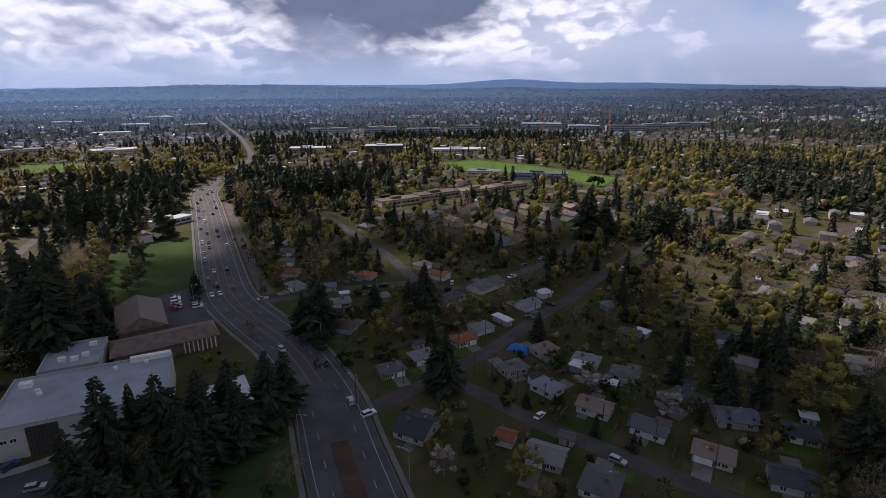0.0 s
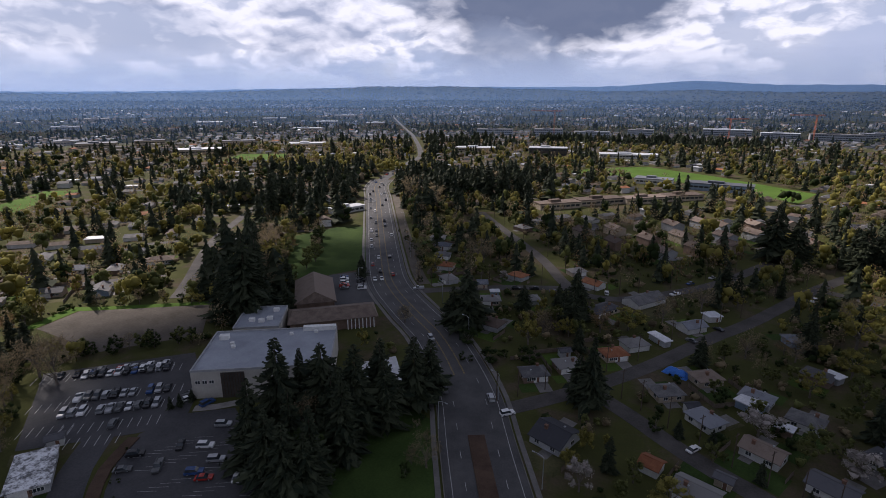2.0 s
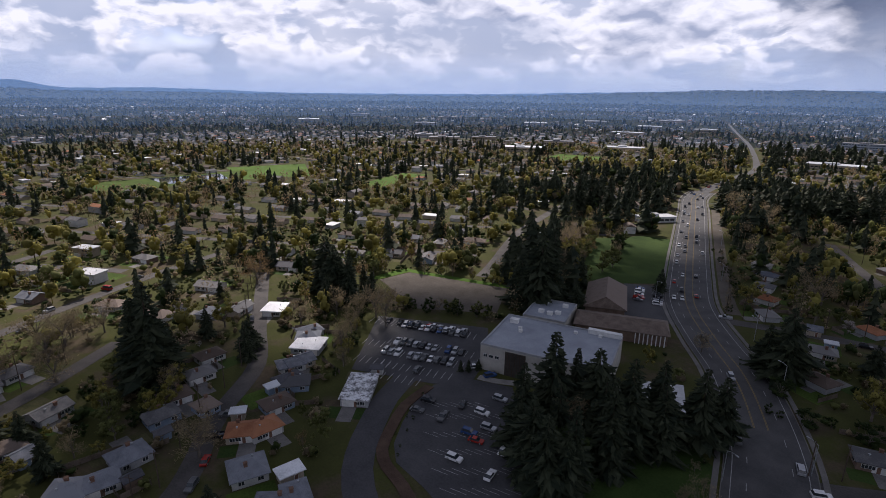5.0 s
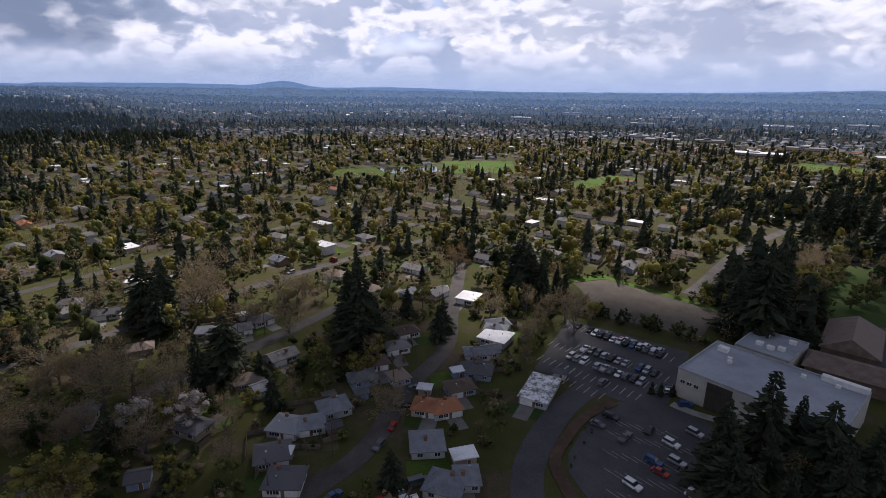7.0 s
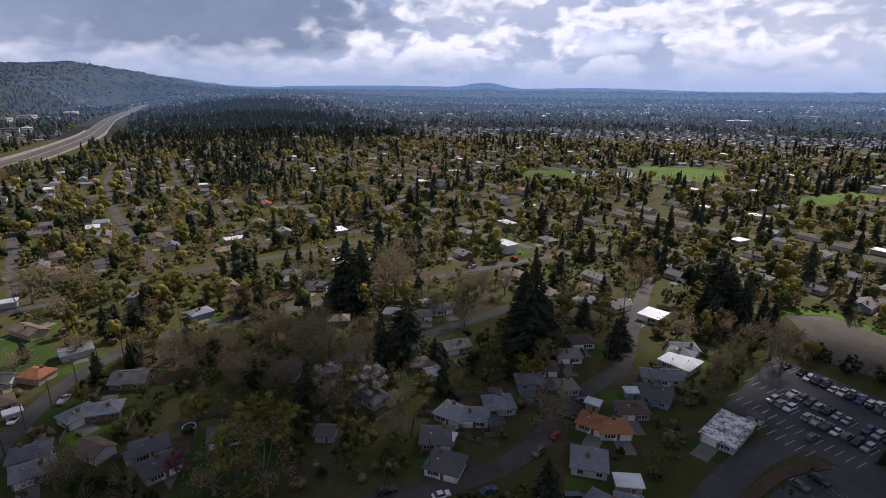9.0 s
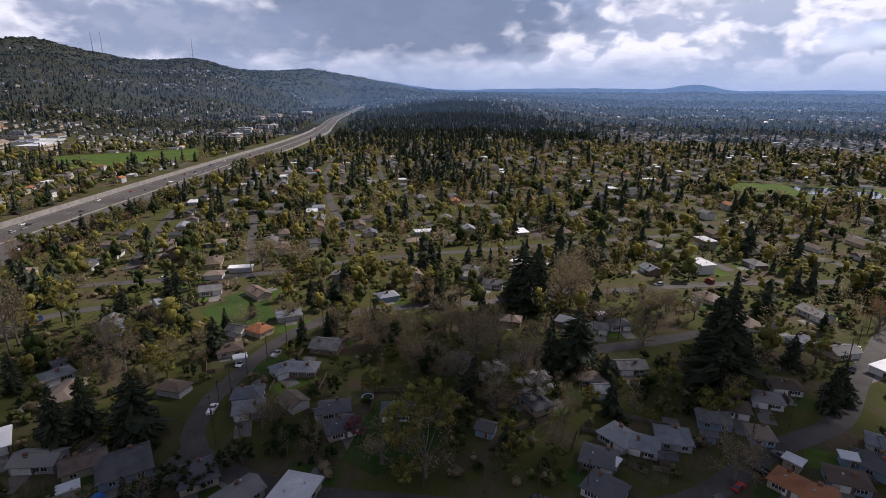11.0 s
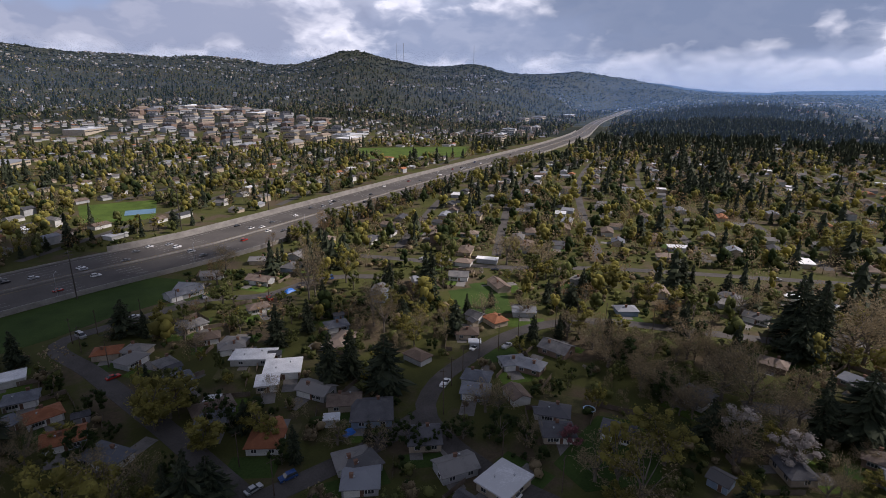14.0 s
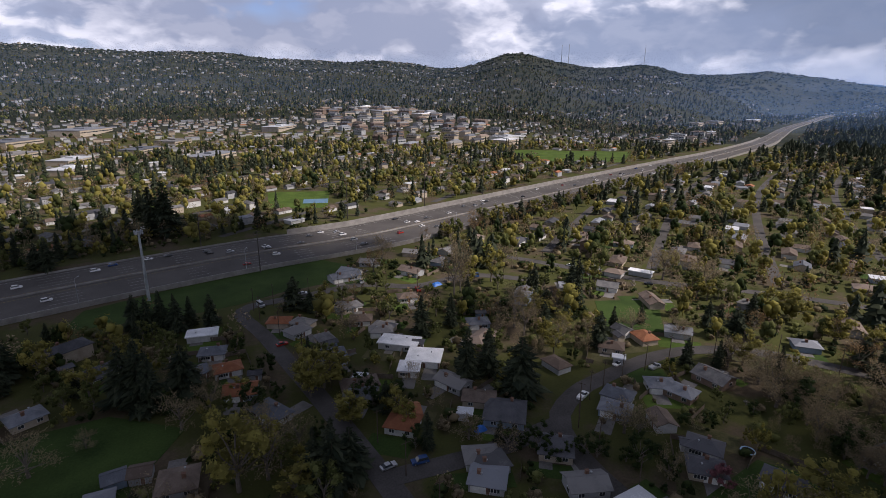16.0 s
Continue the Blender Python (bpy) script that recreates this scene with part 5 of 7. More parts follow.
LEAFB_1 = [
    (-238, -41, 22.4, 12.5, "n"),
    (-234, -36, 20.9, 10.9, "n"),
    (-126, -58, 13.1, 9.9, "y"),
    (-148, -31, 11.3, 6.1, "w"),
    (-237, 3, 13.8, 9.5, "n"),
    (-167, -20, 6.3, 6.2, "n"),
    (-172, -51, 18.2, 10.9, "n"),
    (-179, -62, 14.5, 10.2, "n"),
    (-162, -39, 15.8, 8.2, "n"),
    (-195, -83, 13.1, 11.2, "n"),
    (-156, -63, 11.3, 8.3, "n"),
    (-140, -41, 14.3, 7.5, "n"),
    (-141, 27, 11.8, 5.5, "n"),
    (-247, -85, 13.2, 8.9, "n"),
    (-208, -100, 11.3, 6.7, "o"),
    (-384, -89, 23.2, 9.5, "y"),
    (-415, -84, 16.7, 11.5, "y"),
    (-140, -21, 9.3, 4.6, "n"),
    (-156, -15, 6.0, 3.9, "y"),
    (-273, 94, 13.4, 6.5, "o"),
]
LEAFB_2 = [
    (-201, 85, 10.7, 6.4, "n"),
    (-186, 114, 15.7, 7.6, "n"),
    (-175, 112, 17.5, 6.9, "n"),
    (-328, 69, 11.4, 8.2, "y"),
    (-225, -3, 13.2, 6.8, "n"),
]
LEAFC_1 = [
    (-105, -56, 20.3, 6.6, "y"),
    (-103, -48, 21.5, 7.6, "n"),
    (-103, -61, 13.7, 7.4, "n"),
    (-109, -74, 7.3, 3.5, "p"),
    (-214, -202, 18.3, 9.9, "n"),
    (-220, -181, 18.3, 10.9, "n"),
    (-123, -184, 13.2, 10.3, "y"),
    (-99, -52, 7.6, 4.0, "y"),
    (-102, -101, 10.9, 6.5, "n"),
    (-105, -98, 9.2, 5.6, "n"),
    (-176, -94, 9.8, 9.5, "n"),
    (-186, -79, 12.5, 9.5, "n"),
    (-157, -94, 13.6, 8.8, "n"),
    (-154, -74, 13.2, 9.4, "n"),
    (-167, -58, 13.6, 9.7, "n"),
    (-147, -45, 12.4, 6.2, "w"),
    (-224, 44, 15.5, 5.8, "y"),
    (-261, 88, 14.2, 8.1, "o"),
    (-206, -2, 12.6, 6.8, "n"),
    (-135, 25, 14.5, 6.1, "n"),
]
LEAFC_2 = [
    (-231, -141, 15.3, 7.7, "y"),
    (-242, 17, 14.0, 5.6, "n"),
    (-172, -37, 11.4, 7.5, "n"),
    (-175, -25, 9.2, 6.5, "n"),
    (-220, -18, 13.4, 8.2, "n"),
]
LEAFD_1 = [
    (-99, -221, 31.9, 4.4, "n"),
    (-104, -225, 27.3, 4.5, "n"),
    (-108, -177, 19.8, 7.8, "n"),
    (-108, -169, 19.4, 7.1, "n"),
    (-82, -292, 13.8, 8.1, "n"),
    (-24, -158, 16.3, 9.0, "y"),
    (-20, -163, 12.8, 7.1, "y"),
    (-28, -135, 10.3, 5.4, "y"),
    (-42, -199, 8.8, 8.4, "n"),
    (-41, -212, 9.2, 7.6, "n"),
    (-263, -35, 21.6, 12.0, "n"),
    (-258, -41, 18.9, 10.4, "n"),
    (-245, -5, 14.5, 7.9, "n"),
    (-123, -53, 14.6, 7.4, "y"),
    (-216, -87, 8.1, 6.4, "n"),
    (-186, -58, 11.5, 8.1, "n"),
    (-190, -41, 11.2, 9.3, "n"),
    (-162, -84, 11.5, 9.9, "n"),
    (-161, -99, 14.2, 9.0, "n"),
    (-152, -155, 10.7, 6.3, "n"),
]
LEAFD_2 = [
    (-149, -263, 10.1, 6.8, "n"),
]
LEAFE_1 = [
    (-19, -154, 19.2, 6.2, "y"),
    (4, -117, 24.3, 9.8, "y"),
    (-3, -119, 20.1, 8.2, "n"),
    (-28, -136, 9.7, 5.4, "y"),
    (3, -164, 6.3, 4.9, "y"),
    (-9, -110, 10.0, 7.9, "y"),
    (15, -119, 3.4, 6.6, "n"),
    (54, -142, 12.1, 9.6, "n"),
    (43, -150, 5.6, 5.9, "n"),
    (19, -150, 11.4, 6.7, "n"),
    (-2, -137, 11.1, 5.4, "n"),
    (-125, -232, 21.6, 6.6, "y"),
    (-221, -147, 13.7, 7.5, "y"),
    (-166, -144, 10.0, 6.7, "n"),
    (-164, -106, 13.1, 9.3, "n"),
    (-165, -119, 11.5, 7.2, "n"),
    (-58, -115, 7.5, 6.0, "n"),
    (-66, -107, 7.3, 5.1, "n"),
]

for rows in (HOUSES_EAST_1, HOUSES_EAST_2, HOUSES_EAST_3, HOUSES_WEST_1, HOUSES_WEST_2, HOUSES_WEST_3, HOUSES_SOUTHWEST_1, HOUSES_SOUTHWEST_2, HOUSES_SOUTH_1, HOUSES_SOUTH_2, HOUSES_NORTHWAY_1, HOUSES_NORTHWAY_2):
    for x, y, yaw, ln, w, style in rows:
        wall = 0 if style in ("u", "f") and rng.random() < 0.35 else None
        near = math.hypot(x, y) < 200
        house(x, y, yaw if rng.random() < 0.5 else yaw + 180, ln, w, style[0], 0, wall, near)
        take(x, y, max(ln, w) / 2 + 1)

# brown townhouses in close rows
for row, (x, y, yaw, n) in enumerate(((-12, 372, 35, 6), (10, 350, 35, 6), (38, 335, 35, 5), (60, 372, 35, 6), (95, 372, 20, 4), (85, 420, 25, 6), (40, 405, 35, 5))):
    a = radians(yaw)
    for k in range(n):
        px, py = x + math.cos(a) * 13 * k, y + math.sin(a) * 13 * k
        if free(px, py, 4):
            house(px, py, yaw + 90, 13, 10, "b", 1, rng.choice((2, 4, 1)), False)
            take(px, py, 8)

for rows in (FIRS_1, FIRS_2, FIRS_3, FIRSEAST_1, FIRSEAST_2, FIRSB_1, FIRSB_2, FIRSC_1, FIRSD_1, FIRSE_1, FIRSE_2, LEAFY_1, LEAFY_2, LEAFB_1, LEAFB_2, LEAFC_1, LEAFC_2, LEAFD_1, LEAFD_2, LEAFE_1):
    for x, y, h, r, kind in rows:
        kind = kind[0]
        tree(x, y, h, kind, None if kind == "c" else r)
        take(x, y, 2.5)

# ---------------------------------------------------------------- parked cars
for x, y, n, skip in ((-180, 115.5, 13, 0.55), (-172, 118.6, 11, 0.0), (-163, 105.6, 12, 0.1), (-157, 98.6, 11, 0.1), (-149, 92.5, 9, 0.55), (-170, 123.2, 9, 0.3)):
    for k in range(n):
        if rng.random() >= skip:
            c = Vector((x, y)) + U * 2.7 * (k + 0.5)
            car(c.x, c.y, math.degrees(math.atan2(V2.y, V2.x)) + rng.choice((0, 180)) + rng.uniform(-3, 3))
LOT_CARS = [(-104, 110, 20), (-109, 98, -60), (-102, 100, 20), (-108, 89, -62), (-95, 96, 22), (-97, 90, 25), (-93, 89, 25), (-85, 92, 115), (-91, 79, 20), (-80, 82, 110), (-118, 91, 30), (-116, 85, 30), (-117, 118, 75), (-126, 123, 60), (-126, 121, 60), (-125, 118, 60)]
for x, y, yaw in LOT_CARS:
    car(x, y, yaw)
for k in range(9):
    for q in (0, 9):
        if rng.random() < 0.85:
            car(-133 + q * 0.85 + k * 2.55 * 0.47, 243 + q * 0.5 - k * 2.55 * 0.88, 28 + rng.uniform(-3, 3))

# cars along the arterial and the motorway
nrm = sides(ARTERIAL)
spots = [i for i, c in enumerate(ARTERIAL) if 118 < c.y < 620]
for i in spots:
    c, n = ARTERIAL[i], nrm[i]
    yaw = math.degrees(math.atan2(-n.x, n.y))
    busy = 0.16 if c.y < 300 else 0.4
    for lane in (3.4, 7.2, -3.4, -7.2):
        if rng.random() < busy * (0.55 if lane > 0 else 0.35):
            p = c + n * lane
            car(p.x, p.y, yaw + (180 if lane > 0 else 0), z=0.1)
nrm = sides(MOTORWAY)
for i, c in enumerate(MOTORWAY):
    yaw = math.degrees(math.atan2(-nrm[i].x, nrm[i].y))
    for lane in (-25, -20, -15.2, -10.6, -6.2, 6.2, 10.6, 15.2, 20, 25):
        if c.x > -1300 and rng.random() < (0.085 if c.x > -500 else 0.05):
            p = c + nrm[i] * lane * narrow(c)
            car(p.x, p.y, yaw, z=0.13)

# cars by the kerb and in the driveways
for pts in STREETS:
    line = polyline(pts, 9)
    sn = sides(line)
    for i in range(1, len(line) - 1):
        if rng.random() < 0.3 and math.hypot(*line[i]) < 330:
            s = rng.choice((-1, 1))
            p = line[i] + sn[i] * s * rng.choice((2.9, 2.9, 6.2))
            car(p.x, p.y, math.degrees(math.atan2(-sn[i].x, sn[i].y)) + rng.choice((0, 180, 0, 90)), "van" if rng.random() < 0.06 else None)
for x, y, yaw in ((-105, 22, 10), (-103, 17, 10), (-101, 25, 5), (-99, 20, 10), (-98, 14, 12), (-107, 27, 95), (-95, 22, 15)):
    car(x, y, yaw, "van" if x < -106 else None)


# ---------------------------------------------------------------- poles, lamps, masts and cranes
def street_lamp(x, y, yaw, h=9.5):
    ob = thing("street_lamp", "grey steel street lamp with a curved arm", "street lamp", pose(x, y, 0, 0, 0, yaw), "street lamps")
    sh = Shape()
    sh.tube((0, 0, 0), (0, 0, h), 0.13, 0.08, 8)
    part("pole", sh.mesh("pole", M["steel"]), ob)
    sh = Shape()
    sh.tube((0, 0, h), (1.2, 0, h + 0.5), 0.07, 0.06, 6)
    sh.tube((1.2, 0, h + 0.5), (2.8, 0, h + 0.6), 0.06, 0.05, 6)
    part("arm", sh.mesh("arm", M["steel"]), ob)
    sh = Shape()
    sh.box(2.5, -0.18, h + 0.48, 3.4, 0.18, h + 0.66, 0, 0.06)
    part("lamp_head", sh.mesh("lamp_head", M["steel"]), ob)
    return ob


for x, y, yaw in ((-27, 149, 160), (-41, 128, -20), (-8, 112, 160), (-48, 190, 160), (-70, 224, 150), (-120, 235, -20), (-112, 290, 160), (-160, 330, -20), (-145, 365, 160)):
    street_lamp(x, y, yaw)
for x, y, yaw in ((69, -270, 70), (-5, -293, 70), (-70, -308, 70), (-150, -336, 65), (120, -252, 70)):
    street_lamp(x, y, yaw + 180, 13)

mast = thing("mast", "very tall pale steel pole beside the motorway", "pole", pose(40, -266, 0))
sh = Shape()
sh.tube((0, 0, 0), (0, 0, 34), 0.75, 0.45, 10)
part("pole", sh.mesh("pole", M["steel"]), mast)
sh = Shape()
for k in range(6):
    a = k * math.pi / 3
    sh.tube((0, 0, 33), (math.cos(a) * 1.6, math.sin(a) * 1.6, 33.6), 0.1, 0.1, 5)
    sh.box(math.cos(a) * 1.6 - 0.3, math.sin(a) * 1.6 - 0.3, 32.8, math.cos(a) * 1.6 + 0.3, math.sin(a) * 1.6 + 0.3, 34.6)
part("antenna_ring", sh.mesh("antenna_ring", M["steel"]), mast)
for x, y, h in ((-12, -291, 24), (-85, -403, 30), (-160, -430, 34), (-230, -455, 34), (20, -355, 22)):
    pl = thing("power_pole", "dark wooden utility pole with crossarms", "utility pole", pose(x, y, 0, 0, 0, 25), "utility poles")
    sh = Shape()
    sh.tube((0, 0, 0), (0, 0, h), 0.35, 0.22, 8)
    part("pole", sh.mesh("pole", M["dark_steel"]), pl)
    for k in (0.97, 0.91):
        sh = Shape()
        sh.box(-2.2, -0.12, h * k - 0.12, 2.2, 0.12, h * k + 0.12)
        part("crossarm", sh.mesh("crossarm", M["dark_steel"]), pl)
for pts in STREETS[:8]:
    line = polyline(pts, 42)
    sn = sides(line)
    for i in range(1, len(line) - 1):
        p = line[i] + sn[i] * 5.2
        pl = thing("power_pole", "weathered wooden utility pole", "utility pole", pose(p.x, p.y, 0, 0, 0, math.degrees(math.atan2(sn[i].y, sn[i].x))), "utility poles")
        sh = Shape()
        sh.tube((0, 0, 0), (0, 0, 11), 0.17, 0.11, 7)
        part("pole", sh.mesh("pole", M["bark"]), pl)
        sh = Shape()
        sh.box(-1.2, -0.06, 10.1, 1.2, 0.06, 10.25)
        part("crossarm", sh.mesh("crossarm", M["bark"]), pl)

for az, el in ((145.2, 4.95), (145.9, 4.9), (138.0, 4.75)):
    r = 4600
    x, y = -math.sin(radians(az)) * r, math.cos(radians(az)) * r
    sh = Shape()
    sh.tube((0, 0, lift(x, y) - 5), (0, 0, 98 + r * math.tan(radians(el))), 2.6, 1.6, 6)
    ob = tagged(new("radio_mast", sh.mesh("radio_mast", M["steel"])), "slender radio mast on the hilltop", "radio mast", "radio masts")
    ob.location = (x, y, 0)


def tower_crane(x, y, h, jib, yaw, mat):
    ob = thing("tower_crane", "tower crane with long jib above a building site", "crane", pose(x, y, 0, 0, 0, yaw), "tower cranes")
    for nm, a, b, w in (("mast", (0, 0, 0), (0, 0, h), 1.2), ("jib", (-jib * 0.3, 0, h), (jib, 0, h + 1), 0.9)):
        sh = Shape()
        a, b = Vector(a), Vector(b)
        d = b - a
        ax = d.normalized()
        s1 = ax.orthogonal().normalized() * w
        s2 = ax.cross(s1)
        for c in (s1 + s2, s1 - s2, -s1 - s2, s2 - s1):
            sh.tube(a + c, b + c, 0.28, 0.28, 4)
        n = int(d.length / 4)
        for k in range(n):
            sh.tube(a + d * k / n + s1 + s2, a + d * (k + 1) / n - s1 - s2, 0.2, 0.2, 4)
            sh.tube(a + d * k / n + s1 - s2, a + d * (k + 1) / n - s1 + s2, 0.2, 0.2, 4)
        part(nm, sh.mesh(nm, mat), ob)
    sh = Shape()
    sh.box(-jib * 0.3, -1.3, h - 2.5, -jib * 0.2, 1.3, h)
    part("counterweight", sh.mesh("counterweight", M["concrete"]), ob)


tower_crane(-130, 1290, 62, 55, 190, M["crane_paint"])
tower_crane(-225, 1060, 48, 45, 100, M["steel"])
tower_crane(255, 1350, 46, 42, 20, M["crane_paint"])
tower_crane(430, 1380, 55, 55, 185, M["crane_paint"])


# ---------------------------------------------------------------- large buildings far off
def block(x, y, yaw, ln, w, h, style, label, name="office_building", bands=2, top="w", pitch=0.0):
    wall = dict(office=WALL[1], pale=WALL[0], dark=M["dark_steel"], shop=WALL[2], blue=WALL[3], brown=WALL[4])[style]
    ob = thing(name, label, "building", pose(x, y, lift(x, y), 0, 0, yaw), "large buildings")
    a, b = ln / 2, w / 2
    sh = Shape()
    sh.box(-a, -b, -3, a, b, h)
    part("wall", sh.mesh("wall", wall), ob)
    sh = Shape()
    if pitch:
        eave = [(-a - 0.6, -b - 0.6, h), (a + 0.6, -b - 0.6, h), (a + 0.6, b + 0.6, h), (-a - 0.6, b + 0.6, h)]
        crest = [(-a + b * 0.6, -0.2, h + pitch), (a - b * 0.6, -0.2, h + pitch), (a - b * 0.6, 0.2, h + pitch), (-a + b * 0.6, 0.2, h + pitch)]
        sh.solid(eave, crest)
        for k in (-0.4, 0.25):
            sh.solid([(a * k - 2.5, -b - 0.9, h), (a * k + 2.5, -b - 0.9, h), (a * k + 2.5, 0, h), (a * k - 2.5, 0, h)],
                     [(a * k - 0.1, -b - 0.5, h + pitch * 0.7), (a * k + 0.1, -b - 0.5, h + pitch * 0.7), (a * k + 0.1, 0, h + pitch * 0.7), (a * k - 0.1, 0, h + pitch * 0.7)])
    else:
        sh.box(-a - 0.4, -b - 0.4, h, a + 0.4, b + 0.4, h + 0.8)
        sh.box(-a * 0.4, -b * 0.4, h + 0.8, a * 0.1, b * 0.3, h + 3)
    part("roof", sh.mesh("roof", ROOF[top]), ob)
    for k in range(bands):
        z = h * (k + 0.55) / bands
        sh = Shape()
        n = max(3, int(ln / 5))
        for i in range(n):
            x0 = -a + 1 + i * (ln - 2) / n
            for s in (-1, 1):
                sh.box(x0 + 0.4, s * b - 0.12, z - 0.9, x0 + (ln - 2) / n - 0.4, s * b + 0.12, z + 0.9)
        tagged(part("window_band", sh.mesh("window_band", M["glass"]), ob), kind="stuff")
    take(x, y, max(a, b) + 5)
    return ob


ab = random.Random(3)
OFFICES = [(-284, 1346, 10, 90, 30, 14), (-150, 1360, 5, 70, 28, 16), (-44, 1321, 5, 80, 30, 14), (70, 1420, -5, 60, 28, 15), (280, 1512, -10, 110, 35, 14), (380, 1440, -10, 80, 30, 12),
           (479, 1396, -12, 100, 35, 14), (600, 1480, -15, 90, 30, 12), (700, 1530, -15, 110, 30, 12)]
for x, y, yaw, ln, w, h in OFFICES:
    block(x, y, yaw, ln, w, h, "office", "pale grey office building with flat roof", bands=3, top=ab.choice("wgug"))
block(-212, 398, 62, 30, 11, 4, "pale", "long low white-roofed house beside the arterial", "long_house", 1, "f")
block(-98, 900, 5, 62, 28, 13, "dark", "dark glass-fronted hall near the office park", bands=2)
block(30, 905, 3, 90, 25, 6, "pale", "long low white-roofed building", bands=1)
block(-230, 930, 8, 70, 30, 7, "shop", "low tan building under construction", bands=1)
block(52, 640, -12, 40, 20, 6, "pale", "low white school building beside the playing field", "school_building", 1, "u")
block(116, 612, -14, 62, 20, 7, "blue", "blue-walled school wing beside the playing field", "school_building", 1, "u")
for x, y, yaw, ln, w in ((70, 545, 30, 40, 15), (35, 520, 32, 44, 14), (-5, 500, 35, 46, 14), (-40, 470, 35, 40, 14)):
    block(x, y, yaw, ln, w, 5, "shop", "long low brown apartment building", "apartment_building", 1, "b")
for x, y, yaw, ln, w, h in ((-945, 778, 45, 110, 50, 8), (-675, 745, 40, 120, 50, 8), (-560, 905, 30, 110, 45, 8), (-820, 1330, 20, 130, 50, 8), (-1046, 800, 50, 80, 40, 8), (-900, 860, 45, 90, 40, 8), (-716, 902, 40, 100, 40, 9), (-946, 1663, 30, 120, 60, 9), (-751, 1649, 25, 110, 60, 9), (-1300, 1500, 40, 130, 60, 8),
                            (-1500, 1150, 50, 120, 60, 8), (-1250, 1800, 35, 140, 60, 8), (-1800, 1500, 45, 130, 60, 8), (-1900, 900, 60, 120, 60, 8), (-2200, 1300, 50, 130, 60, 8), (-1100, 2100, 30, 150, 60, 8)):
    block(x, y, yaw, ln * 0.62, w * 0.7, h, "shop", "low commercial building with pale roof", "commercial_building", 1, ab.choice("wugw"))
for x, y, yaw, ln, w, h in ((341, -1123, 70, 90, 50, 8), (265, -1267, 70, 110, 60, 9), (129, -990, 65, 70, 35, 7), (23, -868, 60, 90, 35, 7), (90, -1110, 65, 60, 40, 7), (-120, -1300, 60, 100, 40, 8),
                            (200, -870, 70, 60, 30, 6), (180, -760, 70, 50, 25, 6), (290, -950, 70, 80, 30, 7), (-1700, -1480, 30, 90, 40, 10), (-1500, -1380, 30, 70, 30, 10), (-2000, -1560, 30, 110, 40, 10)):
    block(x, y, yaw, ln, w, h, "shop", "low commercial building with pale roof", "commercial_building", 1, ab.choice("wgwu"))
for row in range(13):
    rr = 1000 + 70 * row
    lo = 155 - 7 * (rr - 1000) / 220 if rr < 1220 else 148 + 16 * (rr - 1220) / 630
    hi = 162 + 9.5 * min(1.0, (rr - 1000) / 380) - 3.5 * max(0.0, (rr - 1650) / 200)
    n = int(rr * radians(hi - lo) / 37)
    for k in range(n):
        az = radians(lo + (hi - lo) * (k + ab.uniform(0.3, 0.7)) / n)
        rad = rr + ab.uniform(-12, 12)
        x, y = -math.sin(az) * rad, math.cos(az) * rad
        if ab.random() < 0.9:
            block(x, y, 32 + ab.choice((0, 0, 90)) + ab.uniform(-4, 4), ab.uniform(24, 40), ab.uniform(13, 16), ab.choice((7, 8, 9, 10)), ab.choice(("shop", "brown", "brown", "office", "shop")),
                  "three-storey terrace in a dense new estate", "apartment_block", 1, ab.choice("ggbddu"), 4.0)
for az, rr, ln, w in ((163.5, 1640, 110, 50), (159.5, 1560, 90, 40), (151, 1090, 60, 34), (166, 1790, 80, 40)):
    az = radians(az)
    block(-math.sin(az) * rr, math.cos(az) * rr, 30, ln, w, 9, "shop", "long low shop hall with a white flat roof", "commercial_building", 1, "f")
for i in range(9):
    block(-800 - 50 * i + 20 * (i % 3), -800 - 27 * i - 40 * (i % 2), 30 + 90 * (i % 2), 34, 16, 11, ("shop", "pale")[i % 2], "three-storey apartment block beside the motorway", "apartment_block", 3, "gbw"[i % 3])
block(-560, -1010, 25, 70, 40, 8, "pale", "white flat-roofed shop at the edge of the estate", "commercial_building", 1)


# ---------------------------------------------------------------- the suburb between: houses and trees
def in_view(x, y):
    az = math.degrees(math.atan2(-x, y))
    if az < -100:
        az += 360
    return -48 < az < 206


STYLES = "ggggggdddbbbbbbuurgbwgdbf"


def lot_place(u, w):
    """From the rows of lots to the plan."""
    return (math.cos(0.62) * u - math.sin(0.62) * w + 30 * math.sin(w / 170), math.sin(0.62) * u + math.cos(0.62) * w + 30 * math.cos(u / 190))


# lanes between the rows of lots
lanes = Shape()
for j in range(-28, 28, 2):
    run = []
    for i in range(-100, 52):
        x, y = lot_place(i * 10.0, (j + 0.5) * 36.0)
        if 290 < math.hypot(x, y) < 980 and in_view(x, y) and free(x, y, 3) and noise.noise((x / 210, y / 210, 7)) > -0.3:
            run.append(Vector((x, y)))
        else:
            if len(run) > 5:
                ribbon(lanes, run, 3.2, -3.2, 0.035, 0, 0.15)
                take_line(run, 2.5)
            run = []
    if len(run) > 5:
        ribbon(lanes, run, 3.2, -3.2, 0.035, 0, 0.15)
        take_line(run, 2.5)
setting("suburban_lanes", lanes.mesh("suburban_lanes", M["street"]), "grey residential streets between rows of houses")
house_spots = []
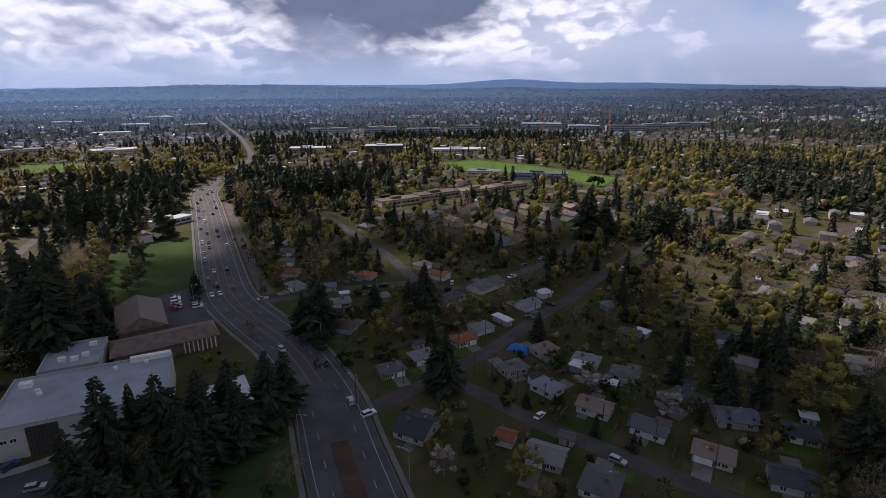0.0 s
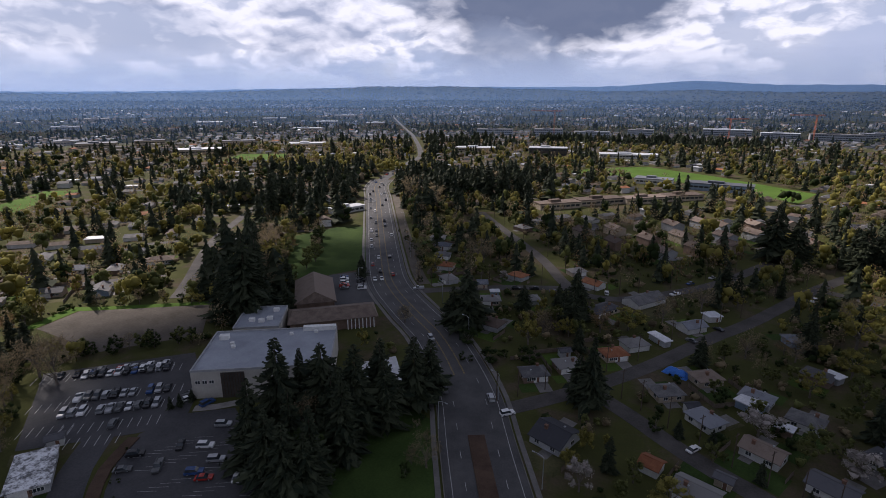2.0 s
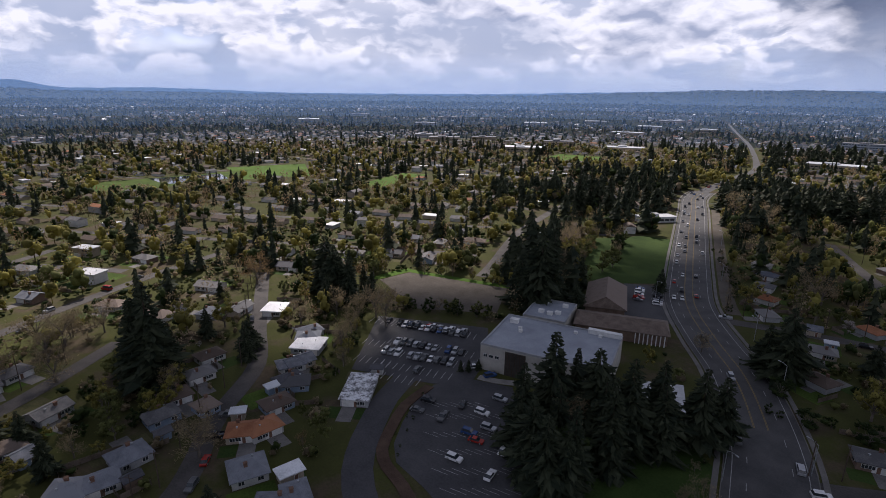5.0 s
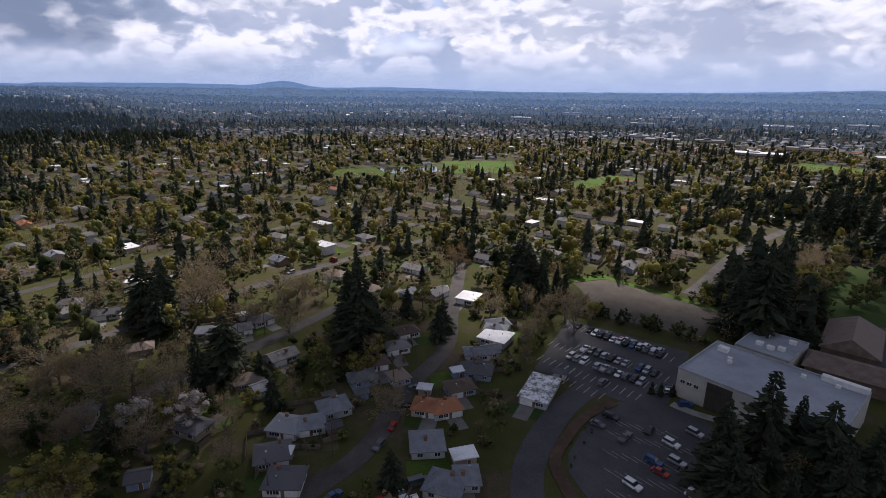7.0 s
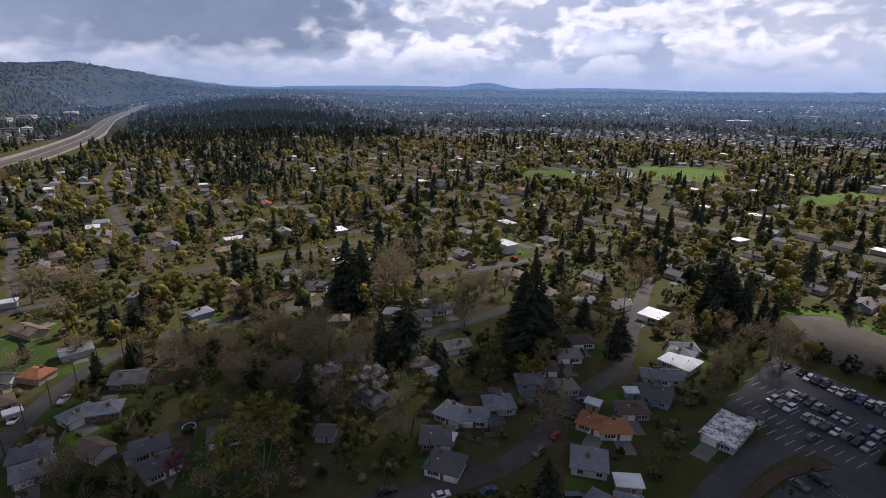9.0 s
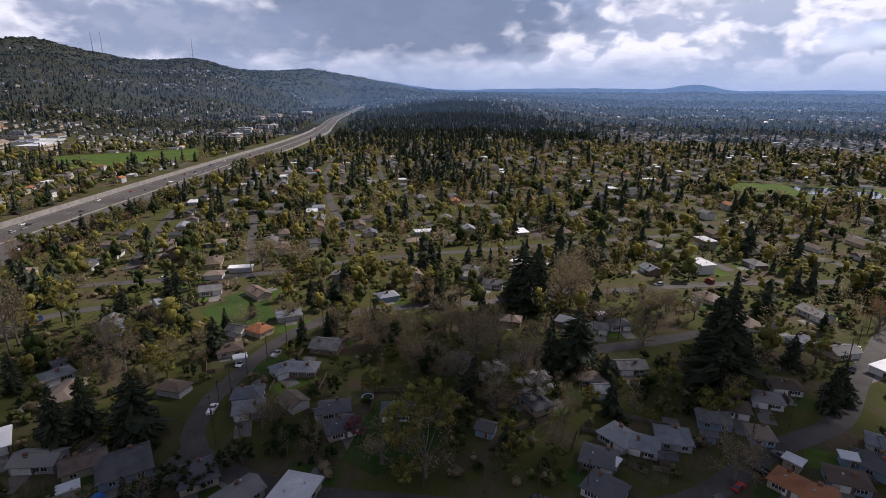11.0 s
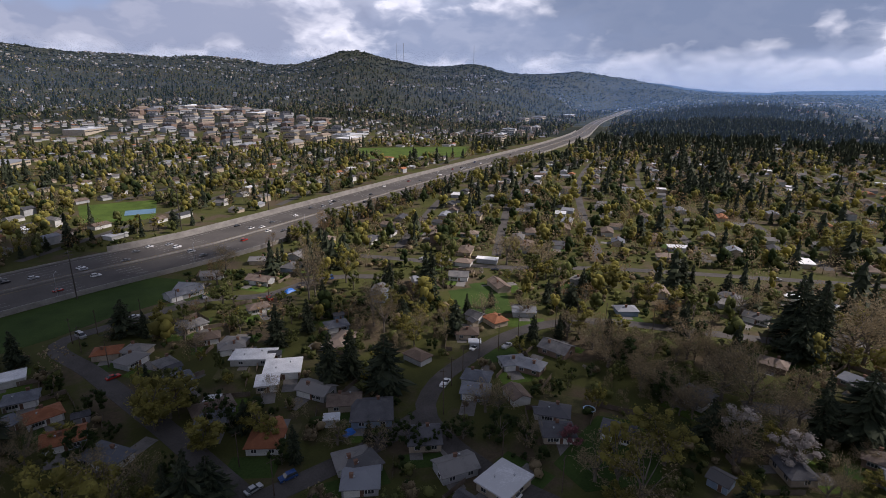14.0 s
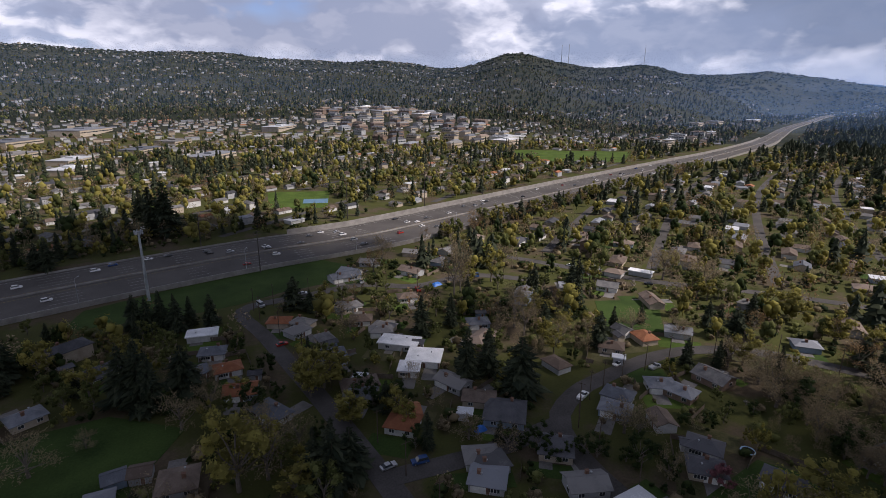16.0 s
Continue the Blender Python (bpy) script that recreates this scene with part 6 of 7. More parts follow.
for i in range(-110, 60):
    for j in range(-75, 75):
        # crooked rows of lots
        u, w = i * 21.0, j * 36.0 + (9 if i % 2 else -9) * 0.4
        a = 0.62 + 0.25 * math.sin(i * 0.045) + 0.2 * math.cos(j * 0.11)
        x, y = lot_place(u, w)
        x, y = x + rng.uniform(-3, 3), y + rng.uniform(-3, 3)
        r = math.hypot(x, y)
        if 100 < r < 1500 and in_view(x, y) and free(x, y, 6.5) and noise.noise((x / 210, y / 210, 7)) > -0.34 and rng.random() < 0.93:
            house_spots.append((r, x, y, math.degrees(a)))
house_spots.sort()
near_count = 0
FAR = {k: Shape() for k in "gdbruwf"}
for r, x, y, yaw in house_spots:
    style = rng.choice(STYLES)
    ln, w = rng.choice((10, 12, 13, 15)), rng.choice((7, 8, 8))
    yaw += rng.choice((0, 0, 0, 90)) + rng.uniform(-6, 6)
    if near_count < 105 and r < 380:
        house(x, y, yaw, ln, w, style, 1 if rng.random() < 0.12 else 0, None, False)
        near_count += 1
    else:
        sh = FAR[style]
        tall = 2.6 if rng.random() < 0.85 else 5.2
        a, b, rise = ln / 2, w / 2, 0.3 if style in "wf" else w * 0.22
        m = pose(x, y, lift(x, y), 0, 0, yaw)
        p = lambda q: [m @ Vector(c) for c in q]
        sh.solid(p([(-a, -b, -1), (a, -b, -1), (a, b, -1), (-a, b, -1)]), p([(-a, -b, tall), (a, -b, tall), (a, b, tall), (-a, b, tall)]), 1 + rng.randrange(3))
        A, B = a + 0.5, b + 0.5
        low = p([(-A, -B, tall), (A, -B, tall), (A, B, tall), (-A, B, tall)])
        top = p([(-A + 1, 0, tall + rise), (A - 1, 0, tall + rise)]) if style not in "wf" else None
        if top:
            sh.face([low[0], low[1], top[1], top[0]])
            sh.face([low[2], low[3], top[0], top[1]])
            sh.face([low[1], low[2], top[1]])
            sh.face([low[3], low[0], top[0]])
        else:
            sh.solid(low, [c + Vector((0, 0, 0.4)) for c in low])
    take(x, y, 5.5)
# houses thinning out across the plain and up the hillsides
for k in range(7200):
    az, r = radians(rng.uniform(-48, 206)), math.sqrt(rng.uniform(1450**2, 3600**2))
    if math.degrees(az) > 152:
        r = 1500 + (r - 1450) * 1.45
    x, y = -math.sin(az) * r, math.cos(az) * r
    if noise.noise((x / 420, y / 420, 3)) < (-0.12 if bearing(x, y) > 154 else 0.04 if bearing(x, y) > 135 else 0.1 if bearing(x, y) > 112 else -0.05) or not free(x, y, 4):
        continue
    style = rng.choice("gggddbbbuu" if bearing(x, y) > 112 else STYLES)
    sh, z = FAR[style], lift(x, y)
    m = pose(x, y, z, 0, 0, rng.uniform(0, 180))
    p = lambda q: [m @ Vector(c) for c in q]
    a, b = rng.uniform(5, 8), 4
    tall = rng.choice((3, 6))
    low = p([(-a, -b, tall), (a, -b, tall), (a, b, tall), (-a, b, tall)])
    sh.solid(p([(-a, -b, -3), (a, -b, -3), (a, b, -3), (-a, b, -3)]), low, rng.choice((2, 3, 3)) if bearing(x, y) > 112 else 1 + rng.randrange(3))
    t0, t1 = p([(-a, 0, tall + 2.2), (a, 0, tall + 2.2)])
    sh.face([low[0], low[1], t1, t0])
    sh.face([low[2], low[3], t0, t1])
for k, sh in FAR.items():
    stuff("distant_houses", sh.mesh("distant_houses", ROOF[k], WALL[0], WALL[2], WALL[1]), f"distant suburban houses with {ROOF_WORD[k]} roofs", "house")


# ---- woods as joined meshes
def scatter(name, label, template, places, mat):
    """One mesh of many trees: template = (points, triangles) of trees one metre high; places = rows of x, y, z, width, height, turn."""
    V, F = template
    P = np.array(places, dtype=np.float64)
    if not len(P):
        return
    c, s = np.cos(P[:, 5])[:, None], np.sin(P[:, 5])[:, None]
    X = (V[None, :, 0] * c - V[None, :, 1] * s) * P[:, 3:4] + P[:, 0:1]
    Y = (V[None, :, 0] * s + V[None, :, 1] * c) * P[:, 3:4] + P[:, 1:2]
    Z = V[None, :, 2] * P[:, 4:5] + P[:, 2:3]
    co = np.stack([X, Y, Z], -1).reshape(-1, 3)
    tri = (F[None] + (np.arange(len(P)) * len(V))[:, None, None]).reshape(-1, 3)
    me = bpy.data.meshes.new(name)
    me.vertices.add(len(co))
    me.vertices.foreach_set("co", co.ravel())
    me.loops.add(tri.size)
    me.loops.foreach_set("vertex_index", tri.ravel().astype(np.int32))
    me.polygons.add(len(tri))
    me.polygons.foreach_set("loop_start", np.arange(0, tri.size, 3, dtype=np.int32))
    me.polygons.foreach_set("loop_total", np.full(len(tri), 3, dtype=np.int32))
    me.update()
    me.materials.append(mat)
    stuff(name, me, label, "trees")


def arrays(sh):
    tri = []
    for f in sh.f:
        tri += [(f[0], f[i], f[i + 1]) for i in range(1, len(f) - 1)]
    return np.array([tuple(p) for p in sh.v], dtype=np.float64), np.array(tri, dtype=np.int64)


def plain_conifer(seed, whorls, n, stout=1.0):
    r = random.Random(seed)
    sh = Shape()
    power = r.uniform(0.6, 0.95)
    for k in range(whorls):
        z = 0.06 + 0.94 * k / whorls
        w = (0.22 * (1 - z) ** power * r.uniform(0.8, 1.15) + 0.012) * stout
        a0 = r.random() * 6
        top = Vector((0, 0, min(1.0, z + 1.7 / whorls)))
        for i in range(n):
            a, b = a0 + 6.283 * (i + r.uniform(-0.2, 0.2)) / n, a0 + 6.283 * (i + r.uniform(0.8, 1.3)) / n
            u, v = r.uniform(0.55, 1.3) * w, r.uniform(0.4, 1.2) * w
            sh.face([top, (math.cos(a) * u, math.sin(a) * u, z - 0.03 * r.random()), (math.cos(b) * v, math.sin(b) * v, z + 0.05 * r.random())])
    return arrays(sh)


def plain_leafy(seed, lumps, sprays, size, stem=True, coarse=False):
    """A leafy tree for the middle distance: a few ragged masses with loose sprays round them."""
    r = random.Random(seed)
    sh = Shape()
    for k in range(lumps):
        a = k * 2.4 + r.uniform(-0.5, 0.5)
        h = 0.30 + 0.48 * (k + r.random()) / lumps if lumps > 1 else 0.5
        q = 0.22 * math.sqrt(max(0.1, 1 - ((h - 0.45) / 0.42) ** 2)) * r.uniform(0.4, 1.0) if lumps > 1 else 0
        lump(sh, r, (math.cos(a) * q, math.sin(a) * q, h), (0.185 if lumps > 3 else 0.25 if lumps > 1 else 0.42) * r.uniform(0.75, 1.2), r.uniform(0.8, 1.3), coarse)
    for k in range(sprays):
        d = Vector((r.gauss(0, 1), r.gauss(0, 1), r.gauss(0.2, 1))).normalized()
        q = r.uniform(0.55, 1.12)
        spray(sh, r, Vector((d.x * 0.40 * q, d.y * 0.40 * q, 0.56 + d.z * 0.40 * q)), d, size * r.uniform(0.6, 1.3))
    if stem:
        sh.tube((0, 0, -0.05), (0, 0, 0.45), 0.025, 0.012, 3)
    return arrays(sh)


def sprinkle(count, r0, r1, gap=3.0, tall=(8, 20), dens=None, near=False, keep=True):
    out = []
    for k in range(count):
        az, r = radians(rng.uniform(-48, 206)), math.sqrt(rng.uniform(r0 * r0, r1 * r1))
        x, y = -math.sin(az) * r, math.cos(az) * r
        if (keep and not free(x, y, gap)) or (dens and rng.random() > dens(x, y)):
            continue
        h = rng.uniform(*tall) * rng.uniform(0.75, 1.1)
        out.append((x, y, lift(x, y) - 0.3, h * rng.uniform(0.62, 1.15), h, rng.random() * 6.28))
    return out


def wood(x, y):
    """Where firs stand thick."""
    n = noise.noise((x / 160, y / 160, 0)) * 0.6 + noise.noise((x / 60, y / 60, 5)) * 0.5
    return max(0.10, min(1.0, 0.24 + n * 1.5))


def park(x, y):
    return max(0.12, min(1.0, 0.55 - noise.noise((x / 160, y / 160, 0)) * 0.9))


# near gardens: single trees
made = 0
for x, y, z, w, h, t in sprinkle(4200, 102, 280, 2.2, (6, 14)):
    if made >= 330:
        break
    k = rng.choice("nnnyyyyggggghhhhcccow")
    if k in "hw":
        h *= 0.42
    if k == "c":
        h *= 1.3
    tree(x, y, h, k)
    take(x, y, 2.0)
    made += 1

# belts of trees and hedges
BELTS = [(-190, 130, -152, 154, 16, "hngh", 4, 8), (-192, 110, -156, 78, 12, "nnhy", 6, 12), (-44, 170, -12, 192, 9, "h", 2.5, 4), (95, -376, -85, -414, 26, "ccnnyh", 7, 15),
         (-118, -316, -340, -420, 34, "ngocyh", 7, 14), (-150, 186, -166, 222, 10, "ccnn", 12, 24), (-123, 90, -100, 63, 7, "h", 1.0, 1.8), (-40, 105, -48, 135, 6, "hn", 2, 5),
         (-62, 88, -90, 135, 12, "chn", 8, 20), (-228, 168, -178, 192, 10, "hny", 4, 8), (-185, 240, -215, 300, 14, "nnyc", 8, 15), (-95, 265, -140, 350, 18, "hnh", 2, 5), (-180, 30, -160, 20, 6, "ny", 7, 11),
         (-128, -318, -610, -540, 70, "ccnyyggo", 8, 19), (-172, 238, -206, 306, 18, "nogyg", 7, 14), (-158, 246, -194, 326, 14, "ogngh", 6, 12), (-20, -190, -46, -112, 16, "cghyh", 5, 12), (-60, -116, -100, -82, 12, "chgh", 5, 11), (2, -150, -18, -100, 10, "cgyh", 6, 13), (-88, 245, -110, 300, 10, "hgn", 4, 8),
         (20, 150, 60, 120, 8, "hgc", 3, 9), (55, 160, 100, 125, 9, "hgc", 3, 10), (-150, 5, -190, 30, 10, "hgy", 4, 9), (-140, -40, -160, -90, 14, "nnnh", 9, 14), (-160, -100, -200, -60, 12, "nnn", 9, 14)]
for x0, y0, x1, y1, n, kinds, lo, hi in BELTS:
    for k in range(n):
        q = (k + rng.random()) / n
        x, y = x0 + (x1 - x0) * q + rng.uniform(-3, 3), y0 + (y1 - y0) * q + rng.uniform(-3, 3)
        tree(x, y, rng.uniform(lo, hi), rng.choice(kinds))
        take(x, y, 1.5)

# woods that can be told apart as such: heading, distance, size
WOODS = [(-265, 470, 75, 110), (-330, 560, 80, 70), (-205, 300, 32, 60), (-190, 560, 60, 70), (-140, 560, 60, 80), (-150, 470, 60, 70), (-100, 500, 60, 60), (-330, 400, 60, 60), (-60, 600, 60, 40), (-190, 205, 16, 22), (-160, 215, 14, 20),
         (-960, -560, 190, 230), (-1150, -420, 200, 230), (-760, -360, 110, 120), (-1350, -600, 200, 200), (-330, 1000, 120, 160), (120, 1150, 260, 90), (-150, 1150, 160, 60), (330, 470, 60, 70), (400, 620, 90, 90),
         (-1200, -640, 220, 170), (-1500, -560, 260, 240), (-1750, -800, 300, 240), (-1150, -250, 160, 120), (-2050, -900, 320, 240), (-560, -250, 60, 45)]
thick = []
for cx, cy, rx, ry in WOODS:
    for k in range(int(rx * ry * 3.14 / (85 if math.hypot(cx, cy) < 700 else 150))):
        a, q = rng.random() * 6.283, (abs(rng.gauss(0, 0.62)) if math.hypot(cx, cy) > 700 else math.sqrt(rng.random()))
        x, y = cx + math.cos(a) * rx * q, cy + math.sin(a) * ry * q
        if free(x, y, 2) and noise.noise((x / 70, y / 70, 11)) > -0.22:
            h = rng.uniform(9, 25) if math.hypot(x, y) > 1000 else rng.uniform(13, 26)
            thick.append((x, y, lift(x, y) - 0.5, h * rng.uniform(1.05, 1.5), h, rng.random() * 6.28))
mid_fir = [plain_conifer(i, 11, 6, (1.0, 1.25, 1.5)[i]) for i in range(3)]
far_fir = [plain_conifer(9 + i, 4, 5, 1.3) for i in range(2)]
mid_leaf = [plain_leafy(i, 5, 54, 0.038) for i in range(3)]
twig_leaf = [plain_leafy(70 + i, 0, 84, 0.038) for i in range(2)]
thin_leaf = [plain_leafy(80 + i, 0, 32, 0.064, False) for i in range(2)]
coarse_leaf = [plain_leafy(20 + i, 2, 12, 0.066, False) for i in range(3)]
shrub_leaf = [plain_leafy(30 + i, 1, 12, 0.09, False) for i in range(3)]
far_leaf = [plain_leafy(9 + i, 2, 0, 0.2, False, True) for i in range(2)]
leafy_wood = [(x + rng.uniform(-9, 9), y + rng.uniform(-9, 9), z, h * 0.6, h * 0.6, t) for x, y, z, w, h, t in thick if math.hypot(x, y) < 1050 or rng.random() < 0.5]
leafy_wood = [p for p in leafy_wood if free(p[0], p[1], 2)]
leafy_wood += [(x + rng.uniform(-8, 8), y + rng.uniform(-8, 8), z, w, h, t + 1) for x, y, z, w, h, t in leafy_wood if math.hypot(x, y) < 750]
leafy_wood = [p for p in leafy_wood if free(p[0], p[1], 2)]
scatter("spring_wood", "bright yellow-green trees beside the road", coarse_leaf[2], [(-375 + 120 * math.sqrt(rng.random()) * math.cos(k), 655 + 75 * math.sqrt(rng.random()) * math.sin(k), 0, rng.uniform(9, 15), rng.uniform(9, 14), k) for k in range(110)], LEAF["y"])
far_leafy = [(x, y, z, w * 1.3, h * 1.25, t) for x, y, z, w, h, t in leafy_wood if math.hypot(x, y) >= 1050]
leafy_wood = [p for p in leafy_wood if math.hypot(p[0], p[1]) < 1050]
scatter("bare_wood", "brown bare trees in the wood", coarse_leaf[0], leafy_wood[::2], LEAF["n"])
scatter("green_wood", "fresh green trees in the wood", coarse_leaf[1], leafy_wood[1::2], LEAF["h"])
for i, k in enumerate("gnh"):
    scatter("far_leafy_wood", "leafy trees among the dark firs on the rising ground", far_leaf[i % 2], far_leafy[i::3], LEAF[k])
near_wood = [p for p in thick if math.hypot(p[0], p[1]) < 1050]
for i in range(3):
    scatter("fir_wood", "dense dark fir woodland", mid_fir[i], near_wood[i::3], LEAF["c"])
far_wood = [p for p in thick if math.hypot(p[0], p[1]) >= 1050]
for i in range(2):
    scatter("far_fir_wood", "dense dark fir woodland on the rising ground", far_fir[i], far_wood[i::2], LEAF["c"])
mid = sprinkle(14500, 260, 1050, 1.2, (10, 24), wood)
for i in range(3):
    scatter("garden_firs", "dark firs standing among the houses", mid_fir[i], mid[i::3], LEAF["c"])
mid = sprinkle(13000, 195, 560, 0.5, (6, 15), park)
wide = sprinkle(30000, 560, 1080, 0.5, (7, 16), park)
for i, (k, label) in enumerate((("n", "bare brown trees among houses"), ("y", "yellow-green spring trees among houses"), ("y", "budding yellow trees in gardens"), ("g", "green garden trees among houses"), ("n", "bare grey-brown garden trees"),
                                ("o", "copper-budded trees among houses"), ("h", "dark garden shrubs"))):
    scatter("garden_trees", label, (twig_leaf[i % 2] if k in "no" else mid_leaf[i % 3]), mid[i::7], LEAF[k])
    scatter("suburb_trees", label.replace("garden", "suburban"), (thin_leaf[i % 2] if k in "no" else coarse_leaf[i % 3]), wide[i::7], LEAF[k])
dense_bush = [plain_leafy(50 + i, 5, 60, 0.05, False) for i in range(3)]
for i, (k, label) in enumerate((("g", "leafy green trees in the near gardens"), ("n", "bare brown trees in the near gardens"), ("y", "yellow-green trees in the near gardens"), ("h", "dark evergreen trees in the near gardens"))):
    spots = sprinkle(420, 100, 205, 1.5, (5, 11))[:42]
    for x, y, z, w, h, t in spots:
        take(x, y, 1.5)
    scatter("garden_thicket", label, arrays(leafy_meshes(900 + i, k)[1]), spots, LEAF[k])
bushes = sprinkle(5200, 60, 235, 0.9, (2.0, 5.5))
for i, (k, label) in enumerate((("h", "dense dark bushes between the houses"), ("n", "brown budding bushes between the houses"), ("g", "green bushes between the houses"))):
    scatter("garden_bushes", label, dense_bush[i], [(x, y, z, w * 1.25, h, t) for x, y, z, w, h, t in bushes[i::3]], LEAF[k])
low = sprinkle(13000, 100, 400, 0.6, (1.6, 5.0))
for i, (k, label) in enumerate((("h", "dark hedges and shrubs in gardens"), ("g", "green garden shrubs"), ("n", "brown bare shrubs"))):
    scatter("garden_shrubs", label, shrub_leaf[i], [(x, y, z, w * 1.3, h, t) for x, y, z, w, h, t in low[i::3]], LEAF[k])
# far woods get separate muted tones, with haze put into the colour
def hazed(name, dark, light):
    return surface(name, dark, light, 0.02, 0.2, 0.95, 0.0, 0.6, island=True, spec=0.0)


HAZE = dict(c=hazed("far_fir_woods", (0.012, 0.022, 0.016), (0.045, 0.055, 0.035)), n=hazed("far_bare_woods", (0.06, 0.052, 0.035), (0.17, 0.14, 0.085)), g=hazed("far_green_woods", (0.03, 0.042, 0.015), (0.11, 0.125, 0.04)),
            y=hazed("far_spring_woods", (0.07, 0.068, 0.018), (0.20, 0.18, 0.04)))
far = sprinkle(23000, 1000, 4150, 2, (11, 20), lambda x, y: wood(x / 2, y / 2) + 0.12)
for i in range(2):
    scatter("far_firs", "distant dark firs across the plain", far_fir[i], [p for p in far[i::2] if math.hypot(p[0], p[1]) < 1900], LEAF["c"])
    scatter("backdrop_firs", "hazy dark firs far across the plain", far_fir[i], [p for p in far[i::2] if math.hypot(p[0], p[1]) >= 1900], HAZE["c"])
ring = sprinkle(17000, 1040, 1950, 1.5, (8, 17), park)
for i, (k, label) in enumerate((("n", "bare brown trees across the outer suburb"), ("g", "green trees across the outer suburb"), ("n", "grey-brown trees across the outer suburb"), ("h", "dark trees across the outer suburb"))):
    scatter("outer_trees", label, far_leaf[i % 2], ring[i::4], LEAF[k])
ring = sprinkle(9000, 1040, 1950, 1.5, (9, 20), wood)
for i in range(2):
    scatter("outer_firs", "dark firs across the outer suburb", far_fir[i], ring[i::2], LEAF["c"])
far = sprinkle(21000, 1800, 4000, 2, (9, 16), lambda x, y: park(x / 2, y / 2) * 0.9)
for i, (k, label) in enumerate((("n", "distant bare brown trees"), ("g", "distant green trees"), ("n", "distant brown woods"), ("y", "distant yellow-green trees"), ("g", "distant budding trees"))):
    scatter("far_trees", label, far_leaf[i % 2], [p for p in far[i::5] if math.hypot(p[0], p[1]) < 1900], LEAF[k])
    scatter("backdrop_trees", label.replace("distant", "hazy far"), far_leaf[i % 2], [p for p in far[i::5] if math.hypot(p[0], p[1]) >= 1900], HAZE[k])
# hill woods are paler and greyer still, again as painted haze
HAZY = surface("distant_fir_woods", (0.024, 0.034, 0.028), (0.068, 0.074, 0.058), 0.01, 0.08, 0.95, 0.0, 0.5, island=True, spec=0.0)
tiny_fir = [plain_leafy(40 + i, 1, 0, 0.2, False, True) for i in range(2)]
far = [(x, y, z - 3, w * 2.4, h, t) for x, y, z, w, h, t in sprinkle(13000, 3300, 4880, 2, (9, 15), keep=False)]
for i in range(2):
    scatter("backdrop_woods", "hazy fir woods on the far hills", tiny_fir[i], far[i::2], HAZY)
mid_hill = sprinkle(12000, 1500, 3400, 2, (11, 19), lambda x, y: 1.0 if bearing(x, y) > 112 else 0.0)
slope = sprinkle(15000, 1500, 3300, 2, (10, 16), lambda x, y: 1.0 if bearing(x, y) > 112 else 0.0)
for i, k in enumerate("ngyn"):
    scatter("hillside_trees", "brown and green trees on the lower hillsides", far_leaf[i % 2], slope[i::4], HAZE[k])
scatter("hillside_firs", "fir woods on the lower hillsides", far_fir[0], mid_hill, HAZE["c"])

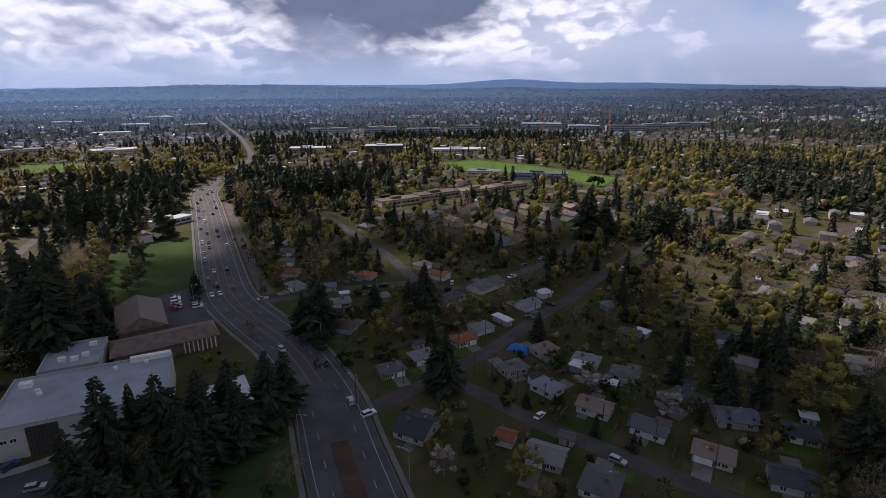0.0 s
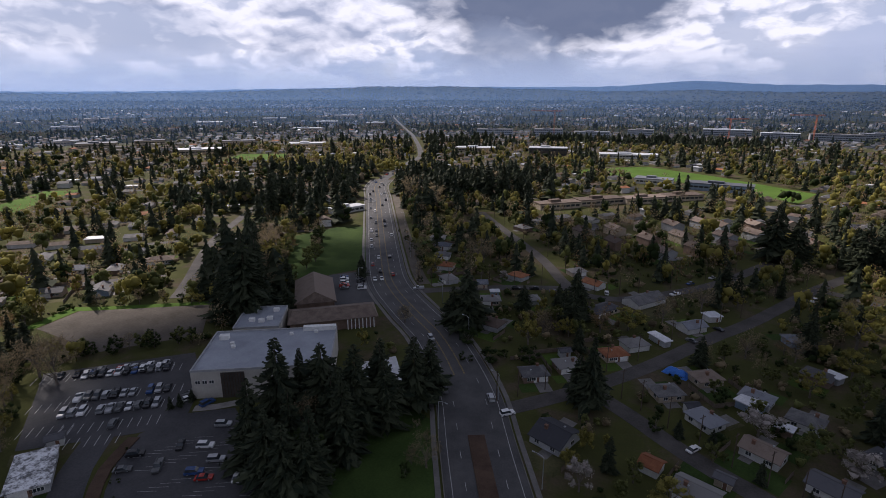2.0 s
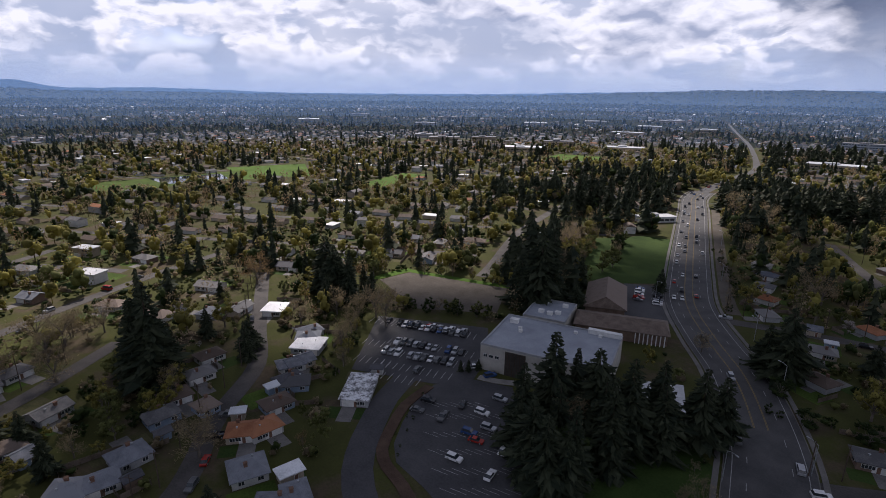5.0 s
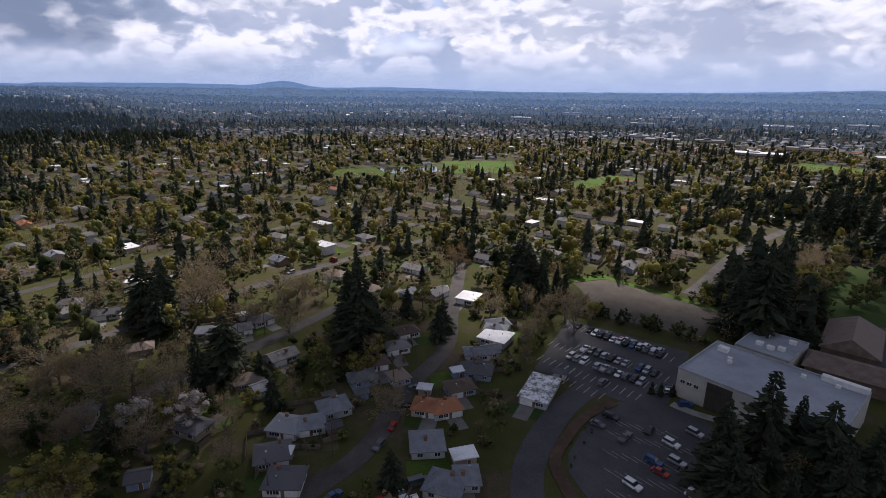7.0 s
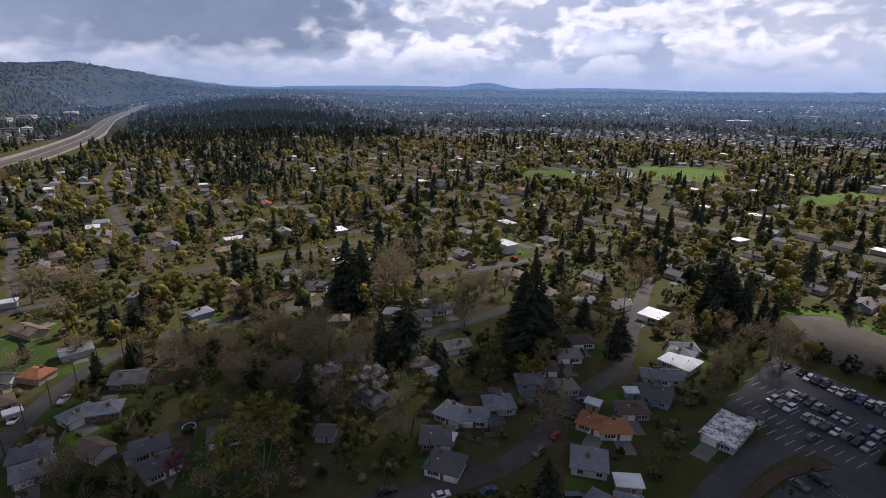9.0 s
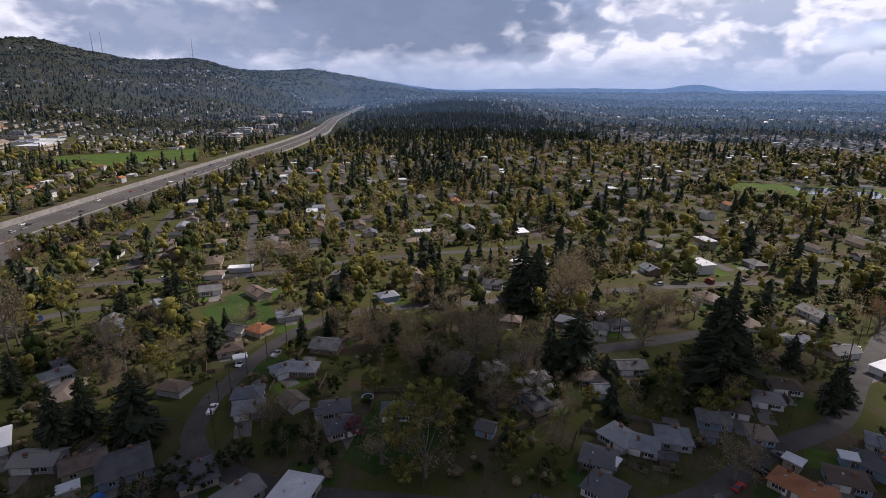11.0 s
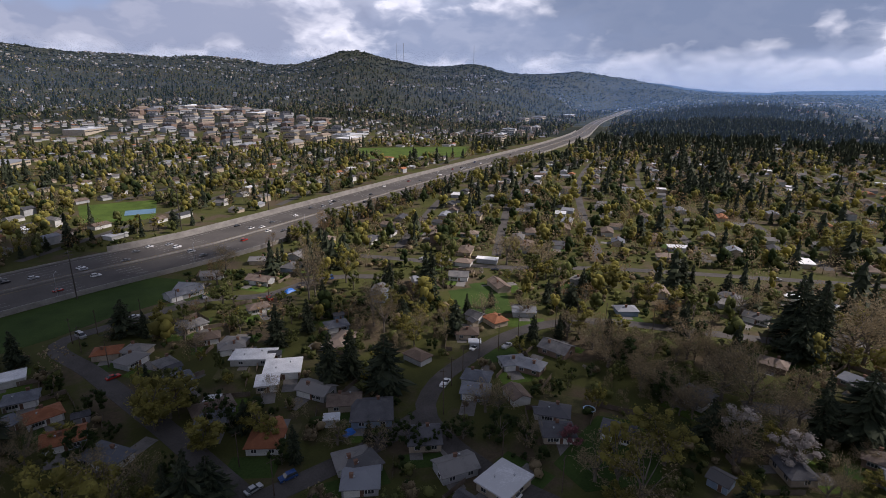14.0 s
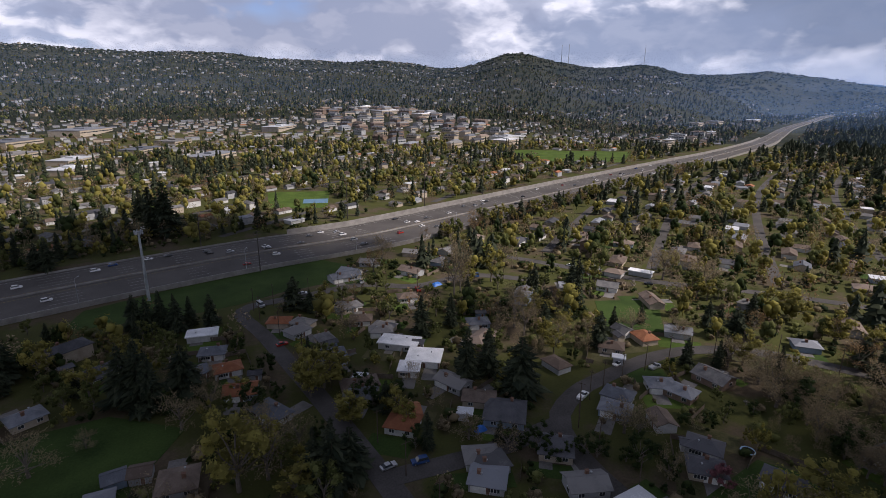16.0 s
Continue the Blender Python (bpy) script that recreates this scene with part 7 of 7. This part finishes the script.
# driveways, lawns, patios and fences of the gardens
def build_yards():
    slabs, lawns, boards = Shape(), Shape(), Shape()
    used = {}
    r = random.Random(21)
    for n, (x, y, yaw, a, b, side) in enumerate(YARDS):
        m = pose(x, y, 0, 0, 0, yaw)

        def slab(sh, x0, y0, x1, y1, z, slot=0):
            q = [m @ Vector(c) for c in ((x0, y0, 0), (x1, y0, 0), (x1, y1, 0), (x0, y1, 0))]
            cells = set()
            for i in range(int(abs(x1 - x0)) + 2):
                for j in range(int(abs(y1 - y0)) + 2):
                    c = m @ Vector((min(x0, x1) + i * abs(x1 - x0) / (int(abs(x1 - x0)) + 1), min(y0, y1) + j * abs(y1 - y0) / (int(abs(y1 - y0)) + 1), 0))
                    cells.add((int(c.x // 1.5), int(c.y // 1.5)))
            if cells & used.setdefault(id(sh), set()):
                return
            used[id(sh)] |= cells
            sh.solid([(c.x, c.y, z - 0.1) for c in q], [(c.x, c.y, z) for c in q], slot)

        gx = side * (a - 3.0)
        slab(slabs, gx - 2.4, -b - r.uniform(6, 9), gx + 2.4, -b, 0.032 + 0.0004 * (n % 20))
        if r.random() < 0.55:
            px = r.uniform(-a * 0.6, a * 0.2)
            slab(slabs, px, b, px + r.uniform(3, 5), b + r.uniform(2.5, 4), 0.034 + 0.0004 * (n % 20))
        if r.random() < 0.8:
            slab(lawns, -a - r.uniform(1, 4), -b - r.uniform(5, 8), gx - 2.6 if side > 0 else a + 3, -b - 0.4, 0.022 + 0.0004 * (n % 20), r.randrange(3))
        if r.random() < 0.75:
            slab(lawns, -a - r.uniform(0, 4), b + 0.5, a + r.uniform(0, 4), b + r.uniform(6, 11), 0.022 + 0.0004 * (n % 20), r.randrange(3))
        if math.hypot(x, y) < 330 and r.random() < 0.7:
            back, wide = b + r.uniform(8, 12), a + r.uniform(2.5, 4)
            for (x0, y0), (x1, y1) in (((-wide, back), (wide, back)), ((-wide, b * 0.4), (-wide, back)), ((wide, b * 0.4), (wide, back))):
                if r.random() < 0.75:
                    k = max(1, int(math.hypot(x1 - x0, y1 - y0) / 2.4))
                    for i in range(k):
                        p, q = (x0 + (x1 - x0) * (i + 0.03) / k, y0 + (y1 - y0) * (i + 0.03) / k), (x0 + (x1 - x0) * (i + 0.97) / k, y0 + (y1 - y0) * (i + 0.97) / k)
                        w = m @ Vector(((p[0] + q[0]) / 2, (p[1] + q[1]) / 2, 0))
                        if not free(w.x, w.y, 0.5) and (int(w.x // 4), int(w.y // 4)) in ROAD_CELLS:
                            continue
                        top = 1.7 + r.uniform(-0.05, 0.05)
                        d = 0.04
                        c0 = [(p[0] - d, p[1] - d), (q[0] + d, q[1] - d), (q[0] + d, q[1] + d), (p[0] - d, p[1] + d)]
                        boards.solid([m @ Vector((u, v, 0)) for u, v in c0], [m @ Vector((u, v, top)) for u, v in c0])
    setting("driveways", slabs.mesh("driveways", M["slab"]), "grey concrete driveways and patios beside the houses")
    # the darker lawn serves here as one of three random tones
    setting("garden_lawns", lawns.mesh("garden_lawns", M["lawn"], M["shady_lawn"], M["garden"]), "rough green garden lawns round the houses")
    stuff("garden_fences", boards.mesh("garden_fences", M["fence"]), "weathered board fence panels round the gardens", "fence")


build_yards()

# sheds at the backs of gardens
for n, (x, y, yaw, a, b, side) in enumerate(YARDS):
    if n % 4 == 1 and math.hypot(x, y) < 260:
        c = pose(x, y, 0, 0, 0, yaw) @ Vector((-side * a * 0.7, b + 6, 0))
        house(c.x, c.y, yaw, 4, 3, "gdbw"[n % 4 if n % 3 else 3], 0, n % 5, False)

# a trampoline and a tarpaulin in the gardens
tr = thing("trampoline", "round garden trampoline with blue edge pad", "trampoline", pose(-128, -81, 0))
sh, pad = Shape(), Shape()
sh.tube((0, 0, 0.85), (0, 0, 0.89), 1.6, 1.6, 20)
part("mat", sh.mesh("mat", M["rubber"]), tr)
for k in range(20):
    a, b = k * math.pi / 10, (k + 1) * math.pi / 10
    q = [(math.cos(t) * r, math.sin(t) * r) for r, t in ((1.6, a), (2.0, a), (2.0, b), (1.6, b))]
    pad.solid([(x, y, 0.86) for x, y in q], [(x, y, 0.95) for x, y in q])
part("edge_pad", pad.mesh("edge_pad", surface("pale_blue_vinyl", (0.25, 0.4, 0.55), (0.4, 0.55, 0.7), 1, 4, 0.5, 0.0)), tr)
for k in range(4):
    sh = Shape()
    a = k * math.pi / 2 + 0.4
    sh.tube((math.cos(a) * 1.9, math.sin(a) * 1.9, 0), (math.cos(a) * 1.9, math.sin(a) * 1.9, 0.88), 0.05, 0.05, 6)
    part("leg", sh.mesh("leg", M["steel"]), tr)


def tarp_heap(x, y, yaw, ln, w, h):
    r = random.Random(int(x * 7))
    sh = Shape()
    n, k = 9, 6
    g = [[(-ln / 2 + ln * i / n, -w / 2 + w * j / k, max(0.0, h * (1 - abs(2 * j / k - 1) ** 2) * (1 - abs(2 * i / n - 1) ** 4) * r.uniform(0.85, 1.1))) for j in range(k + 1)] for i in range(n + 1)]
    for i in range(n):
        for j in range(k):
            sh.face([g[i][j], g[i + 1][j], g[i + 1][j + 1], g[i][j + 1]])
    ob = tagged(new("tarpaulin", sh.mesh("tarpaulin", M["tarp"])), "bright blue tarpaulin draped over stored goods", "tarpaulin", "tarpaulins")
    ob.matrix_basis = pose(x, y, 0.02, 0, 0, yaw)


tarp_heap(31, 185, -30, 9, 5, 2.3)
tarp_heap(-63, -118, 10, 4, 3, 1.4)
tarp_heap(-96, -238, 20, 6, 4, 1.6)


# ---------------------------------------------------------------- clouds added overhead, out of sight, to shade the near ground
def cumulus(x, y, z, rx, ry, seed, puffs=150):
    """A ragged cloud of many rounded puffs, flat below, thinning towards its rim."""
    r = random.Random(seed)
    bm = bmesh.new()
    for k in range(puffs):
        a, q = r.random() * 6.283, math.sqrt(r.random()) * 1.12
        s = (58 if q < 0.75 else 24) * r.uniform(0.6, 1.15) * rx / 210
        c = Vector((math.cos(a) * rx * q, math.sin(a) * ry * q, r.uniform(0, 50) * (1.1 - min(q, 1))))
        m = Matrix.Translation(c) @ Matrix.Diagonal((s, s, s * 0.55, 1))
        bmesh.ops.create_icosphere(bm, subdivisions=1, radius=1.0, matrix=m)
    me = bpy.data.meshes.new("cloud")
    bm.to_mesh(me)
    bm.free()
    me.materials.append(M["cloud"])
    ob = setting("cloud", me, "ragged white cumulus cloud overhead, added unseen to shade the ground")
    ob.location = (x, y, z)


CLOUD_BASE = 900.0
# gx, gy: the spot on the ground each unseen cloud is placed to shade
for gx, gy, rx, ry, seed, puffs in ((-7, 40, 193, 180, 1, 150), (45, -100, 165, 160, 9, 80), (-30, 225, 168, 200, 8, 120), (75, -315, 150, 120, 2, 150), (-142, -105, 46, 42, 5, 50), (-152, 116, 44, 38, 6, 70)):
    k = CLOUD_BASE / SUN_DIR.z
    cumulus(gx + SUN_DIR.x * k, gy + SUN_DIR.y * k, CLOUD_BASE, rx, ry, seed, puffs)
